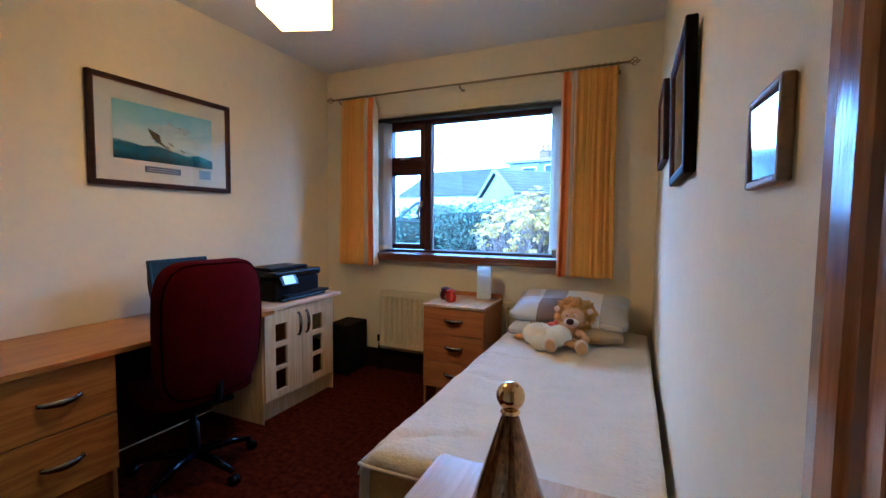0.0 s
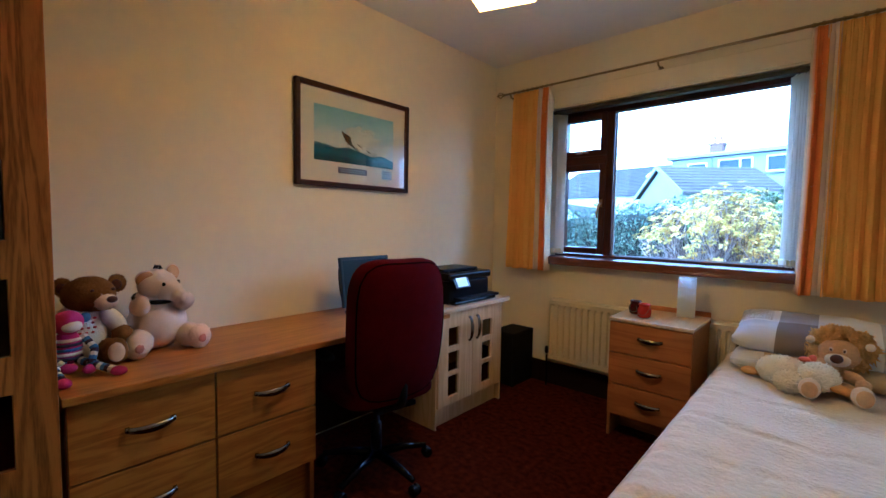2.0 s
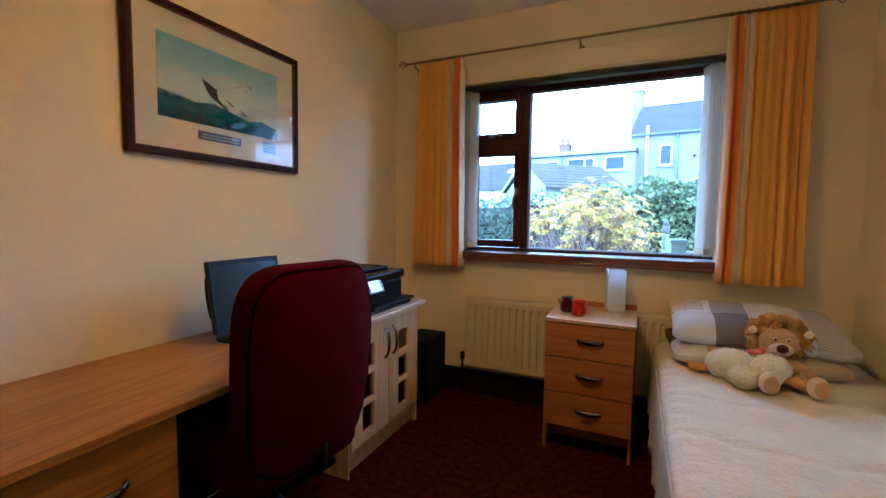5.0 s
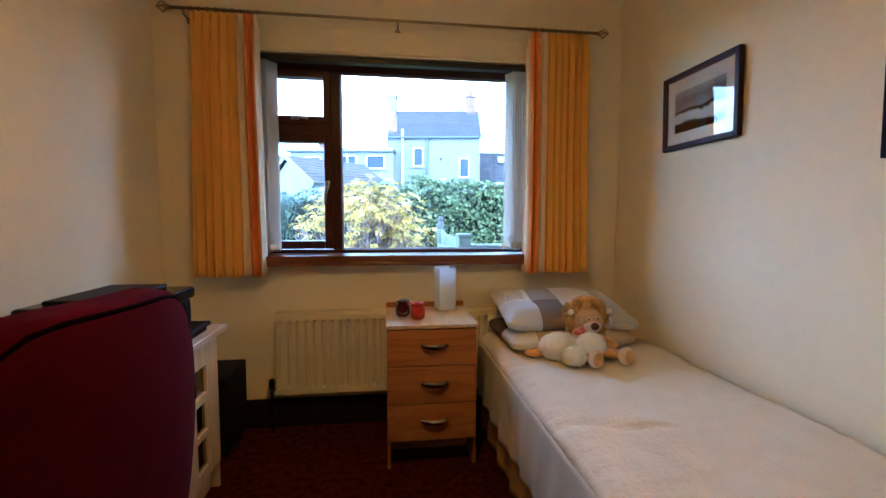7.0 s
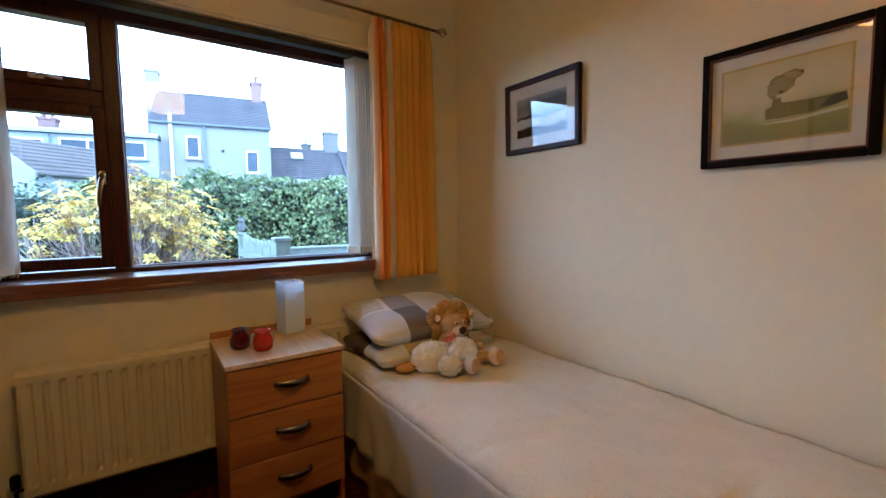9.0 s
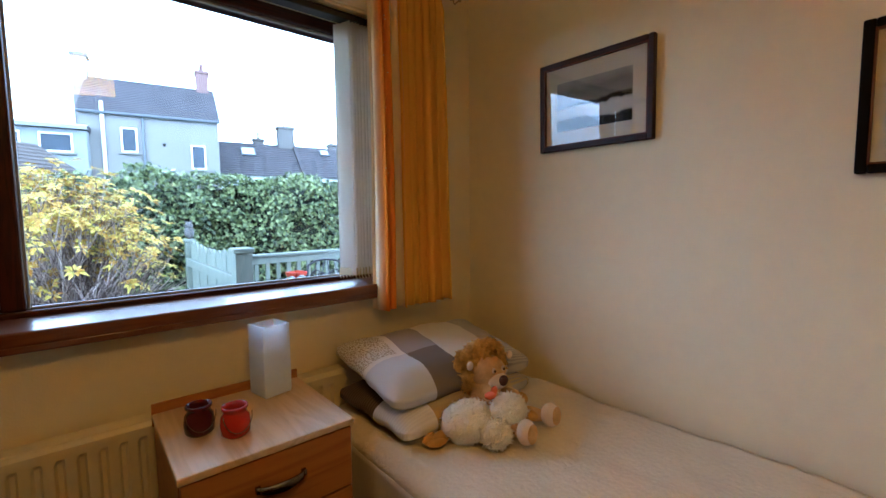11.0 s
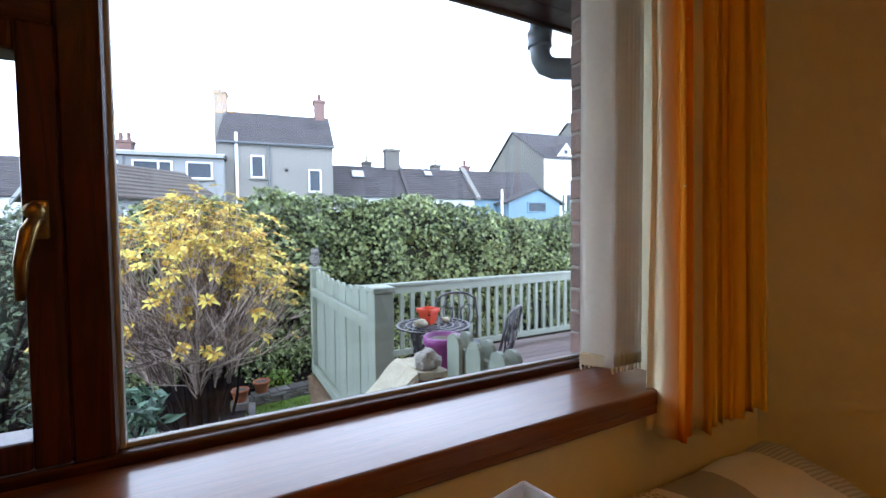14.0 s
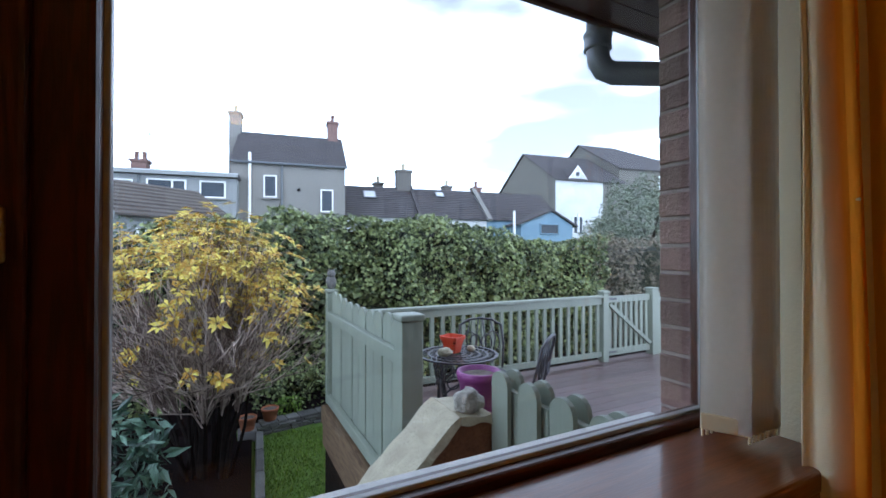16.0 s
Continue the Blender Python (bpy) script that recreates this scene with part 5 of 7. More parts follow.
prism(on_sea(((0.31, 0.60), (0.36, 0.555), (0.415, 0.515), (0.43, 0.49), (0.42, 0.46), (0.44, 0.42), (0.43, 0.395), (0.47, 0.33), (0.50, 0.27), (0.455, 0.31), (0.40, 0.365), (0.365, 0.41), (0.34, 0.47), (0.32, 0.54))), "x", xm + 0.0032, xm + 0.0042, b)
part("print_shape", b, INK, pa)
for mark in (((0.50, 0.40), (0.53, 0.385), (0.575, 0.335), (0.54, 0.345)), ((0.62, 0.315), (0.66, 0.285), (0.69, 0.25), (0.65, 0.265))):
    part("print_mark", prism(on_sea(mark), "x", xm + 0.0032, xm + 0.0042), INK, pa)
part("caption_bar", box(xm, xm + 0.0015, 1.50, 1.715, 1.592, 1.628), NAVY, pa)
for k in range(2):
    part("caption_bar", box(xm + 0.0016, xm + 0.0024, 1.515, 1.70, 1.600 + 0.013 * k, 1.606 + 0.013 * k), PALEB, pa)
part("caption_bar", box(xm, xm + 0.0015, 1.838, 1.925, 1.580, 1.640), PALEB, pa)
for k in range(4):
    part("caption_bar", box(xm + 0.0016, xm + 0.0024, 1.846, 1.917 - 0.01 * (k % 2), 1.588 + 0.013 * k, 1.593 + 0.013 * k), NAVY, pa)

BW = print_material("print_shore", [(0.0, (0.008, 0.008, 0.01)), (0.19, (0.012, 0.012, 0.015)), (0.235, (0.62, 0.61, 0.59)), (0.40, (0.72, 0.70, 0.67)), (0.455, (0.55, 0.54, 0.52)), (0.475, (0.015, 0.015, 0.02)), (0.53, (0.03, 0.03, 0.035)), (0.56, (0.30, 0.30, 0.30)), (0.78, (0.20, 0.205, 0.215)), (1.0, (0.42, 0.42, 0.42))], 4.0, 6, (1, 0.9, 0.55), 0.30)
pb, xm = picture_frame("shore_picture", "small dark framed black and white photograph of a rocky shore", WX1, 2.172, 2.668, 1.618, 1.99, 0.026, 0.023, FRAMEM, -1, FRAMELIP)
part("print", box(xm - 0.0015, xm, 2.255, 2.585, 1.70, 1.90), BW, pb)

PAINT = print_material("print_ship", [(0.0, (0.27, 0.25, 0.07)), (0.25, (0.36, 0.34, 0.10)), (0.40, (0.58, 0.52, 0.26)), (0.55, (0.70, 0.62, 0.38)), (0.75, (0.72, 0.63, 0.42)), (1.0, (0.62, 0.54, 0.26))], 2.5, 5, (1, 1, 1), 0.5)
SMOKE = material("print_smoke", (0.44, 0.36, 0.14), 0.6, vary=0.2, scale=15, coat=0.6)
SHIPC = material("print_hull", (0.18, 0.165, 0.035), 0.6, vary=0.3, scale=30, coat=0.6)
pc, xm = picture_frame("ship_picture", "dark framed painting of a steamship on a green sea", WX1, 1.172, 1.636, 1.45, 1.845, 0.03, 0.025, FRAMEB, -1, FRAMELIP)
part("gold_line", box(xm - 0.0012, xm, 1.235, 1.578, 1.520, 1.776), material("gilt_line", (0.55, 0.36, 0.08), 0.4), pc)
part("print", box(xm - 0.0026, xm - 0.0013, 1.242, 1.571, 1.527, 1.769), PAINT, pc)
def on_print(outline):
    return [(1.571 - 0.329 * u, 1.527 + 0.242 * v) for u, v in outline]


b = prism(on_print([(0.385, 0.27), (0.38, 0.40), (0.43, 0.43), (0.44, 0.53), (0.50, 0.53), (0.51, 0.46), (0.75, 0.45), (0.98, 0.47), (0.995, 0.36), (0.80, 0.29), (0.50, 0.265)]), "x", xm - 0.0036, xm - 0.0027)
part("print_hull", b, SHIPC, pc)
b = prism(on_print([(0.80, 0.33), (0.88, 0.44), (0.975, 0.462), (0.99, 0.37), (0.90, 0.325)]), "x", xm - 0.0040, xm - 0.0037)
part("print_bow", b, INK, pc)
b = prism(on_print([(0.30, 0.215), (0.60, 0.235), (0.995, 0.31), (0.995, 0.27), (0.60, 0.20)]), "x", xm - 0.0036, xm - 0.0027)
part("print_wake", b, material("print_wake", (0.66, 0.62, 0.40), 0.7, vary=0.1, scale=40), pc)
b = blob((xm - 0.0026, 1.571 - 0.329 * 0.50, 1.527 + 0.242 * 0.70), (0.0015, 0.034, 0.026), sub=3, rough=0.5, freq=3)
blob((xm - 0.0026, 1.571 - 0.329 * 0.58, 1.527 + 0.242 * 0.79), (0.0014, 0.03, 0.014), b, sub=3, rough=0.5, freq=3)
blob((xm - 0.0026, 1.571 - 0.329 * 0.44, 1.527 + 0.242 * 0.62), (0.0014, 0.016, 0.018), b, sub=3, rough=0.5, freq=3)
part("print_smoke", b, SMOKE, pc)

# ---------------------------------------------------------------- ceiling lamp
cl = empty("ceiling_lamp", "lit square cream paper pendant lampshade", "ceiling lamp", at=pose(-1.358, 1.413, 0, 0, 0, 19.6))
SHADE = material("lit_paper_shade", (1.0, 0.54, 0.080), 0.9, vary=0.03, emit=8.6)
DIFF = material("lit_diffuser", (1.0, 0.58, 0.25), 0.9, vary=0.02, emit=9.0)
h, z0, z1 = 0.117, 2.20, 2.40
for k, (ax, ay, bx, by) in enumerate(((-h, -h, h, -h), (h, -h, h, h), (h, h, -h, h), (-h, h, -h, -h))):
    b = bmesh.new()
    vs = [b.verts.new(v) for v in ((ax, ay, z0), (bx, by, z0), (bx, by, z1), (ax, ay, z1))]
    b.faces.new(vs)
    part("shade_side", b, SHADE, cl).modifiers.new("paper", "SOLIDIFY").thickness = 0.002
part("diffuser", box(-h + 0.004, h - 0.004, -h + 0.004, h - 0.004, z0 + 0.004, z0 + 0.008), DIFF, cl).visible_shadow = False
part("flex", tube([(0, 0, 2.36), (0, 0, CEILZ - 0.02)], 0.004, 6), WHITEP, cl)
part("ceiling_rose", lathe([(0.045, CEILZ - 0.03), (0.05, CEILZ - 0.01), (0.05, CEILZ)], 20), WHITEP, cl, smooth=True)
part("bulb", blob((0, 0, 2.33), (0.03, 0.03, 0.03)), DIFF, cl)
bulb.data.shadow_soft_size = 0.05

# ---------------------------------------------------------------- chest at the foot of the bed with a gilt cone
sc = empty("foot_chest", "low pale wooden chest standing at the foot of the bed", "side table")
part("body", box(-0.44, 0.14, 0.52, 0.955, 0.0, 0.648, 0.003), CHEST_WOOD, sc)
part("top", box(-0.455, 0.145, 0.505, 0.975, 0.649, 0.67, 0.004, 3), BEECH_TOP, sc)
cone = empty("cone_ornament", "mottled brown and gold cone ornament topped by a gold ball", "ornament", at=pose(-0.192, 0.727, 0.671))
CONE = material("mottled_bronze_glass", (0.02, 0.008, 0.004), 0.18, 0.7, second=(0.44, 0.23, 0.08), scale=16, stretch=(1, 1, 0.35), coat=0.4)
part("cone_body", lathe([(0.095, 0.0), (0.098, 0.01), (0.018, 0.262), (0.012, 0.27)], 40), CONE, cone, smooth=True)
part("collar", lathe([(0.016, 0.266), (0.02, 0.272), (0.016, 0.278)], 24), GOLD, cone, smooth=True)
part("ball", blob((0, 0, 0.304), (0.0285, 0.0285, 0.0285), sub=4), GOLD, cone)

# ---------------------------------------------------------------- toys on the desk
def stitched(name, b, mats, label, at):
    return thing(name, b, mats, label, "soft toy", "soft toys on the desk", at=at)


def furry(b, center, size, mat, seed, length=0.007, density=26000, rot=(0, 0, 0), rough=0.04):
    """A rounded body with a short nap standing out all over it."""
    blob(center, size, b, mat, rot, rough=rough)
    area = 4 * math.pi * (size[0] * size[1] * size[2]) ** (2 / 3)
    if rot == (0, 0, 0):
        tufts(b, center, size, int(area * density), length, mat, seed, 0.42)


JUMPER = material("white_knitted_jumper", (0.84, 0.80, 0.72), 0.95, vary=0.1, scale=40, bump=0.6, bump_scale=200)
REDKNIT = material("red_knit", (0.45, 0.03, 0.03), 0.95, vary=0.1, scale=40)
b = blob((0, 0, 0.10), (0.075, 0.088, 0.105), mat=1, rough=0.05)
blob((0.0, 0.0, 0.165), (0.062, 0.078, 0.05), b, 1, rough=0.05)
furry(b, (0.015, 0.025, 0.248), (0.072, 0.082, 0.068), 0, 41)
furry(b, (0.060, 0.055, 0.236), (0.045, 0.050, 0.042), 0, 42)
furry(b, (0.085, 0.076, 0.228), (0.034, 0.036, 0.029), 3, 43)
blob((0.116, 0.098, 0.240), (0.012, 0.017, 0.013), b, 2, sub=2)
for q in ((0.082, 0.040, 0.270), (0.058, 0.100, 0.270)):
    blob(q, (0.0065, 0.0065, 0.0065), b, 2, sub=2)
for s_, q in ((-1, (-0.008, -0.052, 0.278)), (1, (-0.020, 0.108, 0.282))):
    furry(b, q, (0.016, 0.030, 0.034), 0, 45 + s_)
    blob((q[0] + 0.012, q[1], q[2] - 0.003), (0.008, 0.018, 0.021), b, 2, sub=2)
    blob((0.030, s_ * 0.098, 0.145), (0.032, 0.032, 0.062), b, 1, (s_ * 30, 18, 0))
    furry(b, (0.045, s_ * 0.122, 0.092), (0.032, 0.032, 0.036), 0, 48 + s_)
    furry(b, (0.075, s_ * 0.085, 0.042), (0.080, 0.042, 0.042), 0, 51 + s_)
    furry(b, (0.142, s_ * 0.105, 0.052), (0.026, 0.036, 0.048), 0, 54 + s_)
    blob((0.160, s_ * 0.107, 0.052), (0.012, 0.026, 0.036), b, 3)
for k in range(4):
    for m_ in range(5):
        blob((0.072 - 0.004 * k - 0.004 * abs(m_ - 2), -0.036 + 0.018 * m_ + 0.006 * (k % 2), 0.115 + 0.017 * k), (0.005, 0.007, 0.005), b, 4, sub=1)
stitched("toy_bear", b, [FURB, JUMPER, FURK, FURL, REDKNIT], "golden brown teddy bear in a white and red jumper", pose(-2.42, 0.258, 0.76, 0, 0, -12))

TANFELT = material("tan_felt_lining", (0.62, 0.34, 0.14), 0.95, vary=0.15, scale=30, bump=0.4, bump_scale=200)
b = bmesh.new()
furry(b, (0, 0, 0.100), (0.108, 0.118, 0.105), 0, 61)
furry(b, (-0.010, -0.012, 0.175), (0.085, 0.090, 0.080), 0, 62)
furry(b, (0.010, 0.000, 0.268), (0.074, 0.075, 0.070), 0, 63)
furry(b, (0.050, 0.030, 0.246), (0.056, 0.054, 0.048), 0, 64)
furry(b, (0.088, 0.055, 0.228), (0.034, 0.034, 0.030), 0, 65)
blob((0.116, 0.074, 0.222), (0.010, 0.024, 0.020), b, 0, (0, 0, 34))
for q in ((0.084, 0.004, 0.278), (0.048, 0.074, 0.280)):
    blob(q, (0.0075, 0.0075, 0.009), b, 2, sub=2)
for q, r_ in (((0.030, -0.052, 0.300), (-38, 28, -20)), ((0.012, 0.062, 0.318), (35, 20, 20))):
    blob(q, (0.011, 0.030, 0.040), b, 1, r_)
    blob((q[0] - 0.006, q[1], q[2] + 0.004), (0.011, 0.032, 0.042), b, 0, r_)
for s_ in (-1, 1):
    furry(b, (0.060, s_ * 0.082, 0.190), (0.046, 0.036, 0.034), 0, 67 + s_)
    furry(b, (0.098, s_ * 0.088, 0.205), (0.030, 0.030, 0.032), 0, 70 + s_)
    furry(b, (0.085, s_ * 0.098, 0.050), (0.085, 0.052, 0.050), 0, 73 + s_)
    furry(b, (0.160, s_ * 0.118, 0.052), (0.034, 0.046, 0.052), 0, 76 + s_)
    blob((0.190, s_ * 0.119, 0.048), (0.008, 0.018, 0.019), b, 3, sub=2)
for k in range(9):
    a = k * 2.4
    blob((0.004 + 0.014 * math.cos(a), 0.006 + 0.014 * math.sin(a), 0.338 + 0.004 * (k % 3)), (0.005, 0.005, 0.012), b, 2, (20 * math.sin(a), 20 * math.cos(a), 0), sub=1)
tube([(0.080 * math.cos(a) - 0.002, 0.082 * math.sin(a) - 0.004, 0.216 - 0.012 * math.cos(a)) for a in [k * math.pi / 12 for k in range(25)]], 0.010, 6, b, 2)
stitched("toy_pig", b, [FURP, TANFELT, BLACKP, material("rose_felt", (0.55, 0.22, 0.16), 0.95)], "large pink plush pig with a black collar sitting on the desk", pose(-2.43, 0.505, 0.76, 0, 0, 2) @ Matrix.Diagonal((0.92, 0.92, 0.97, 1)))

MAG = material("magenta_sock_knit", (0.42, 0.02, 0.16), 0.95, vary=0.1, scale=40, bump=0.5, bump_scale=250)
STRIPES = [material("dark_sock_knit", (0.03, 0.02, 0.06), 0.95), material("white_sock_knit", (0.68, 0.66, 0.64), 0.95), material("blue_sock_knit", (0.05, 0.16, 0.40), 0.95)]


def striped_limb(b, pts, r, start=0):
    k = start
    pts = [Vector(p) for p in pts]
    fine = []
    for a, c in zip(pts, pts[1:]):
        n = max(1, int((c - a).length / 0.013))
        fine += [a.lerp(c, i / n) for i in range(n)]
    fine.append(pts[-1])
    for a, c in zip(fine, fine[1:]):
        tube([a, c], r, 8, b, 1 + (k % 3))
        k += 1
    blob(pts[-1] + (pts[-1] - fine[-2]).normalized() * 0.02, (0.03, 0.022, 0.018), b, 0, (0, 0, math.degrees(math.atan2(*(pts[-1] - fine[-2]).yx))))


b = blob((0, 0, 0.10), (0.04, 0.045, 0.07), mat=0)
for k in range(5):
    lathe([(0.043, 0.055 + 0.018 * k), (0.046, 0.06 + 0.018 * k), (0.043, 0.066 + 0.018 * k)], 14, b, mat=1 + k % 3)
blob((0.015, 0, 0.20), (0.045, 0.048, 0.048), b, 0)
blob((0.045, 0.005, 0.19), (0.022, 0.032, 0.024), b, 2)
for s in (-1, 1):
    blob((0.0, s * 0.055, 0.21), (0.012, 0.018, 0.02), b, 3)
striped_limb(b, [(0.01, -0.045, 0.14), (0.04, -0.07, 0.09), (0.07, -0.03, 0.05)], 0.013)
striped_limb(b, [(0.01, 0.045, 0.14), (0.05, 0.07, 0.09), (0.08, 0.05, 0.04)], 0.013, 1)
striped_limb(b, [(0.02, -0.02, 0.05), (0.09, -0.055, 0.04), (0.16, -0.05, 0.02)], 0.015, 2)
striped_limb(b, [(0.02, 0.025, 0.05), (0.09, 0.06, 0.035), (0.15, 0.10, 0.02)], 0.015)
stitched("toy_sock_monkey", b, [MAG, *STRIPES], "magenta and striped knitted sock toy leaning on the bear", pose(-2.275, 0.20, 0.762, 0, 0, 5) @ Matrix.Diagonal((0.92, 0.92, 0.88, 1)))

# ---------------------------------------------------------------- outside: the house's own wall and eaves
EX0, EX1, EZ0, EZ1 = -2.09, -0.368, 0.98, 2.23
bm = box(-4.2, EX0, 3.385, 3.481, -1.1, 2.42)
box(EX1 + 0.22, 3.2, 3.385, 3.481, -1.1, 2.42, bm=bm)
box(EX0, EX1 + 0.22, 3.385, 3.481, -1.1, EZ0 - 0.03, bm=bm)
box(EX0, EX1 + 0.22, 3.385, 3.481, EZ1, 2.42, bm=bm)
box(EX1 + 0.006, EX1 + 0.22, 3.386, 3.485, EZ0 - 0.03, EZ1, bm=bm)
outer = thing("outer_wall", bm, MORTAR, "red brown brick outer wall with pale mortar", "wall", kind="structure")
thing("outer_sill", box(EX0, EX1, 3.387, 3.52, EZ0 - 0.029, EZ0 + 0.012, 0.006), material("pale_concrete", (0.60, 0.59, 0.57), 0.8, vary=0.12, scale=9, bump=0.4, bump_scale=120), "pale concrete outer window sill", "window sill", kind="structure")
eaves = empty("eaves", "dark brown painted soffit and fascia boards under the roof's edge", "eaves", kind="structure")
BROWNP = material("dark_brown_gloss_paint", (0.055, 0.022, 0.018), 0.3, vary=0.2, scale=8, stretch=(0.3, 3, 3))
for k in range(4):
    part("soffit_board", box(-4.2, 3.2, 3.47 + 0.115 * k, 3.47 + 0.115 * k + 0.112, 2.40, 2.412, 0.002), BROWNP, eaves)
part("fascia", box(-4.2, 3.2, 3.932, 3.952, 2.385, 2.56, 0.003), BROWNP, eaves)
part("roof_slope", prism([(3.3, 2.75), (4.02, 2.50), (4.02, 2.53), (3.3, 2.80)], "x", -4.2, 3.2), SLATE, eaves)
gut = empty("gutter", "grey plastic gutter with a swan neck downpipe", "gutter")
b = bmesh.new()
prof = [(3.955 + 0.055 + 0.055 * math.cos(a), 2.50 + 0.055 * math.sin(a)) for a in [math.pi + k * math.pi / 8 for k in range(9)]]
rows = [[b.verts.new((x, p[0], p[1])) for p in prof] for x in (-4.2, 3.2)]
for k in range(8):
    b.faces.new((rows[0][k], rows[0][k + 1], rows[1][k + 1], rows[1][k]))
part("channel", b, GREYPIPE, gut).modifiers.new("wall", "SOLIDIFY").thickness = 0.004
px, py = -0.068, 3.985
b = tube([(px, py, 2.46), (px, py, 2.30), (px + 0.004, py - 0.002, 2.262), (px + 0.022, py - 0.012, 2.228), (px + 0.055, py - 0.033, 2.210), (px + 0.55, py - 0.36, 2.17), (px + 0.60, py - 0.40, 2.15), (px + 0.61, py - 0.41, 2.08), (px + 0.61, py - 0.41, -0.04)], 0.048, 18)
part("downpipe", b, GREYPIPE, gut, smooth=True)
b = lathe([(0.050, 0.0), (0.058, 0.004), (0.058, 0.012), (0.056, 0.016), (0.056, 0.055), (0.060, 0.059), (0.060, 0.073), (0.051, 0.078)], 24, None, pose(px, py, 2.305))
part("pipe_collar", b, GREYPIPE, gut, smooth=True)

# ---------------------------------------------------------------- garden
GZ = -1.0
thing("ground", box(-400, 400, 3.47, 900, GZ - 0.4, GZ), LAWN, "grass reaching away behind the house", "ground", kind="structure")
bed_soil = bmesh.new()
prism([(-6, 5.2), (-1.30, 5.2), (-1.22, 7.3), (-1.14, 8.72), (-1.31, 8.75), (-1.31, 9.235), (-6, 9.235)], "z", GZ + 0.004, GZ + 0.05, bed_soil)
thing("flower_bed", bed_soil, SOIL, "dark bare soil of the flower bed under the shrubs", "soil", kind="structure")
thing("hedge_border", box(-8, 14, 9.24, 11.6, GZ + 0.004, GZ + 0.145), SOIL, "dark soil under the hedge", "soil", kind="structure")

# low stone edging wall with flower pots
lw = empty("stone_edging", "low dry stone wall edging the lawn", "garden wall", at=pose(-1.06, 8.86, GZ, 0, 0, 9))
rnd = random.Random(5)
for c in range(4):
    x = 0.05 * (c % 2)
    while x < 2.2:
        w = rnd.uniform(0.10, 0.26)
        z = 0.002 + 0.040 * c
        part("stone", box(x, x + w - 0.008, rnd.uniform(0, 0.03), 0.22, z, z + 0.036 + rnd.uniform(-0.003, 0.003), 0.007, 1), STONE, lw)
        x += w
kerb = empty("path_kerb", "grey concrete kerb along the flower bed", "kerb")
for k in range(4):
    y0 = 6.55 + 0.55 * k
    part("kerb_stone", box(-0.045, 0.045, 0, 0.54, GZ + 0.003, GZ + 0.13, 0.012, 1), STONE, kerb, at=pose(-1.19 + 0.035 * k, y0, 0, 0, 0, -4))


def flower_pot(x, y, z, r, h, mat, label, name="flower_pot", soil=True, group="flower pots on the edging wall"):
    e = empty(name, label, "flower pot", group, pose(x, y, z))
    part("pot", lathe([(r * 0.68, 0), (r * 0.7, 0.004), (r * 0.93, h * 0.8), (r, h * 0.8), (r * 1.02, h * 0.98), (r * 0.98, h), (r * 0.9, h), (r * 0.86, h * 0.82)], 24), mat, e, smooth=True)
    if soil:
        part("soil", lathe([(0.001, h * 0.90), (r * 0.5, h * 0.93), (r * 0.88, h * 0.88)], 16, close=False), material("dry_potting_soil", (0.035, 0.026, 0.022), 1.0, vary=0.0, second=(0.20, 0.16, 0.14), scale=26, bump=1.0, bump_scale=60), e)
    return e


thing("kerb_block", box(-1.30, -1.075, 8.76, 8.98, GZ + 0.002, GZ + 0.13, 0.012), STONE, "grey stone block at the end of the edging", "stone")
flower_pot(-1.185, 8.87, GZ + 0.131, 0.115, 0.17, TERRA, "weathered terracotta flower pot on the stone edging")
flower_pot(-0.895, 9.02, GZ + 0.161, 0.115, 0.165, TERRA, "terracotta flower pot on the stone edging")


LEAFT = material("grey_green_tree_leaves", (0.075, 0.095, 0.065), 0.6, vary=0.0, second=(0.17, 0.21, 0.145), scale=1.5, island=0.8)


# foliage: many small folded leaves
def leaves(points, normals, length, width, seed, droop=0.3, spread=0.9):
    """Vertex and face arrays of folded pointed leaves at the given places."""
    rng = np.random.default_rng(seed)
    n = len(points)
    nrm = normals + spread * rng.normal(size=(n, 3))
    nrm /= np.linalg.norm(nrm, axis=1, keepdims=True) + 1e-9
    tip = np.cross(nrm, rng.normal(size=(n, 3)))
    tip[:, 2] -= droop
    tip -= nrm * np.sum(tip * nrm, axis=1, keepdims=True)
    tip /= np.linalg.norm(tip, axis=1, keepdims=True) + 1e-9
    side = np.cross(nrm, tip)
    s = rng.uniform(0.65, 1.25, size=(n, 1))
    L, W = length * s, width * s
    v = np.stack([points, points + tip * L * 0.42 + side * W * 0.5 + nrm * W * 0.16, points + tip * L - nrm * L * 0.12, points + tip * L * 0.42 - side * W * 0.5 + nrm * W * 0.16, points + tip * L * 0.5], axis=1)
    base = np.arange(n)[:, None] * 5
    f = np.concatenate([base + np.array([[0, 1, 4]]), base + np.array([[1, 2, 4]]), base + np.array([[2, 3, 4]]), base + np.array([[3, 0, 4]])])
    return v.reshape(-1, 3), f


def foliage(name, sets, mats, label, category, parent=None, kind="stuff"):
    vs, fs, mi, off = [], [], [], 0
    for (v, f), m in sets:
        vs.append(v)
        fs.append(f + off)
        mi += [m] * len(f)
        off += len(v)
    me = bpy.data.meshes.new(name)
    me.from_pydata(np.concatenate(vs).tolist(), [], np.concatenate(fs).tolist())
    for m in mats:
        me.materials.append(m)
    me.polygons.foreach_set("material_index", np.array(mi, dtype=np.int32))
    ob = new(name, me)
    if parent:
        ob.parent = parent
        return tagged(ob, label, kind=kind)
    return tagged(ob, label, category, kind=kind)


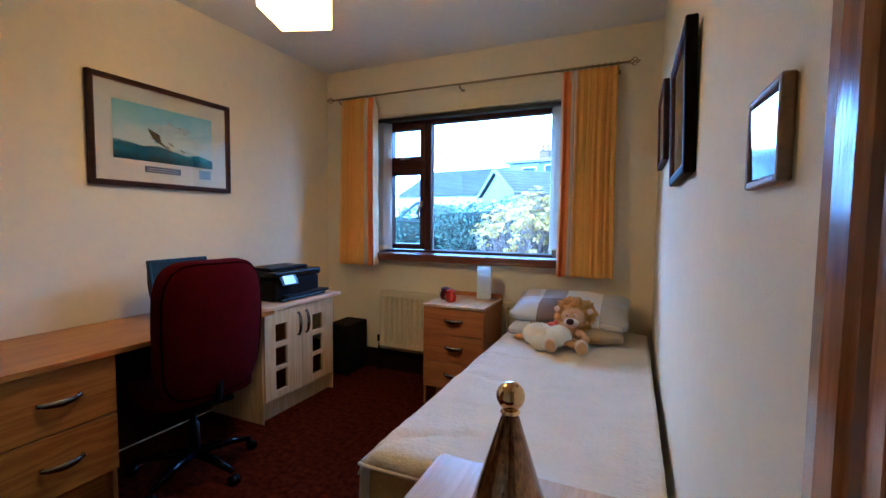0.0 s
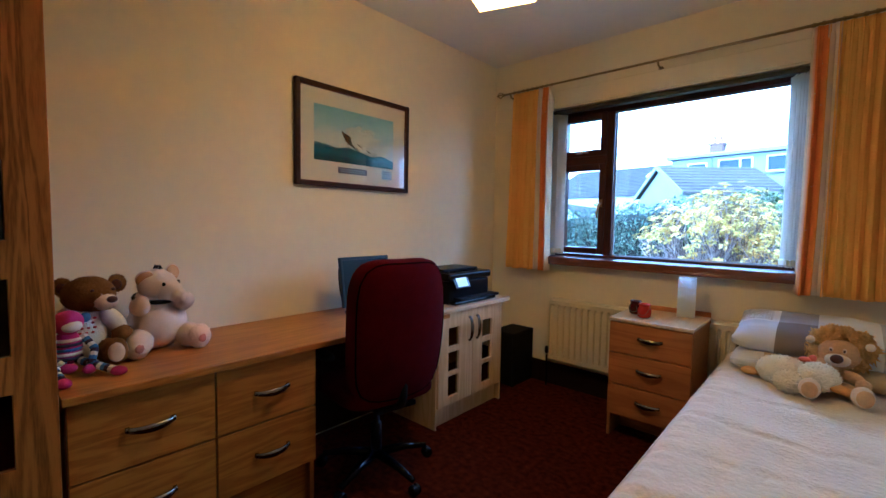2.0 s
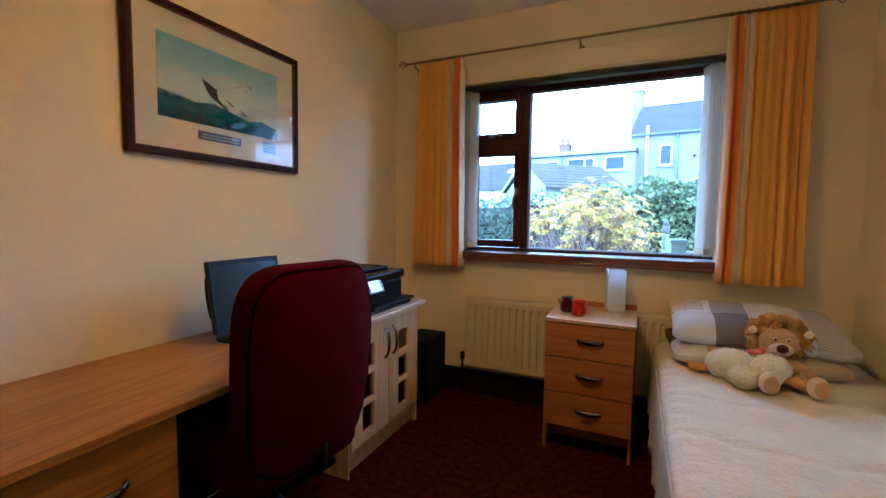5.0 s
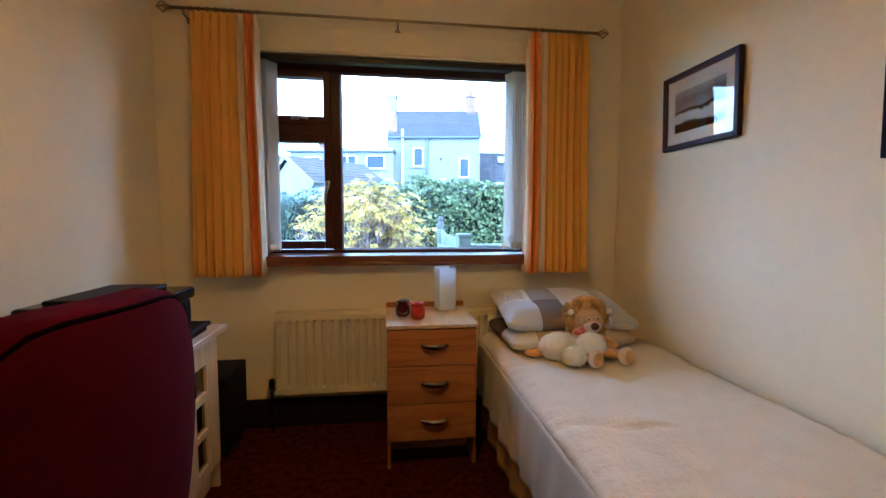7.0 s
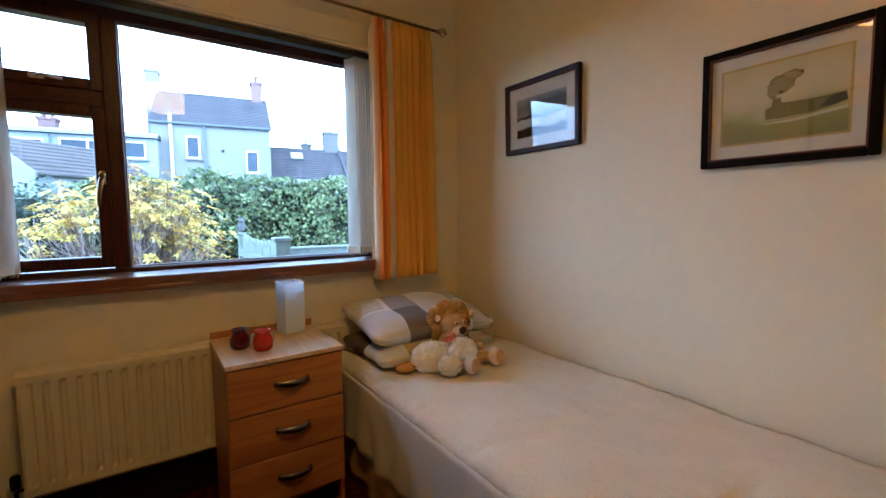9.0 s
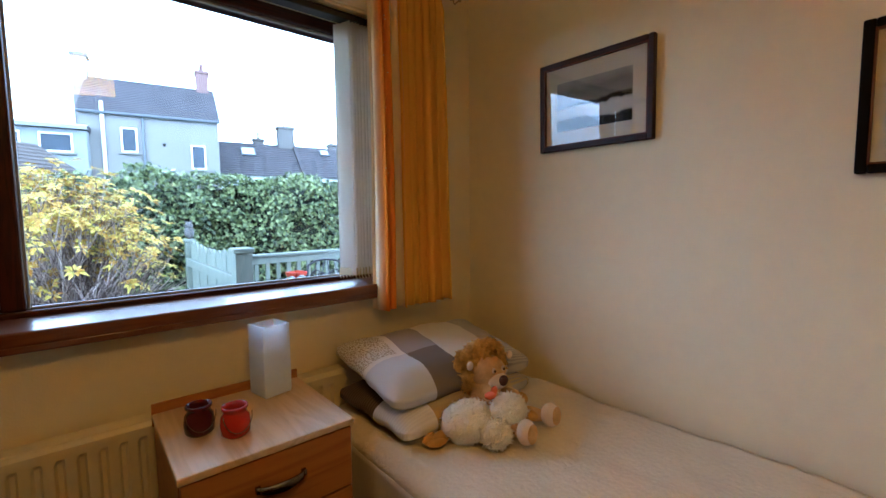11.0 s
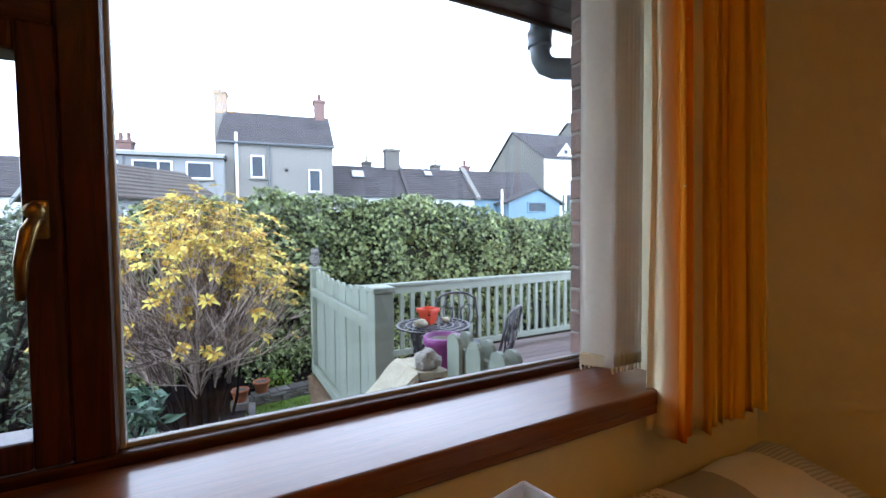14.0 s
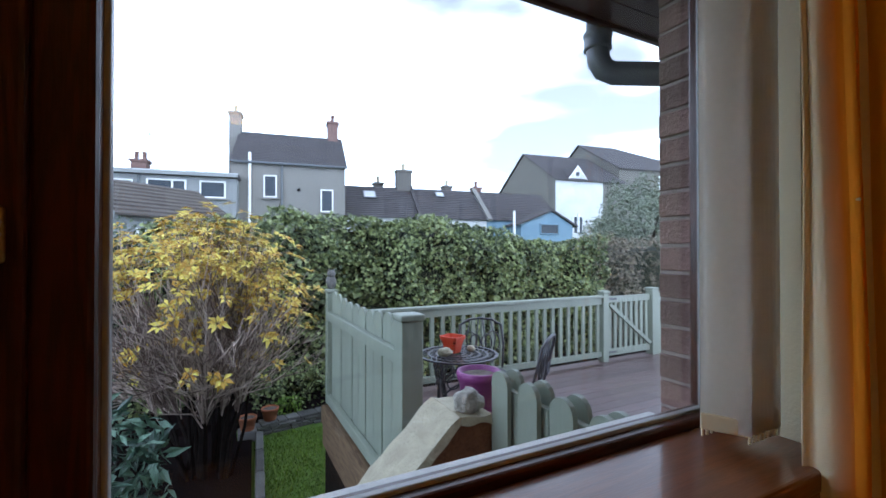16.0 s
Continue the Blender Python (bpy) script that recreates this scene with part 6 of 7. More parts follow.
def nz3(p, s):
    return noise.noise(Vector((p[0] * s, p[1] * s, p[2] * s)))


# the hedge along the end of the garden
HX = np.array([-9.0, -6.0, -3.6, -1.0, 0.0, 1.4, 2.4, 3.5, 5.6, 8.6, 12.5, 16.0])
HT = np.array([1.5, 1.65, 1.85, 1.95, 2.10, 2.02, 2.20, 1.88, 1.76, 1.86, 2.0, 1.9])
rng = np.random.default_rng(11)


def hedge_points(n, x0, x1, seed):
    r = np.random.default_rng(seed)
    x = r.uniform(x0, x1, n)
    top = np.interp(x, HX, HT)
    q = r.uniform(0, 1, n)
    ontop = r.uniform(0, 1, n) < 0.22
    z = np.where(ontop, top - 0.25 * q ** 2, GZ + 0.05 + (top - GZ - 0.1) * q)
    y = np.where(ontop, 10.1 + r.uniform(0, 1.1, n), 10.0)
    p = np.stack([x, y, z], axis=1)
    for i in range(n):
        a = nz3(p[i], 0.9)
        b_ = nz3(p[i] + 7, 2.4)
        p[i, 1] += -0.55 * a - 0.36 * b_ + (0.5 * max(0, (z[i] - top[i] + 0.5)) ** 2 if not ontop[i] else 0)
        p[i, 2] += (0.20 * a + 0.15 * b_) * (1 if ontop[i] or z[i] > top[i] - 0.6 else 0.2)
    p[:, 1] += np.abs(r.normal(0, 0.10, n))
    nr = np.where(ontop[:, None], np.array([[0, -0.5, 0.9]]), np.array([[0, -0.9, 0.45]]))
    return p, nr


p1, n1 = hedge_points(27000, -2.6, 6.6, 1)
p2, n2 = hedge_points(5200, -9.0, -2.6, 2)
p3, n3 = hedge_points(7000, 6.2, 14.0, 3)
hedge = empty("hedge", "tall dense ivy and evergreen hedge at the garden's end", "hedge")
foliage("leaves", [(leaves(p1, n1, 0.092, 0.075, 4), 0), (leaves(p2, n2, 0.10, 0.05, 5), 1), (leaves(p3, n3, 0.075, 0.045, 6), 2)], [LEAFH, LEAFE, LEAFR], "glossy mid green ivy leaves", "leaves", hedge)
# near-black lumpy shell behind the leaves, standing in for the hedge's inner shade
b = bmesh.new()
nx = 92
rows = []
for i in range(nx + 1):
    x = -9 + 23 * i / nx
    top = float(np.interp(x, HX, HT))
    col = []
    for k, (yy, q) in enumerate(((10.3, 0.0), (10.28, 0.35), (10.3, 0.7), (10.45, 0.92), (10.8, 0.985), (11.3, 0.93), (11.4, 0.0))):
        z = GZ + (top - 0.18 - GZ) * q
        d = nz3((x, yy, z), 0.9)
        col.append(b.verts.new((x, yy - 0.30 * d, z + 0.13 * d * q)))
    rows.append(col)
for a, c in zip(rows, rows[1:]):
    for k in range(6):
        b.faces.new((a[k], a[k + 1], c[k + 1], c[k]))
part("shade_core", b, HEDGECORE, hedge)


def bush(name, center, radii, n, length, width, mat, label, seed, trunk_r=0.035, gaps=0.35):
    """A rounded shrub or tree: a few limbs and a crown of leaf clumps with gaps."""
    e = empty(name, label, "shrub")
    r = random.Random(seed)
    cx, cy, cz = center
    b = bmesh.new()
    for k in range(7):
        a = r.uniform(0, 6.28)
        tx, ty, tz = cx + radii[0] * 0.6 * math.cos(a), cy + radii[1] * 0.6 * math.sin(a), cz + radii[2] * r.uniform(0.1, 0.7)
        pts = [(cx + 0.06 * math.cos(a), cy + 0.06 * math.sin(a), GZ), ((cx * 0.7 + tx * 0.3), (cy * 0.7 + ty * 0.3), GZ + (tz - GZ) * 0.45), (tx, ty, tz)]
        tube(pts, trunk_r, 6, b, radii=[trunk_r, trunk_r * 0.7, trunk_r * 0.25])
    part("trunk", b, TRUNK, e)
    rg = np.random.default_rng(seed)
    d = rg.normal(size=(n * 2, 3))
    d /= np.linalg.norm(d, axis=1, keepdims=True)
    keep = []
    for i, q in enumerate(d):
        if noise.noise(Vector(q * 3.1) + Vector((seed, 0, 0))) > -gaps:
            keep.append(i)
    d = d[keep][:n]
    s = 1 + 0.22 * np.array([noise.noise(Vector(q * 2.2) + Vector((0, seed, 0))) for q in d])[:, None] - np.abs(rg.normal(0, 0.16, (len(d), 1)))
    p = np.array(center) + d * s * np.array(radii)
    p = p[p[:, 2] > GZ + 0.05]
    d = d[: len(p)]
    foliage("crown", [(leaves(p, d + np.array([0, 0, 0.3]), length, width, seed), 0)], [mat], "", "leaves", e)
    return e


bush("evergreen_shrub", (-2.30, 6.65, -0.40), (0.46, 0.5, 0.78), 760, 0.17, 0.055, LEAFD, "evergreen shrub with long bluish green leaves", 21)
bush("evergreen_shrub", (-3.7, 8.9, 0.55), (1.05, 0.8, 1.3), 1500, 0.08, 0.035, LEAFE, "tall grey green evergreen shrub by the neighbouring gardens", 22)
bush("garden_tree", (10.5, 12.2, 1.7), (1.6, 1.3, 2.3), 6800, 0.14, 0.06, LEAFT, "grey green leafy garden tree behind the hedge", 23, 0.09, 0.30)
bush("garden_tree", (8.9, 12.0, 0.9), (1.2, 1.0, 1.75), 3200, 0.13, 0.055, LEAFT, "thin grey green garden tree behind the hedge", 27, 0.06, 0.25)
bush("garden_tree", (12.0, 12.4, 1.5), (1.4, 1.1, 2.2), 3600, 0.14, 0.06, LEAFT, "grey green leafy garden tree behind the hedge", 29, 0.07, 0.3)
bush("brown_bush", (7.0, 10.6, 0.4), (1.4, 0.7, 1.5), 3600, 0.11, 0.04, LEAFR, "half bare brown bush in the hedge", 24, 0.035, 0.6)
bush("ground_ivy", (-0.45, 9.5, -0.66), (0.75, 0.30, 0.42), 650, 0.06, 0.05, LEAFH, "ivy spilling over the stone edging", 25, 0.01)

LEAFG = material("fresh_green_leaves", (0.07, 0.15, 0.015), 0.5, vary=0.0, second=(0.17, 0.30, 0.03), scale=4, island=0.8)
bush("garden_plant", (-0.62, 9.24, -0.76), (0.20, 0.14, 0.16), 260, 0.08, 0.03, LEAFG, "bright green leafy plant by the stone edging", 31, 0.006)
bush("garden_plant", (-1.42, 6.55, -0.93), (0.20, 0.16, 0.13), 160, 0.09, 0.05, LEAFG, "small green plant at the foot of the shrubs", 32, 0.006)
rg = np.random.default_rng(8)
gp = np.stack([rg.uniform(-1.12, 0.9, 15000), rg.uniform(6.5, 8.88, 15000), np.full(15000, GZ)], axis=1)
gp = gp[(gp[:, 1] > 7.06) | (gp[:, 0] < -0.57)]
ng = len(gp)
gd = np.stack([rg.normal(0, 0.35, ng), rg.normal(0, 0.35, ng), np.ones(ng)], axis=1) * rg.uniform(0.02, 0.05, (ng, 1))
gw = np.stack([rg.normal(0, 1, ng), rg.normal(0, 1, ng), np.zeros(ng)], axis=1) * 0.004
gv = np.stack([gp - gw, gp + gw, gp + gd], axis=1).reshape(-1, 3)
foliage("grass", [((gv, np.arange(3 * ng).reshape(-1, 3)), 0)], [LEAFG], "short green lawn grass", "grass")

# yellow shrub: dark stems from one stool, a dense fan of pale twigs, leaf rosettes mostly on the crown
ys = empty("yellow_shrub", "large twiggy shrub with yellow autumn leaves on its crown", "shrub")
r = random.Random(4)
SBX, SBY = -1.66, 8.0
b, heads = bmesh.new(), []
for k in range(24):
    a = 2 * math.pi * k / 24 + r.gauss(0, 0.2)
    rb, rt = r.uniform(0.04, 0.30), r.uniform(0.10, 0.52)
    p0 = Vector((SBX + rb * math.cos(a), SBY + rb * math.sin(a), GZ))
    p2 = Vector((SBX + rt * math.cos(a), SBY + rt * math.sin(a), r.uniform(-0.30, 0.25)))
    p1 = p0.lerp(p2, 0.5) + Vector((r.gauss(0, 0.025), r.gauss(0, 0.025), 0.04))
    r0 = r.uniform(0.018, 0.036)
    tube([p0, p1, p2], r0, 6, b, radii=[r0, r0 * 0.8, r0 * 0.6])
    heads.append((p1, p2, a))
part("trunk", b, TRUNK, ys, "several dark upright stems")
b, tips = bmesh.new(), []
for k in range(280):
    low, top_, a0 = heads[k % 24]
    h0 = low.lerp(top_, r.uniform(0.62, 1.0))
    a = a0 + r.gauss(0, 0.55)
    e_ = r.uniform(0.0, 1.0)
    rad = (1 - e_ ** 2.2) ** 0.5
    tx, ty = SBX - 0.05 + 1.26 * rad * math.cos(a) * r.uniform(0.7, 1.04), SBY - 0.05 + 0.95 * rad * math.sin(a) * r.uniform(0.7, 1.04)
    tz = 0.20 + 1.63 * e_ * r.uniform(0.88, 1.02)
    p0, p3 = h0, Vector((tx, ty, tz))
    p1v = p0.lerp(p3, 0.35) + Vector((-(tx - SBX) * 0.10, -(ty - SBY) * 0.10, 0.06)) + Vector((r.gauss(0, 0.04), r.gauss(0, 0.04), r.gauss(0, 0.03)))
    p2v = p0.lerp(p3, 0.7) + Vector((r.gauss(0, 0.06), r.gauss(0, 0.06), r.gauss(0, 0.04)))
    r0 = r.uniform(0.0065, 0.012)
    tube([p0, p1v, p2v, p3], r0, 5, b, radii=[r0, r0 * 0.8, r0 * 0.55, 0.003])
    tips.append((p3, (p3 - p2v).normalized()))
    for j in range(9):
        q = r.uniform(0.20, 0.97)
        s = p0.lerp(p1v, q / 0.35) if q < 0.35 else p1v.lerp(p2v, (q - 0.35) / 0.35) if q < 0.7 else p2v.lerp(p3, (q - 0.7) / 0.3)
        d = ((p3 - p1v).normalized() + Vector((r.gauss(0, 0.5), r.gauss(0, 0.5), r.gauss(0.25, 0.3)))).normalized()
        ln = r.uniform(0.15, 0.42)
        t_ = s + d * ln + Vector((0, 0, 0.05))
        tube([s, s + d * ln * 0.5 + Vector((0, 0, 0.01)), t_], 0.004, 4, b, radii=[0.0052, 0.004, 0.0022])
        tips.append((t_, d))
part("twigs", b, BARK, ys, "dense fan of pale grey pink twigs")
vs, fs = [], []
for p, d in tips:
    side_ = (p.x - SBX) / 1.2
    level = p.z - 1.16 - 0.5 * noise.noise(Vector((p.x * 1.5, p.y * 1.5, 3))) + 0.45 * max(0.0, side_) ** 2
    want = 0.05 if level < -0.2 else 0.36 if level < 0.0 else 0.97
    if r.random() > want:
        continue
    big_ = r.uniform(0.85, 1.25) * (1.12 if level < -0.15 else 1.0)
    ax = (d + Vector((0, -0.25, 0.5))).normalized()
    u1 = ax.orthogonal().normalized()
    u2 = ax.cross(u1)
    n_ = r.randint(6, 9)
    for k in range(n_):
        a = 2 * math.pi * (k + r.uniform(-0.3, 0.3)) / n_
        out = (u1 * math.cos(a) + u2 * math.sin(a) + ax * r.uniform(0.1, 0.7)).normalized()
        wd = out.cross(ax).normalized()
        up_ = wd.cross(out)
        L, W = 0.080 * big_ * r.uniform(0.7, 1.15), 0.034 * big_ * r.uniform(0.8, 1.15)
        o = len(vs)
        q0 = p + out * 0.012
        vs += [q0, q0 + out * L * 0.45 + wd * W * 0.5 + up_ * W * 0.14, q0 + out * L - Vector((0, 0, L * 0.25)), q0 + out * L * 0.45 - wd * W * 0.5 + up_ * W * 0.14, q0 + out * L * 0.5 - Vector((0, 0, L * 0.04))]
        fs += [(o, o + 1, o + 4), (o + 1, o + 2, o + 4), (o + 2, o + 3, o + 4), (o + 3, o, o + 4)]
foliage("leaves", [((np.array([tuple(v) for v in vs]), np.array(fs)), 0)], [LEAFY], "bright yellow and ochre leaves", "leaves", ys)

# ---------------------------------------------------------------- the raised deck
DKZ = -0.04
dk = empty("deck", "raised deck of purple brown painted boards", "deck", kind="structure")
DKX0, DKX1, DKY0, DKY1 = -0.40, 6.6, 3.475, 7.02
part("frame", box(DKX0 + 0.03, DKX1 - 0.03, DKY0, DKY1 - 0.03, GZ, DKZ - 0.03), BRICK, dk)
me = mesh_of("deck_board", box(0, DKX1 - DKX0, 0, 0.138, -0.026, 0, 0.003, 1), DECK)
for k in range(25):
    ob = new("deck_board", me)
    ob.parent = dk
    ob.matrix_local = pose(DKX0, DKY0 + 0.142 * k, DKZ)
WEATH = wood("weathered_brown_timber", (0.20, 0.13, 0.075), (0.10, 0.06, 0.04), "y", 0.8, 4.0)
part("edge_beam", box(-0.60, -0.43, 4.75, 7.05, -0.24, DKZ - 0.03, 0.006), WEATH, dk, "weathered brown timber edge beam")
part("edge_beam", box(-0.585, -0.44, 4.75, 7.05, -0.46, -0.243, 0.006), WEATH, dk)
# Solid near-black box added below the beams for the shaded void under the deck.
part("skirting", box(-0.56, -0.44, 4.75, 7.03, GZ, -0.462), TRUNK, dk)


def paling(w, h, t, round_=True):
    """A board with a rounded top; base at the origin, thickness along x, width along y."""
    out = [(-w / 2, 0), (w / 2, 0), (w / 2, h - w / 2)]
    if round_:
        out += [(w / 2 * math.cos(a), h - w / 2 + w / 2 * math.sin(a)) for a in [math.pi * k / 8 for k in range(1, 8)]]
    else:
        out += [(w / 2, h)]
    out += [(-w / 2, h - w / 2)]
    return prism(out, "x", -t / 2, t / 2)


def post(x, y, h, parent, s=0.055, cap=0.012, z=DKZ):
    p = part("post", box(x - s, x + s, y - s, y + s, z, z + h - 0.04, 0.006), SAGE, parent)
    part("post_cap", box(x - s - cap, x + s + cap, y - s - cap, y + s + cap, z + h - 0.039, z + h, 0.012, 3), SAGE, p)


fence = empty("paling_fence", "sage green painted paling fence panel on the deck's edge", "fence")
post(-0.515, 4.99, 1.14, fence, 0.065)
post(-0.515, 7.00, 1.13, fence, 0.045)
for k in range(10):
    y = 5.156 + 0.189 * k
    h = 1.125 - 0.055 * math.sin(math.pi * (k + 0.5) / 10) + 0.004 * ((k * 7) % 3)
    part("paling", paling(0.176, h, 0.020), SAGE, fence, at=pose(-0.510 + 0.003 * (k % 2), y, DKZ + 0.0))
part("backing_board", box(-0.4985, -0.490, 5.058, 6.952, DKZ, 0.93, 0.002), SAGE, fence)
part("rail", box(-0.567, -0.522, 5.056, 6.954, 0.79, 0.875, 0.006), SAGE, fence)
part("rail", box(-0.567, -0.522, 5.056, 6.954, -0.02, 0.065, 0.006), SAGE, fence)

rail = empty("deck_railing", "sage green painted balustrade round the deck", "railing")
RYY = 6.92
post(3.19, RYY, 0.975, rail, 0.05)
part("handrail", box(-0.46, 3.139, RYY - 0.055, RYY + 0.055, 0.835, 0.868, 0.008), SAGE, rail)
part("top_rail", box(-0.46, 3.139, RYY - 0.02, RYY + 0.02, 0.745, 0.8345, 0.004), SAGE, rail)
part("bottom_rail", box(-0.46, 3.139, RYY - 0.022, RYY + 0.022, 0.03, 0.10, 0.004), SAGE, rail)
me = mesh_of("baluster", box(-0.024, 0.024, -0.016, 0.016, 0.1005, 0.7445, 0.003, 1), SAGE)
for k in range(27):
    ob = new("baluster", me)
    ob.parent = rail
    ob.matrix_local = pose(-0.36 + 0.132 * k, RYY, 0)
gate = empty("deck_gate", "sage green painted gate with a diagonal brace", "gate")
post(4.19, RYY, 0.985, gate, 0.06)
part("gate_rail", box(3.255, 4.12, RYY - 0.02, RYY + 0.02, 0.76, 0.85, 0.004), SAGE, gate)
part("gate_rail", box(3.255, 4.12, RYY - 0.02, RYY + 0.02, 0.03, 0.12, 0.004), SAGE, gate)
me = mesh_of("slat", box(-0.026, 0.026, -0.012, 0.012, 0.1205, 0.7595, 0.003, 1), SAGE)
for k in range(8):
    ob = new("slat", me)
    ob.parent = gate
    ob.matrix_local = pose(3.31 + 0.107 * k, RYY + 0.002, 0)
part("brace", box(-0.52, 0.52, -0.014, 0.014, -0.026, 0.026, 0.003), SAGE, gate, at=pose(3.69, RYY - 0.035, 0.44, 0, 36, 0))
part("hinge", box(3.24, 3.42, RYY - 0.030, RYY - 0.0205, 0.80, 0.825, 0.002), IRON, gate)
part("hinge", box(3.24, 3.42, RYY - 0.030, RYY - 0.0205, 0.065, 0.09, 0.002), IRON, gate)
side = empty("side_fence", "sage green painted fence beyond the gate", "fence")
for k in range(14):
    part("paling", paling(0.11, 0.93, 0.018, False), SAGE, side, at=pose(4.35 + 0.118 * k, RYY, DKZ, 0, 0, 90))
part("rail", box(4.27, 5.95, RYY - 0.045, RYY - 0.012, 0.70, 0.77, 0.004), SAGE, side)

steps = empty("picket_gate", "low sage green picket gate with rounded tops beside the steps", "gate")
for k in range(4):
    for xx in (-0.455, -0.388):
        part("paling", paling(0.112, 1.005, 0.02), SAGE, steps, at=pose(xx, 4.14 - 0.18 * k, DKZ))
for k in range(5):
    part("infill_board", box(-0.434, -0.409, 4.234 - 0.18 * k - 0.176, 4.234 - 0.18 * k, DKZ + 0.02, 0.893 - 0.004 * (k % 2), 0.003), SAGE, steps)

# stair wall with a sloping cream coping
sw = empty("stair_wall", "brick stair wall with a cream stone coping, sloping down to the garden", "garden wall")
part("wall", prism([(-0.44, GZ), (-0.44, 0.738), (-0.60, 0.748), (-1.7, -0.235), (-1.7, GZ)], "y", 4.225, 4.43), material("stained_red_brick", (0.10, 0.034, 0.02), 0.9, vary=0.0, second=(0.24, 0.10, 0.05), scale=9, bump=0.8, bump_scale=40), sw)


def coping_slab(a, c, y0, y1, t):
    (x0, z0), (x1, z1) = a, c
    b = bmesh.new()
    n = 20
    rows = []
    for i in range(n + 1):
        q = i / n
        x, z = x0 + (x1 - x0) * q, z0 + (z1 - z0) * q
        row = []
        for yy, dz in ((y0, 0.0), (y0 + 0.006, t), (y1 - 0.006, t), (y1, 0.0)):
            w = 0.011 * noise.noise(Vector((x * 13, yy * 9, dz * 30)))
            row.append(b.verts.new((x, yy + w, z + dz + w)))
        rows.append(row)
    for p_, q_ in zip(rows, rows[1:]):
        for k in range(4):
            b.faces.new((p_[k], p_[(k + 1) % 4], q_[(k + 1) % 4], q_[k]))
    b.faces.new(rows[0])
    b.faces.new(rows[-1])
    return b


part("coping", coping_slab((-0.462, 0.735), (-0.612, 0.750), 4.19, 4.47, 0.038), COPING, sw, "cream weathered stone slab")
part("coping", coping_slab((-0.618, 0.748), (-1.15, 0.269), 4.19, 4.47, 0.042), COPING, sw)
part("coping", coping_slab((-1.157, 0.262), (-1.70, -0.227), 4.19, 4.47, 0.042), COPING, sw)
b = blob((0, 0, 0.045), (0.085, 0.065, 0.055), rough=0.35, freq=2.5, sub=3)
blob((0.06, -0.02, 0.03), (0.05, 0.04, 0.035), b, rough=0.35, freq=2.5, sub=3)
thing("rock", b, ROCK, "rough pale pitted rock lying on the coping", "stone", at=pose(-0.545, 4.26, 0.778, 0, 0, 20) @ Matrix.Diagonal((0.72, 0.8, 0.95, 1)))
flower_pot(-0.258, 4.63, 0.605, 0.116, 0.222, PURPLE, "purple plastic plant pot with dry soil", group="plant pots on the deck")
thing("pot_stand", box(-0.40, -0.11, 4.485, 4.78, GZ, 0.6045, 0.01), BRICK, "brick pier behind the stair wall", "pier", kind="structure")

# owl on the corner post
b = blob((0, 0, 0.075), (0.05, 0.045, 0.075), rough=0.06)
blob((0, -0.005, 0.15), (0.042, 0.04, 0.042), b, rough=0.05)
for s in (-1, 1):
    blob((s * 0.025, 0, 0.188), (0.011, 0.011, 0.017), b, sub=2)
thing("owl_statuette", b, STONE, "small stone owl statuette on the fence's corner post", "statuette", at=pose(-0.515, 7.0, 1.09))

# cast metal table and two chairs
tb = empty("garden_table", "round dark cast metal garden table with a pierced top", "garden table", at=pose(0.27, 5.80, DKZ))
TZ, TR = 0.655, 0.33
b = lathe([(TR - 0.022, TZ - 0.016), (TR, TZ - 0.014), (TR + 0.004, TZ), (TR - 0.02, TZ), (TR - 0.022, TZ - 0.016)], 48, close=False)
for rr in (0.05, 0.115, 0.18, 0.245):
    lathe([(rr - 0.009, TZ - 0.012), (rr + 0.009, TZ - 0.012), (rr + 0.009, TZ - 0.001), (rr - 0.009, TZ - 0.001), (rr - 0.009, TZ - 0.012)], 40, b, close=False)
for k in range(26):
    a = 2 * math.pi * k / 26
    pts = [(q * math.cos(a + 0.22 * math.sin(q * 26)), q * math.sin(a + 0.22 * math.sin(q * 26)), TZ - 0.006) for q in [0.06 + 0.26 * j / 12 for j in range(13)]]
    tube(pts, 0.006, 4, b)
part("table_top", b, IRON, tb, "pierced scrollwork top")
for k in range(4):
    a = math.pi / 2 * k + 0.5
    pts = [(q * math.cos(a), q * math.sin(a), z) for q, z in ((0.25, TZ - 0.016), (0.235, 0.52), (0.19, 0.36), (0.20, 0.16), (0.27, 0.0))]
    part("leg", tube(pts, 0.017, 6), IRON, tb, smooth=True)
    a2 = a + math.pi / 2
    p_, q_ = Vector((0.225 * math.cos(a), 0.225 * math.sin(a), 0)), Vector((0.225 * math.cos(a2), 0.225 * math.sin(a2), 0))
    sc = tube([p_.lerp(q_, j / 8) + Vector((0, 0, 0.47 + 0.11 * math.sin(math.pi * j / 8))) for j in range(9)], 0.010, 5)
    tube([p_.lerp(q_, j / 8) + Vector((0, 0, 0.36 + 0.09 * math.sin(math.pi * j / 8))) for j in range(9)], 0.008, 5, sc)
    for mid in (0.27, 0.73):
        c_ = p_.lerp(q_, mid)
        w_ = (q_ - p_).normalized()
        tube([c_ + w_ * (0.05 * math.cos(t_)) + Vector((0, 0, 0.46 + 0.05 * math.sin(t_))) for t_ in [j * math.pi / 6 for j in range(13)]], 0.007, 5, sc)
    part("apron_scroll", sc, IRON, tb, smooth=True)
    pts = [((0.13 + 0.07 * math.cos(t_)) * math.cos(a), (0.13 + 0.07 * math.cos(t_)) * math.sin(a), 0.52 + 0.07 * math.sin(t_)) for t_ in [k2 * math.pi / 6 for k2 in range(10)]]
    part("scroll", tube(pts, 0.008, 5), IRON, tb, smooth=True)


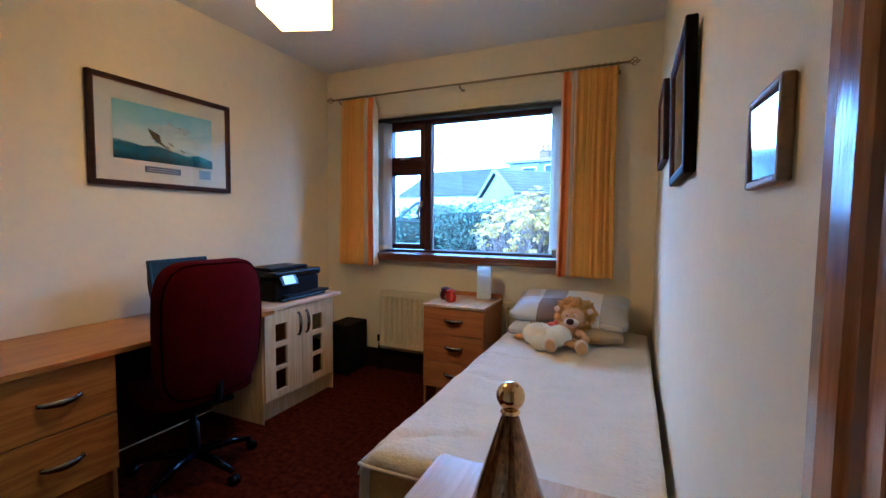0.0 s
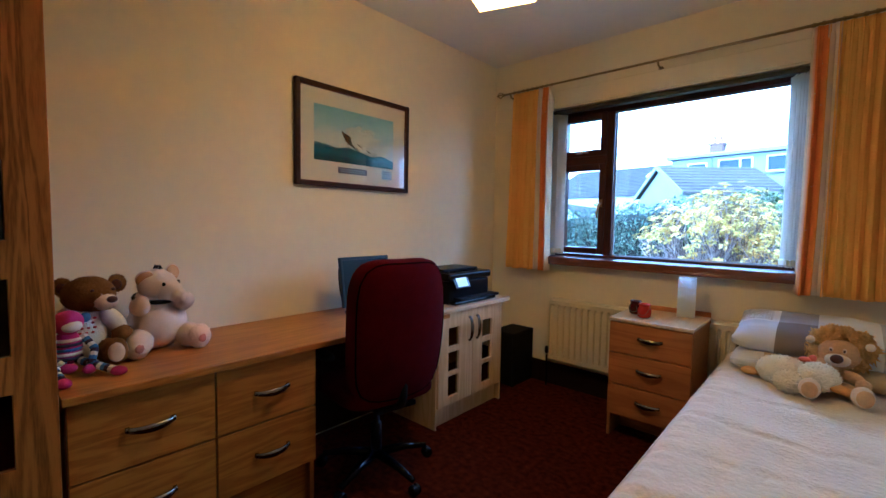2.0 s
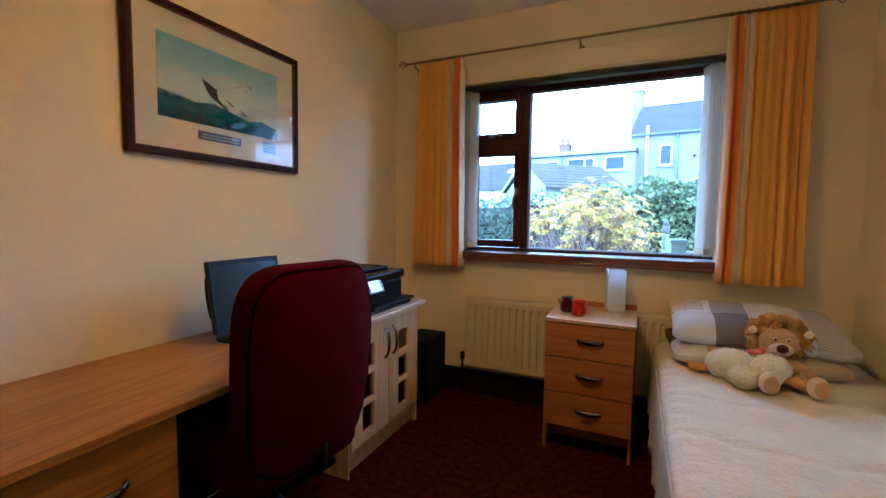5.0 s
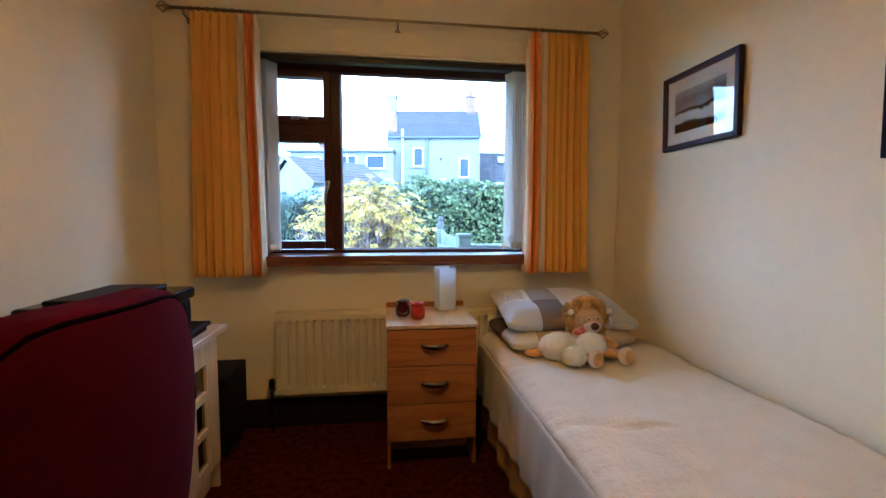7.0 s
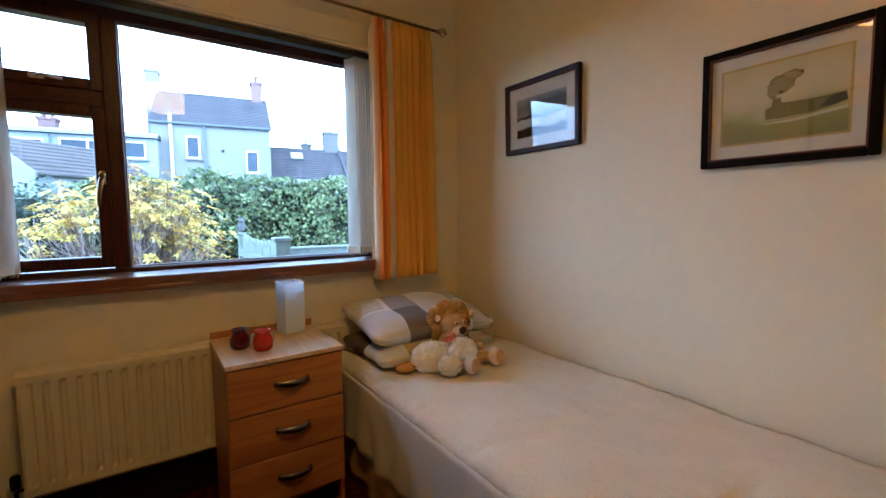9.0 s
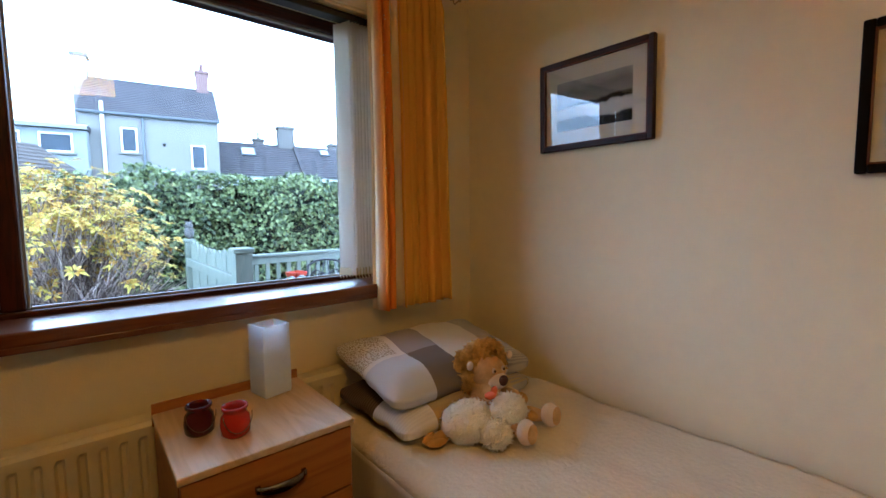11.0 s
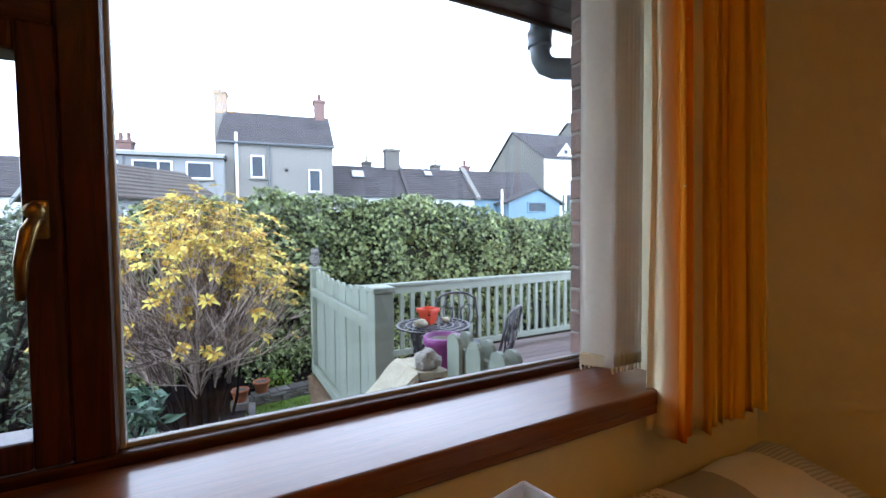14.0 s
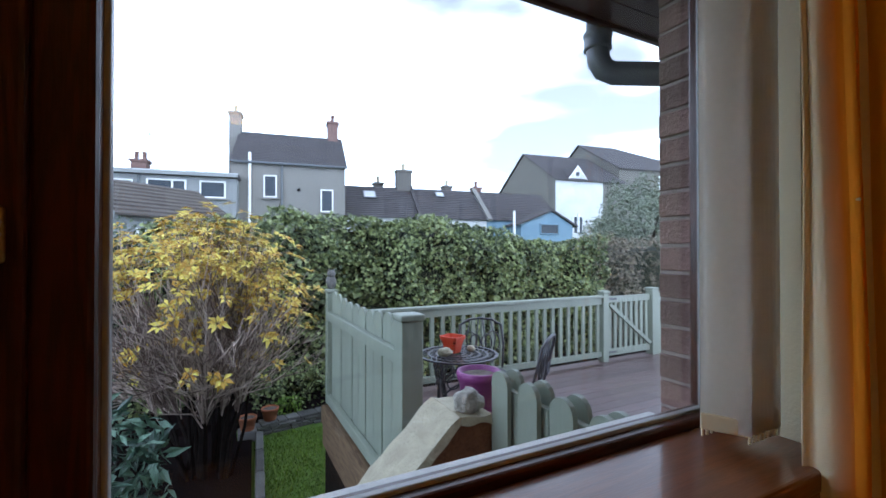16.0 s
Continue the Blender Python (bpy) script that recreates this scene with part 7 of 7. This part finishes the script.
def garden_chair(at):
    e = empty("garden_chair", "dark cast metal garden chair with a scrolled back", "garden chair", "chairs at the garden table", at)
    part("seat", lathe([(0.02, 0.40), (0.19, 0.405), (0.20, 0.415), (0.02, 0.412)], 24), IRON, e)
    for sx in (-1, 1):
        part("front_leg", tube([(sx * 0.16, 0.15, 0.41), (sx * 0.18, 0.18, 0.2), (sx * 0.17, 0.19, 0.0)], 0.012, 6), IRON, e, smooth=True)
        part("rear_leg", tube([(sx * 0.15, -0.15, 0.41), (sx * 0.16, -0.19, 0.2), (sx * 0.17, -0.22, 0.0)], 0.012, 6), IRON, e, smooth=True)
    b = tube([(-0.19, -0.14, 0.41), (-0.215, -0.20, 0.62), (-0.20, -0.24, 0.80), (-0.11, -0.26, 0.85), (0, -0.265, 0.862), (0.11, -0.26, 0.85), (0.20, -0.24, 0.80), (0.215, -0.20, 0.62), (0.19, -0.14, 0.41)], 0.012, 6)
    part("back_frame", b, IRON, e, smooth=True)
    b = bmesh.new()
    for sx in (-1, 1):
        for c, rr in ((0.11, 0.07), (0.055, 0.05)):
            tube([(sx * c + rr * math.cos(t_), -0.21 - 0.05 * (0.02 + rr * math.sin(t_)), 0.64 + rr * 1.5 * math.sin(t_)) for t_ in [k * math.pi / 7 for k in range(15)]], 0.007, 5, b)
        tube([(sx * 0.02, -0.17, 0.45), (sx * 0.05, -0.21, 0.62), (sx * 0.02, -0.25, 0.85)], 0.007, 5, b)
        tube([(sx * 0.10, -0.17, 0.45), (sx * 0.14, -0.22, 0.68), (sx * 0.10, -0.255, 0.84)], 0.007, 5, b)
    part("back_scrolls", b, IRON, e, smooth=True)
    return e


c1 = garden_chair(pose(0.64, 5.96, DKZ, 0, 0, 158))
copy_thing(c1, pose(0.60, 5.42, DKZ, 0, 0, 36))
b = bmesh.new()
rings = []
for s, z in ((0.052, 0.0), (0.074, 0.108), (0.084, 0.109), (0.086, 0.138), (0.079, 0.138), (0.074, 0.112), (0.070, 0.10)):
    c_ = 0.22 * s
    rings.append([b.verts.new((x, y, z)) for x, y in ((s - c_, -s), (s, -s + c_), (s, s - c_), (s - c_, s), (-s + c_, s), (-s, s - c_), (-s, -s + c_), (-s + c_, -s))])
for lo, hi in zip(rings, rings[1:]):
    for i in range(8):
        b.faces.new((lo[i], lo[(i + 1) % 8], hi[(i + 1) % 8], hi[i]))
b.faces.new(rings[0][::-1])
rp = thing("plant_pot", b, REDPOT, "square bright red plastic pot on the garden table", "plant pot", group="plant pots on the deck", at=pose(0.25, 5.86, DKZ + TZ + 0.001, 0, 0, 25))
sq = 0.069
part("soil", box(-sq, sq, -sq, sq, 0.085, 0.098), SOIL, rp, "dark potting soil")
b = blob((0, 0, 0.03), (0.06, 0.045, 0.035), rough=0.4, freq=2.5)
thing("rock", b, COPING, "pale stone lying on the garden table", "stone", group="stones on the garden table", at=pose(0.14, 5.78, DKZ + TZ - 0.002))
b = blob((0, 0, 0.02), (0.035, 0.03, 0.025), rough=0.4, freq=2.5)
thing("rock", b, COPING, "pale stone lying on the garden table", "stone", group="stones on the garden table", at=pose(0.42, 5.84, DKZ + TZ - 0.002))

# ---------------------------------------------------------------- neighbouring houses
ROW = pose(-1.24, 20.0, 0, 0, 0, -9)


def house_window(parent, u, off, z, w, h, sill=True, split=False, mat=None):
    """A white framed window with a dark pane, in a wall facing -y of the row."""
    fr = bmesh_frame(u, u + w, z, z + h, 0.055, off - 0.06, off + 0.03, 0.01)
    if split:
        box(u + w * 0.62, u + w * 0.62 + 0.06, off - 0.055, off + 0.02, z + 0.055, z + h - 0.055, bm=fr)
    win_ = part("window", fr, mat or WHITEPAINT, parent)
    part("pane", box(u + 0.05, u + w - 0.05, off - 0.02, off + 0.0, z + 0.05, z + h - 0.05), DARKGLASS, win_)
    if sill:
        part("sill", box(u - 0.08, u + w + 0.08, off - 0.12, off + 0.02, z - 0.07, z - 0.005, 0.01), RENDERG, win_)
    return win_


def slated_roof(parent, u0, u1, ridge, eave, name="roof", mat=None, thick=0.06, rows_=16, label=""):
    """Roof slope of overlapping courses from the ridge (off, z) down to the eave."""
    b = bmesh.new()
    (ro_, rz_), (eo_, ez_) = ridge, eave
    for k in range(rows_):
        q0, q1 = k / rows_, (k + 1) / rows_
        o0, z0_, o1, z1_ = ro_ + (eo_ - ro_) * q0, rz_ + (ez_ - rz_) * q0, ro_ + (eo_ - ro_) * q1, rz_ + (ez_ - rz_) * q1
        vs = [(u0, o0, z0_), (u1, o0, z0_), (u1, o1, z1_ + 0.035), (u0, o1, z1_ + 0.035), (u1, o1, z1_ - 0.01), (u0, o1, z1_ - 0.01), (u1, o0, z0_ - thick), (u0, o0, z0_ - thick)]
        v = [b.verts.new(p) for p in vs]
        b.faces.new((v[0], v[1], v[2], v[3]))
        b.faces.new((v[3], v[2], v[4], v[5]))
        b.faces.new((v[5], v[4], v[6], v[7]))
        b.faces.new((v[0], v[3], v[5], v[7]))
        b.faces.new((v[1], v[6], v[4], v[2]))
    return part(name, b, mat or SLATE, parent, label)


def chimney(parent, u0, u1, o0, o1, z0, z1, mat, pots=1):
    c = part("chimney", box(u0, u1, o0, o1, z0, z1 - 0.12, 0.01), mat, parent)
    part("chimney_cap", box(u0 - 0.05, u1 + 0.05, o0 - 0.05, o1 + 0.05, z1 - 0.119, z1, 0.02), mat, c)
    for k in range(pots):
        part("chimney_pot", lathe([(0.10, 0), (0.08, 0.06), (0.075, 0.28), (0.095, 0.30), (0.09, 0.33)], 12, None, pose(u0 + (u1 - u0) * (k + 0.5) / pots, (o0 + o1) / 2, z1)), CHIMBRICK if mat is CHIMBRICK else COPING, c, smooth=True)


gh = empty("grey_house", "tall grey rendered house with a slate roof and two chimneys", "house", "neighbouring houses", ROW)
part("wall", prism([(0, GZ), (0, 4.78), (2.5, 6.48), (5, 4.78), (5, GZ)], "x", 0.0, 4.05), RENDERG, gh)
slated_roof(gh, -0.06, 4.12, (2.5, 6.56), (-0.12, 4.79), rows_=20)
slated_roof(gh, -0.06, 4.12, (2.5, 6.56), (5.12, 4.79), rows_=4, name="rear_roof")
part("gutter", tube([(-0.06, -0.16, 4.78), (4.12, -0.16, 4.78)], 0.05, 8), GREYPIPE, gh)
chimney(gh, -0.42, 0.02, 2.2, 2.8, GZ, 7.30, RENDERG, 1)
chimney(gh, 3.50, 3.94, 2.2, 2.8, 6.2, 7.25, CHIMBRICK, 1)
house_window(gh, 1.08, 0.0, 3.52, 0.47, 0.84)
house_window(gh, 3.12, 0.0, 3.03, 0.48, 0.88)
part("soil_pipe", tube([(0.62, -0.08, GZ), (0.62, -0.08, 5.15)], 0.055, 8), WHITEPAINT, gh, "white soil pipe")
part("downpipe", tube([(1.72, -0.12, 4.75), (1.72, -0.07, 4.5), (1.72, -0.07, GZ)], 0.04, 8), GREYPIPE, gh)
part("waste_pipe", tube([(1.9, -0.06, 2.80), (2.6, -0.06, 3.0)], 0.025, 6), WHITEPAINT, gh)
part("vent", lathe([(0.06, 0), (0.06, 0.03)], 12, None, pose(2.32, -0.0, 3.85, 90)), BLACKP, gh)

ex = empty("flat_roofed_extension", "pale grey flat roofed extension with three wide windows", "house", "neighbouring houses", ROW)
part("wall", box(-4.25, 0.24, -0.5, 3.5, GZ, 4.08), RENDERB, ex)
part("roof", box(-4.4, 0.30, -0.72, 3.5, 4.0801, 4.25, 0.02), SLATE, ex, "flat felt roof with a deep fascia")
part("fascia", box(-4.4, 0.30, -0.75, -0.7201, 4.09, 4.22), RENDERB, ex)
part("fascia_strip", box(-4.42, 0.32, -0.765, -0.7505, 4.19, 4.225), RENDERW, ex)
house_window(ex, -3.62, -0.5, 3.30, 0.74, 0.60)
house_window(ex, -2.50, -0.5, 3.36, 1.18, 0.60, split=True)
house_window(ex, -0.92, -0.5, 3.36, 0.82, 0.60)
part("downpipe", tube([(-2.70, -0.6, 4.05), (-2.70, -0.56, GZ)], 0.04, 8), GREYPIPE, ex)
chimney(ex, -4.1, -3.55, 3.0, 3.5, 4.2, 5.25, CHIMBRICK, 2)
part("aerial", tube([(-3.5, 3.2, 5.0), (-3.5, 3.2, 6.4)], 0.02, 6), STEEL, ex)
part("aerial", tube([(-4.2, 3.2, 6.3), (-2.6, 3.2, 6.38)], 0.016, 5), STEEL, ex)
for k in range(7):
    part("aerial_rod", tube([(-4.1 + 0.2 * k, 3.02, 6.31 + 0.01 * k), (-4.1 + 0.2 * k, 3.4, 6.31 + 0.01 * k)], 0.01, 4), STEEL, ex)
part("aerial_mast", tube([(-4.25, 3.2, 5.0), (-4.25, 3.2, 6.7)], 0.018, 6), STEEL, ex)

wh = empty("slate_roofed_house", "house with a wide blue grey slate roof and a skylight", "house", "neighbouring houses", ROW)
part("wall", prism([(-1.2, GZ), (-1.2, 2.6), (2.2, 4.2), (5.2, 2.6), (5.2, GZ)], "x", -10.5, -4.45), RENDERW, wh)
slated_roof(wh, -10.6, -4.42, (2.2, 4.32), (-1.35, 2.62), rows_=20)
slated_roof(wh, -10.6, -4.42, (2.2, 4.32), (5.4, 2.62), rows_=4, name="rear_roof")
part("skylight", bmesh_frame(-0.3, 0.3, -0.25, 0.25, 0.05, -0.03, 0.05), WHITEPAINT, wh, at=pose(-5.6, 0.85, 3.73, 25) @ pose(0, 0, 0, 90))
part("skylight_pane", box(-0.27, 0.27, -0.22, 0.22, 0.0, 0.03), WHITEPAINT, wh, at=pose(-5.6, 0.85, 3.72, 25))

sg = empty("white_gabled_house", "small white house with a gable and a dark slate roof", "house", "neighbouring houses", pose(-8.0, 15.4, 0, 0, 0, 8))
part("wall", prism([(-1.1, GZ), (-1.1, 1.2), (0, 2.0), (1.1, 1.2), (1.1, GZ)], "y", 0.0, 5.0), RENDERW, sg)
for s in (-1, 1):
    part("roof", prism([(0, 2.02), (s * 1.25, 1.11), (s * 1.25, 1.20), (0, 2.12)], "y", -0.12, 5.1), SLATE, sg)
house_window(sg, 0.1, 0.0, 0.3, 0.5, 0.6, False)

sh = empty("outbuilding", "white rendered outbuilding with a brown tiled roof", "house", "neighbouring houses", pose(-4.25, 14.0, 0, 0, 0, 40))
part("wall", prism([(-1.35, GZ), (-1.35, 2.22), (0, 2.98), (1.35, 2.22), (1.35, GZ)], "x", 0.0, 2.7), RENDERB, sh)
slated_roof(sh, -0.1, 2.75, (0.0, 3.10), (-1.55, 2.20), mat=TILE, rows_=9)
slated_roof(sh, -0.1, 2.75, (0.0, 3.10), (1.55, 2.20), mat=TILE, rows_=4, name="rear_roof")
part("hip_end", prism([(-1.55, 2.20), (0.0, 3.10), (1.55, 2.20)], "x", 2.751, 2.79), TILE, sh)
part("barge_board", prism([(-1.58, 2.12), (-1.58, 2.24), (0, 3.14), (1.58, 2.24), (1.58, 2.12), (0, 3.0)], "x", -0.14, -0.1005), RENDERB, sh)
house_window(sh, 0.4, -1.35, 1.2, 0.8, 0.75, False)
b = box(-0.02, -0.001, -0.35, 0.35, 1.2, 1.9)
part("window", b, DARKGLASS, sh)

tr = empty("terrace", "row of slate roofed terraced cottages with skylights and chimneys", "house", "neighbouring houses", ROW)
part("wall", prism([(1.15, GZ), (1.15, 2.95), (3, 4.4), (5, 2.95), (5, GZ)], "x", 4.07, 10.62), RENDERW, tr)
part("blue_wall", prism([(1.15, GZ), (1.15, 2.95), (3, 4.4), (5, 2.95), (5, GZ)], "x", 10.64, 14.4), BLUEPAINT, tr, "bright blue painted cottage wall")
slated_roof(tr, 4.06, 10.6, (3.0, 4.58), (1.0, 2.98), rows_=16)
slated_roof(tr, 10.85, 14.6, (3.0, 4.56), (1.0, 2.98), rows_=16)
slated_roof(tr, 4.06, 14.6, (3.0, 4.57), (5.1, 2.98), rows_=4, name="rear_roof")
part("verge", prism([(0.95, 2.94), (3.0, 4.62), (3.0, 4.74), (0.95, 3.06)], "x", 10.62, 10.84), RENDERG, tr, "pale raised verge between the roofs")
part("verge", prism([(0.95, 2.94), (3.0, 4.60), (3.0, 4.72), (0.95, 3.06)], "x", 7.35, 7.50), SLATE, tr)
chimney(tr, 6.72, 7.42, 2.75, 3.25, 4.2, 5.42, FARWALL, 1)
for u in (5.9, 9.6, 11.3):
    chimney(tr, u, u + 0.45, 4.4, 4.9, 3.6, 5.05, CHIMBRICK if u > 11 else FARWALL, 1)
for u, q in ((5.15, 0.32), (8.55, 0.22)):
    o_, z_ = 3.0 - 2.0 * q, 4.58 - 1.6 * q
    w = 0.30 if u < 6 else 0.22
    s_ = part("skylight", box(-w, w, -w, w, 0.03, 0.09, 0.01), GREYPIPE, tr, at=pose(u + 0.2, o_, z_, 38.7))
    part("skylight_pane", box(-w + 0.06, w - 0.06, -w + 0.06, w - 0.06, 0.0905, 0.10), RENDERW, s_)
house_window(tr, 9.0, 1.15, 1.7, 0.7, 0.9, False)
house_window(tr, 12.0, 1.15, 1.7, 0.7, 0.9, False)

bsd = empty("blue_shed", "blue painted timber shed with a gable", "shed", at=ROW)
part("wall", prism([(11.8, GZ), (11.8, 2.75), (13.35, 3.36), (14.5, 2.75), (14.5, GZ)], "y", 0.0, 3.0), BLUEPAINT, bsd)
for (ua, za), (ub, zb) in (((13.35, 3.38), (11.6, 2.69)), ((13.35, 3.38), (14.7, 2.66))):
    part("roof", prism([(ua, za), (ub, zb), (ub, zb + 0.08), (ua, za + 0.08)], "y", -0.15, 3.0), SLATE, bsd)
house_window(bsd, 12.75, 0.0, 2.3, 1.0, 0.5, False, mat=BLUEPAINT)
part("post", tube([(11.3, -0.3, GZ), (11.3, -0.3, 3.3)], 0.06, 8), WHITEPAINT, bsd)
part("post", tube([(14.75, -0.1, GZ), (14.75, -0.1, 3.3)], 0.06, 8), WHITEPAINT, bsd)

bh = empty("gabled_house", "large grey gabled house with a white front and a small dormer", "house", "neighbouring houses", ROW)
part("wall", prism([(5.0, GZ), (5.0, 5.85), (8.8, 8.1), (12.6, 5.85), (12.6, GZ)], "x", 16.8, 21.8), FARWALL, bh)
part("front", box(16.82, 20.2, 4.95, 4.9995, GZ, 5.80), RENDERW, bh, "white painted front")
slated_roof(bh, 16.7, 21.9, (8.8, 8.22), (4.75, 5.82), rows_=18)
slated_roof(bh, 16.7, 21.9, (8.8, 8.22), (12.85, 5.82), rows_=4, name="rear_roof")
part("dormer", prism([(17.75, 5.98), (18.35, 6.74), (18.95, 5.98)], "y", 4.99, 6.6), RENDERW, bh)
for sx in (-1, 1):
    part("bargeboard", prism([(18.35 + sx * 0.68, 5.97), (18.35 + sx * 0.56, 5.97), (18.35, 6.66), (18.35, 6.80)], "y", 4.90, 4.985), WHITEPAINT, bh)
    part("dormer_roof", prism([(18.35 + sx * 0.70, 5.94), (18.35, 6.81), (18.35, 6.86), (18.35 + sx * 0.75, 5.94)], "y", 4.88, 6.7), SLATE, bh)
house_window(bh, 18.15, 4.99, 6.08, 0.40, 0.36, False)
house_window(bh, 18.0, 4.95, 2.6, 0.7, 1.1, False)
fh = empty("gabled_house", "far grey gabled house with a slate roof and a skylight", "house", "neighbouring houses", ROW)
part("wall", prism([(6.0, GZ), (6.0, 7.02), (10.3, 9.48), (14.6, 7.02), (14.6, GZ)], "x", 22.3, 22.5), FARWALL, fh)
b = bmesh.new()
c_ = [b.verts.new(v) for v in ((22.2, 5.8, 7.05), (30.7, 5.8, 7.05), (25.4, 10.3, 9.62), (22.2, 10.3, 9.62), (30.7, 14.8, 7.05), (22.2, 14.8, 7.05))]
for q in ((0, 1, 2, 3), (1, 4, 2), (3, 2, 4, 5)):
    b.faces.new([c_[k] for k in q])
part("roof", b, SLATE, fh, "hipped slate roof").modifiers.new("slates", "SOLIDIFY").thickness = 0.08
part("wall", box(22.501, 30.5, 6.0, 14.6, GZ, 7.0), FARWALL, fh)
house_window(fh, 25.6, 6.0, 5.5, 0.8, 1.2, False)

# bricks of the window's outer reveal
SB = mesh_of("brick", box(0, 0.215, -0.0515, 0.0515, 0, 0.065, 0.003, 1), BRICK)
HB = mesh_of("half_brick", box(0, 0.104, -0.0515, 0.0515, 0, 0.065, 0.003, 1), BRICK)
for k in range(18):
    z = EZ0 - 0.028 + 0.075 * k
    ob = new("brick", SB if k % 2 == 0 else HB)
    ob.parent = outer
    ob.matrix_local = pose(EX1 - 0.002 * (k % 3), 3.4315, z)
    if k % 2:
        ob = new("brick", HB)
        ob.parent = outer
        ob.matrix_local = pose(EX1 + 0.112, 3.4315, z)
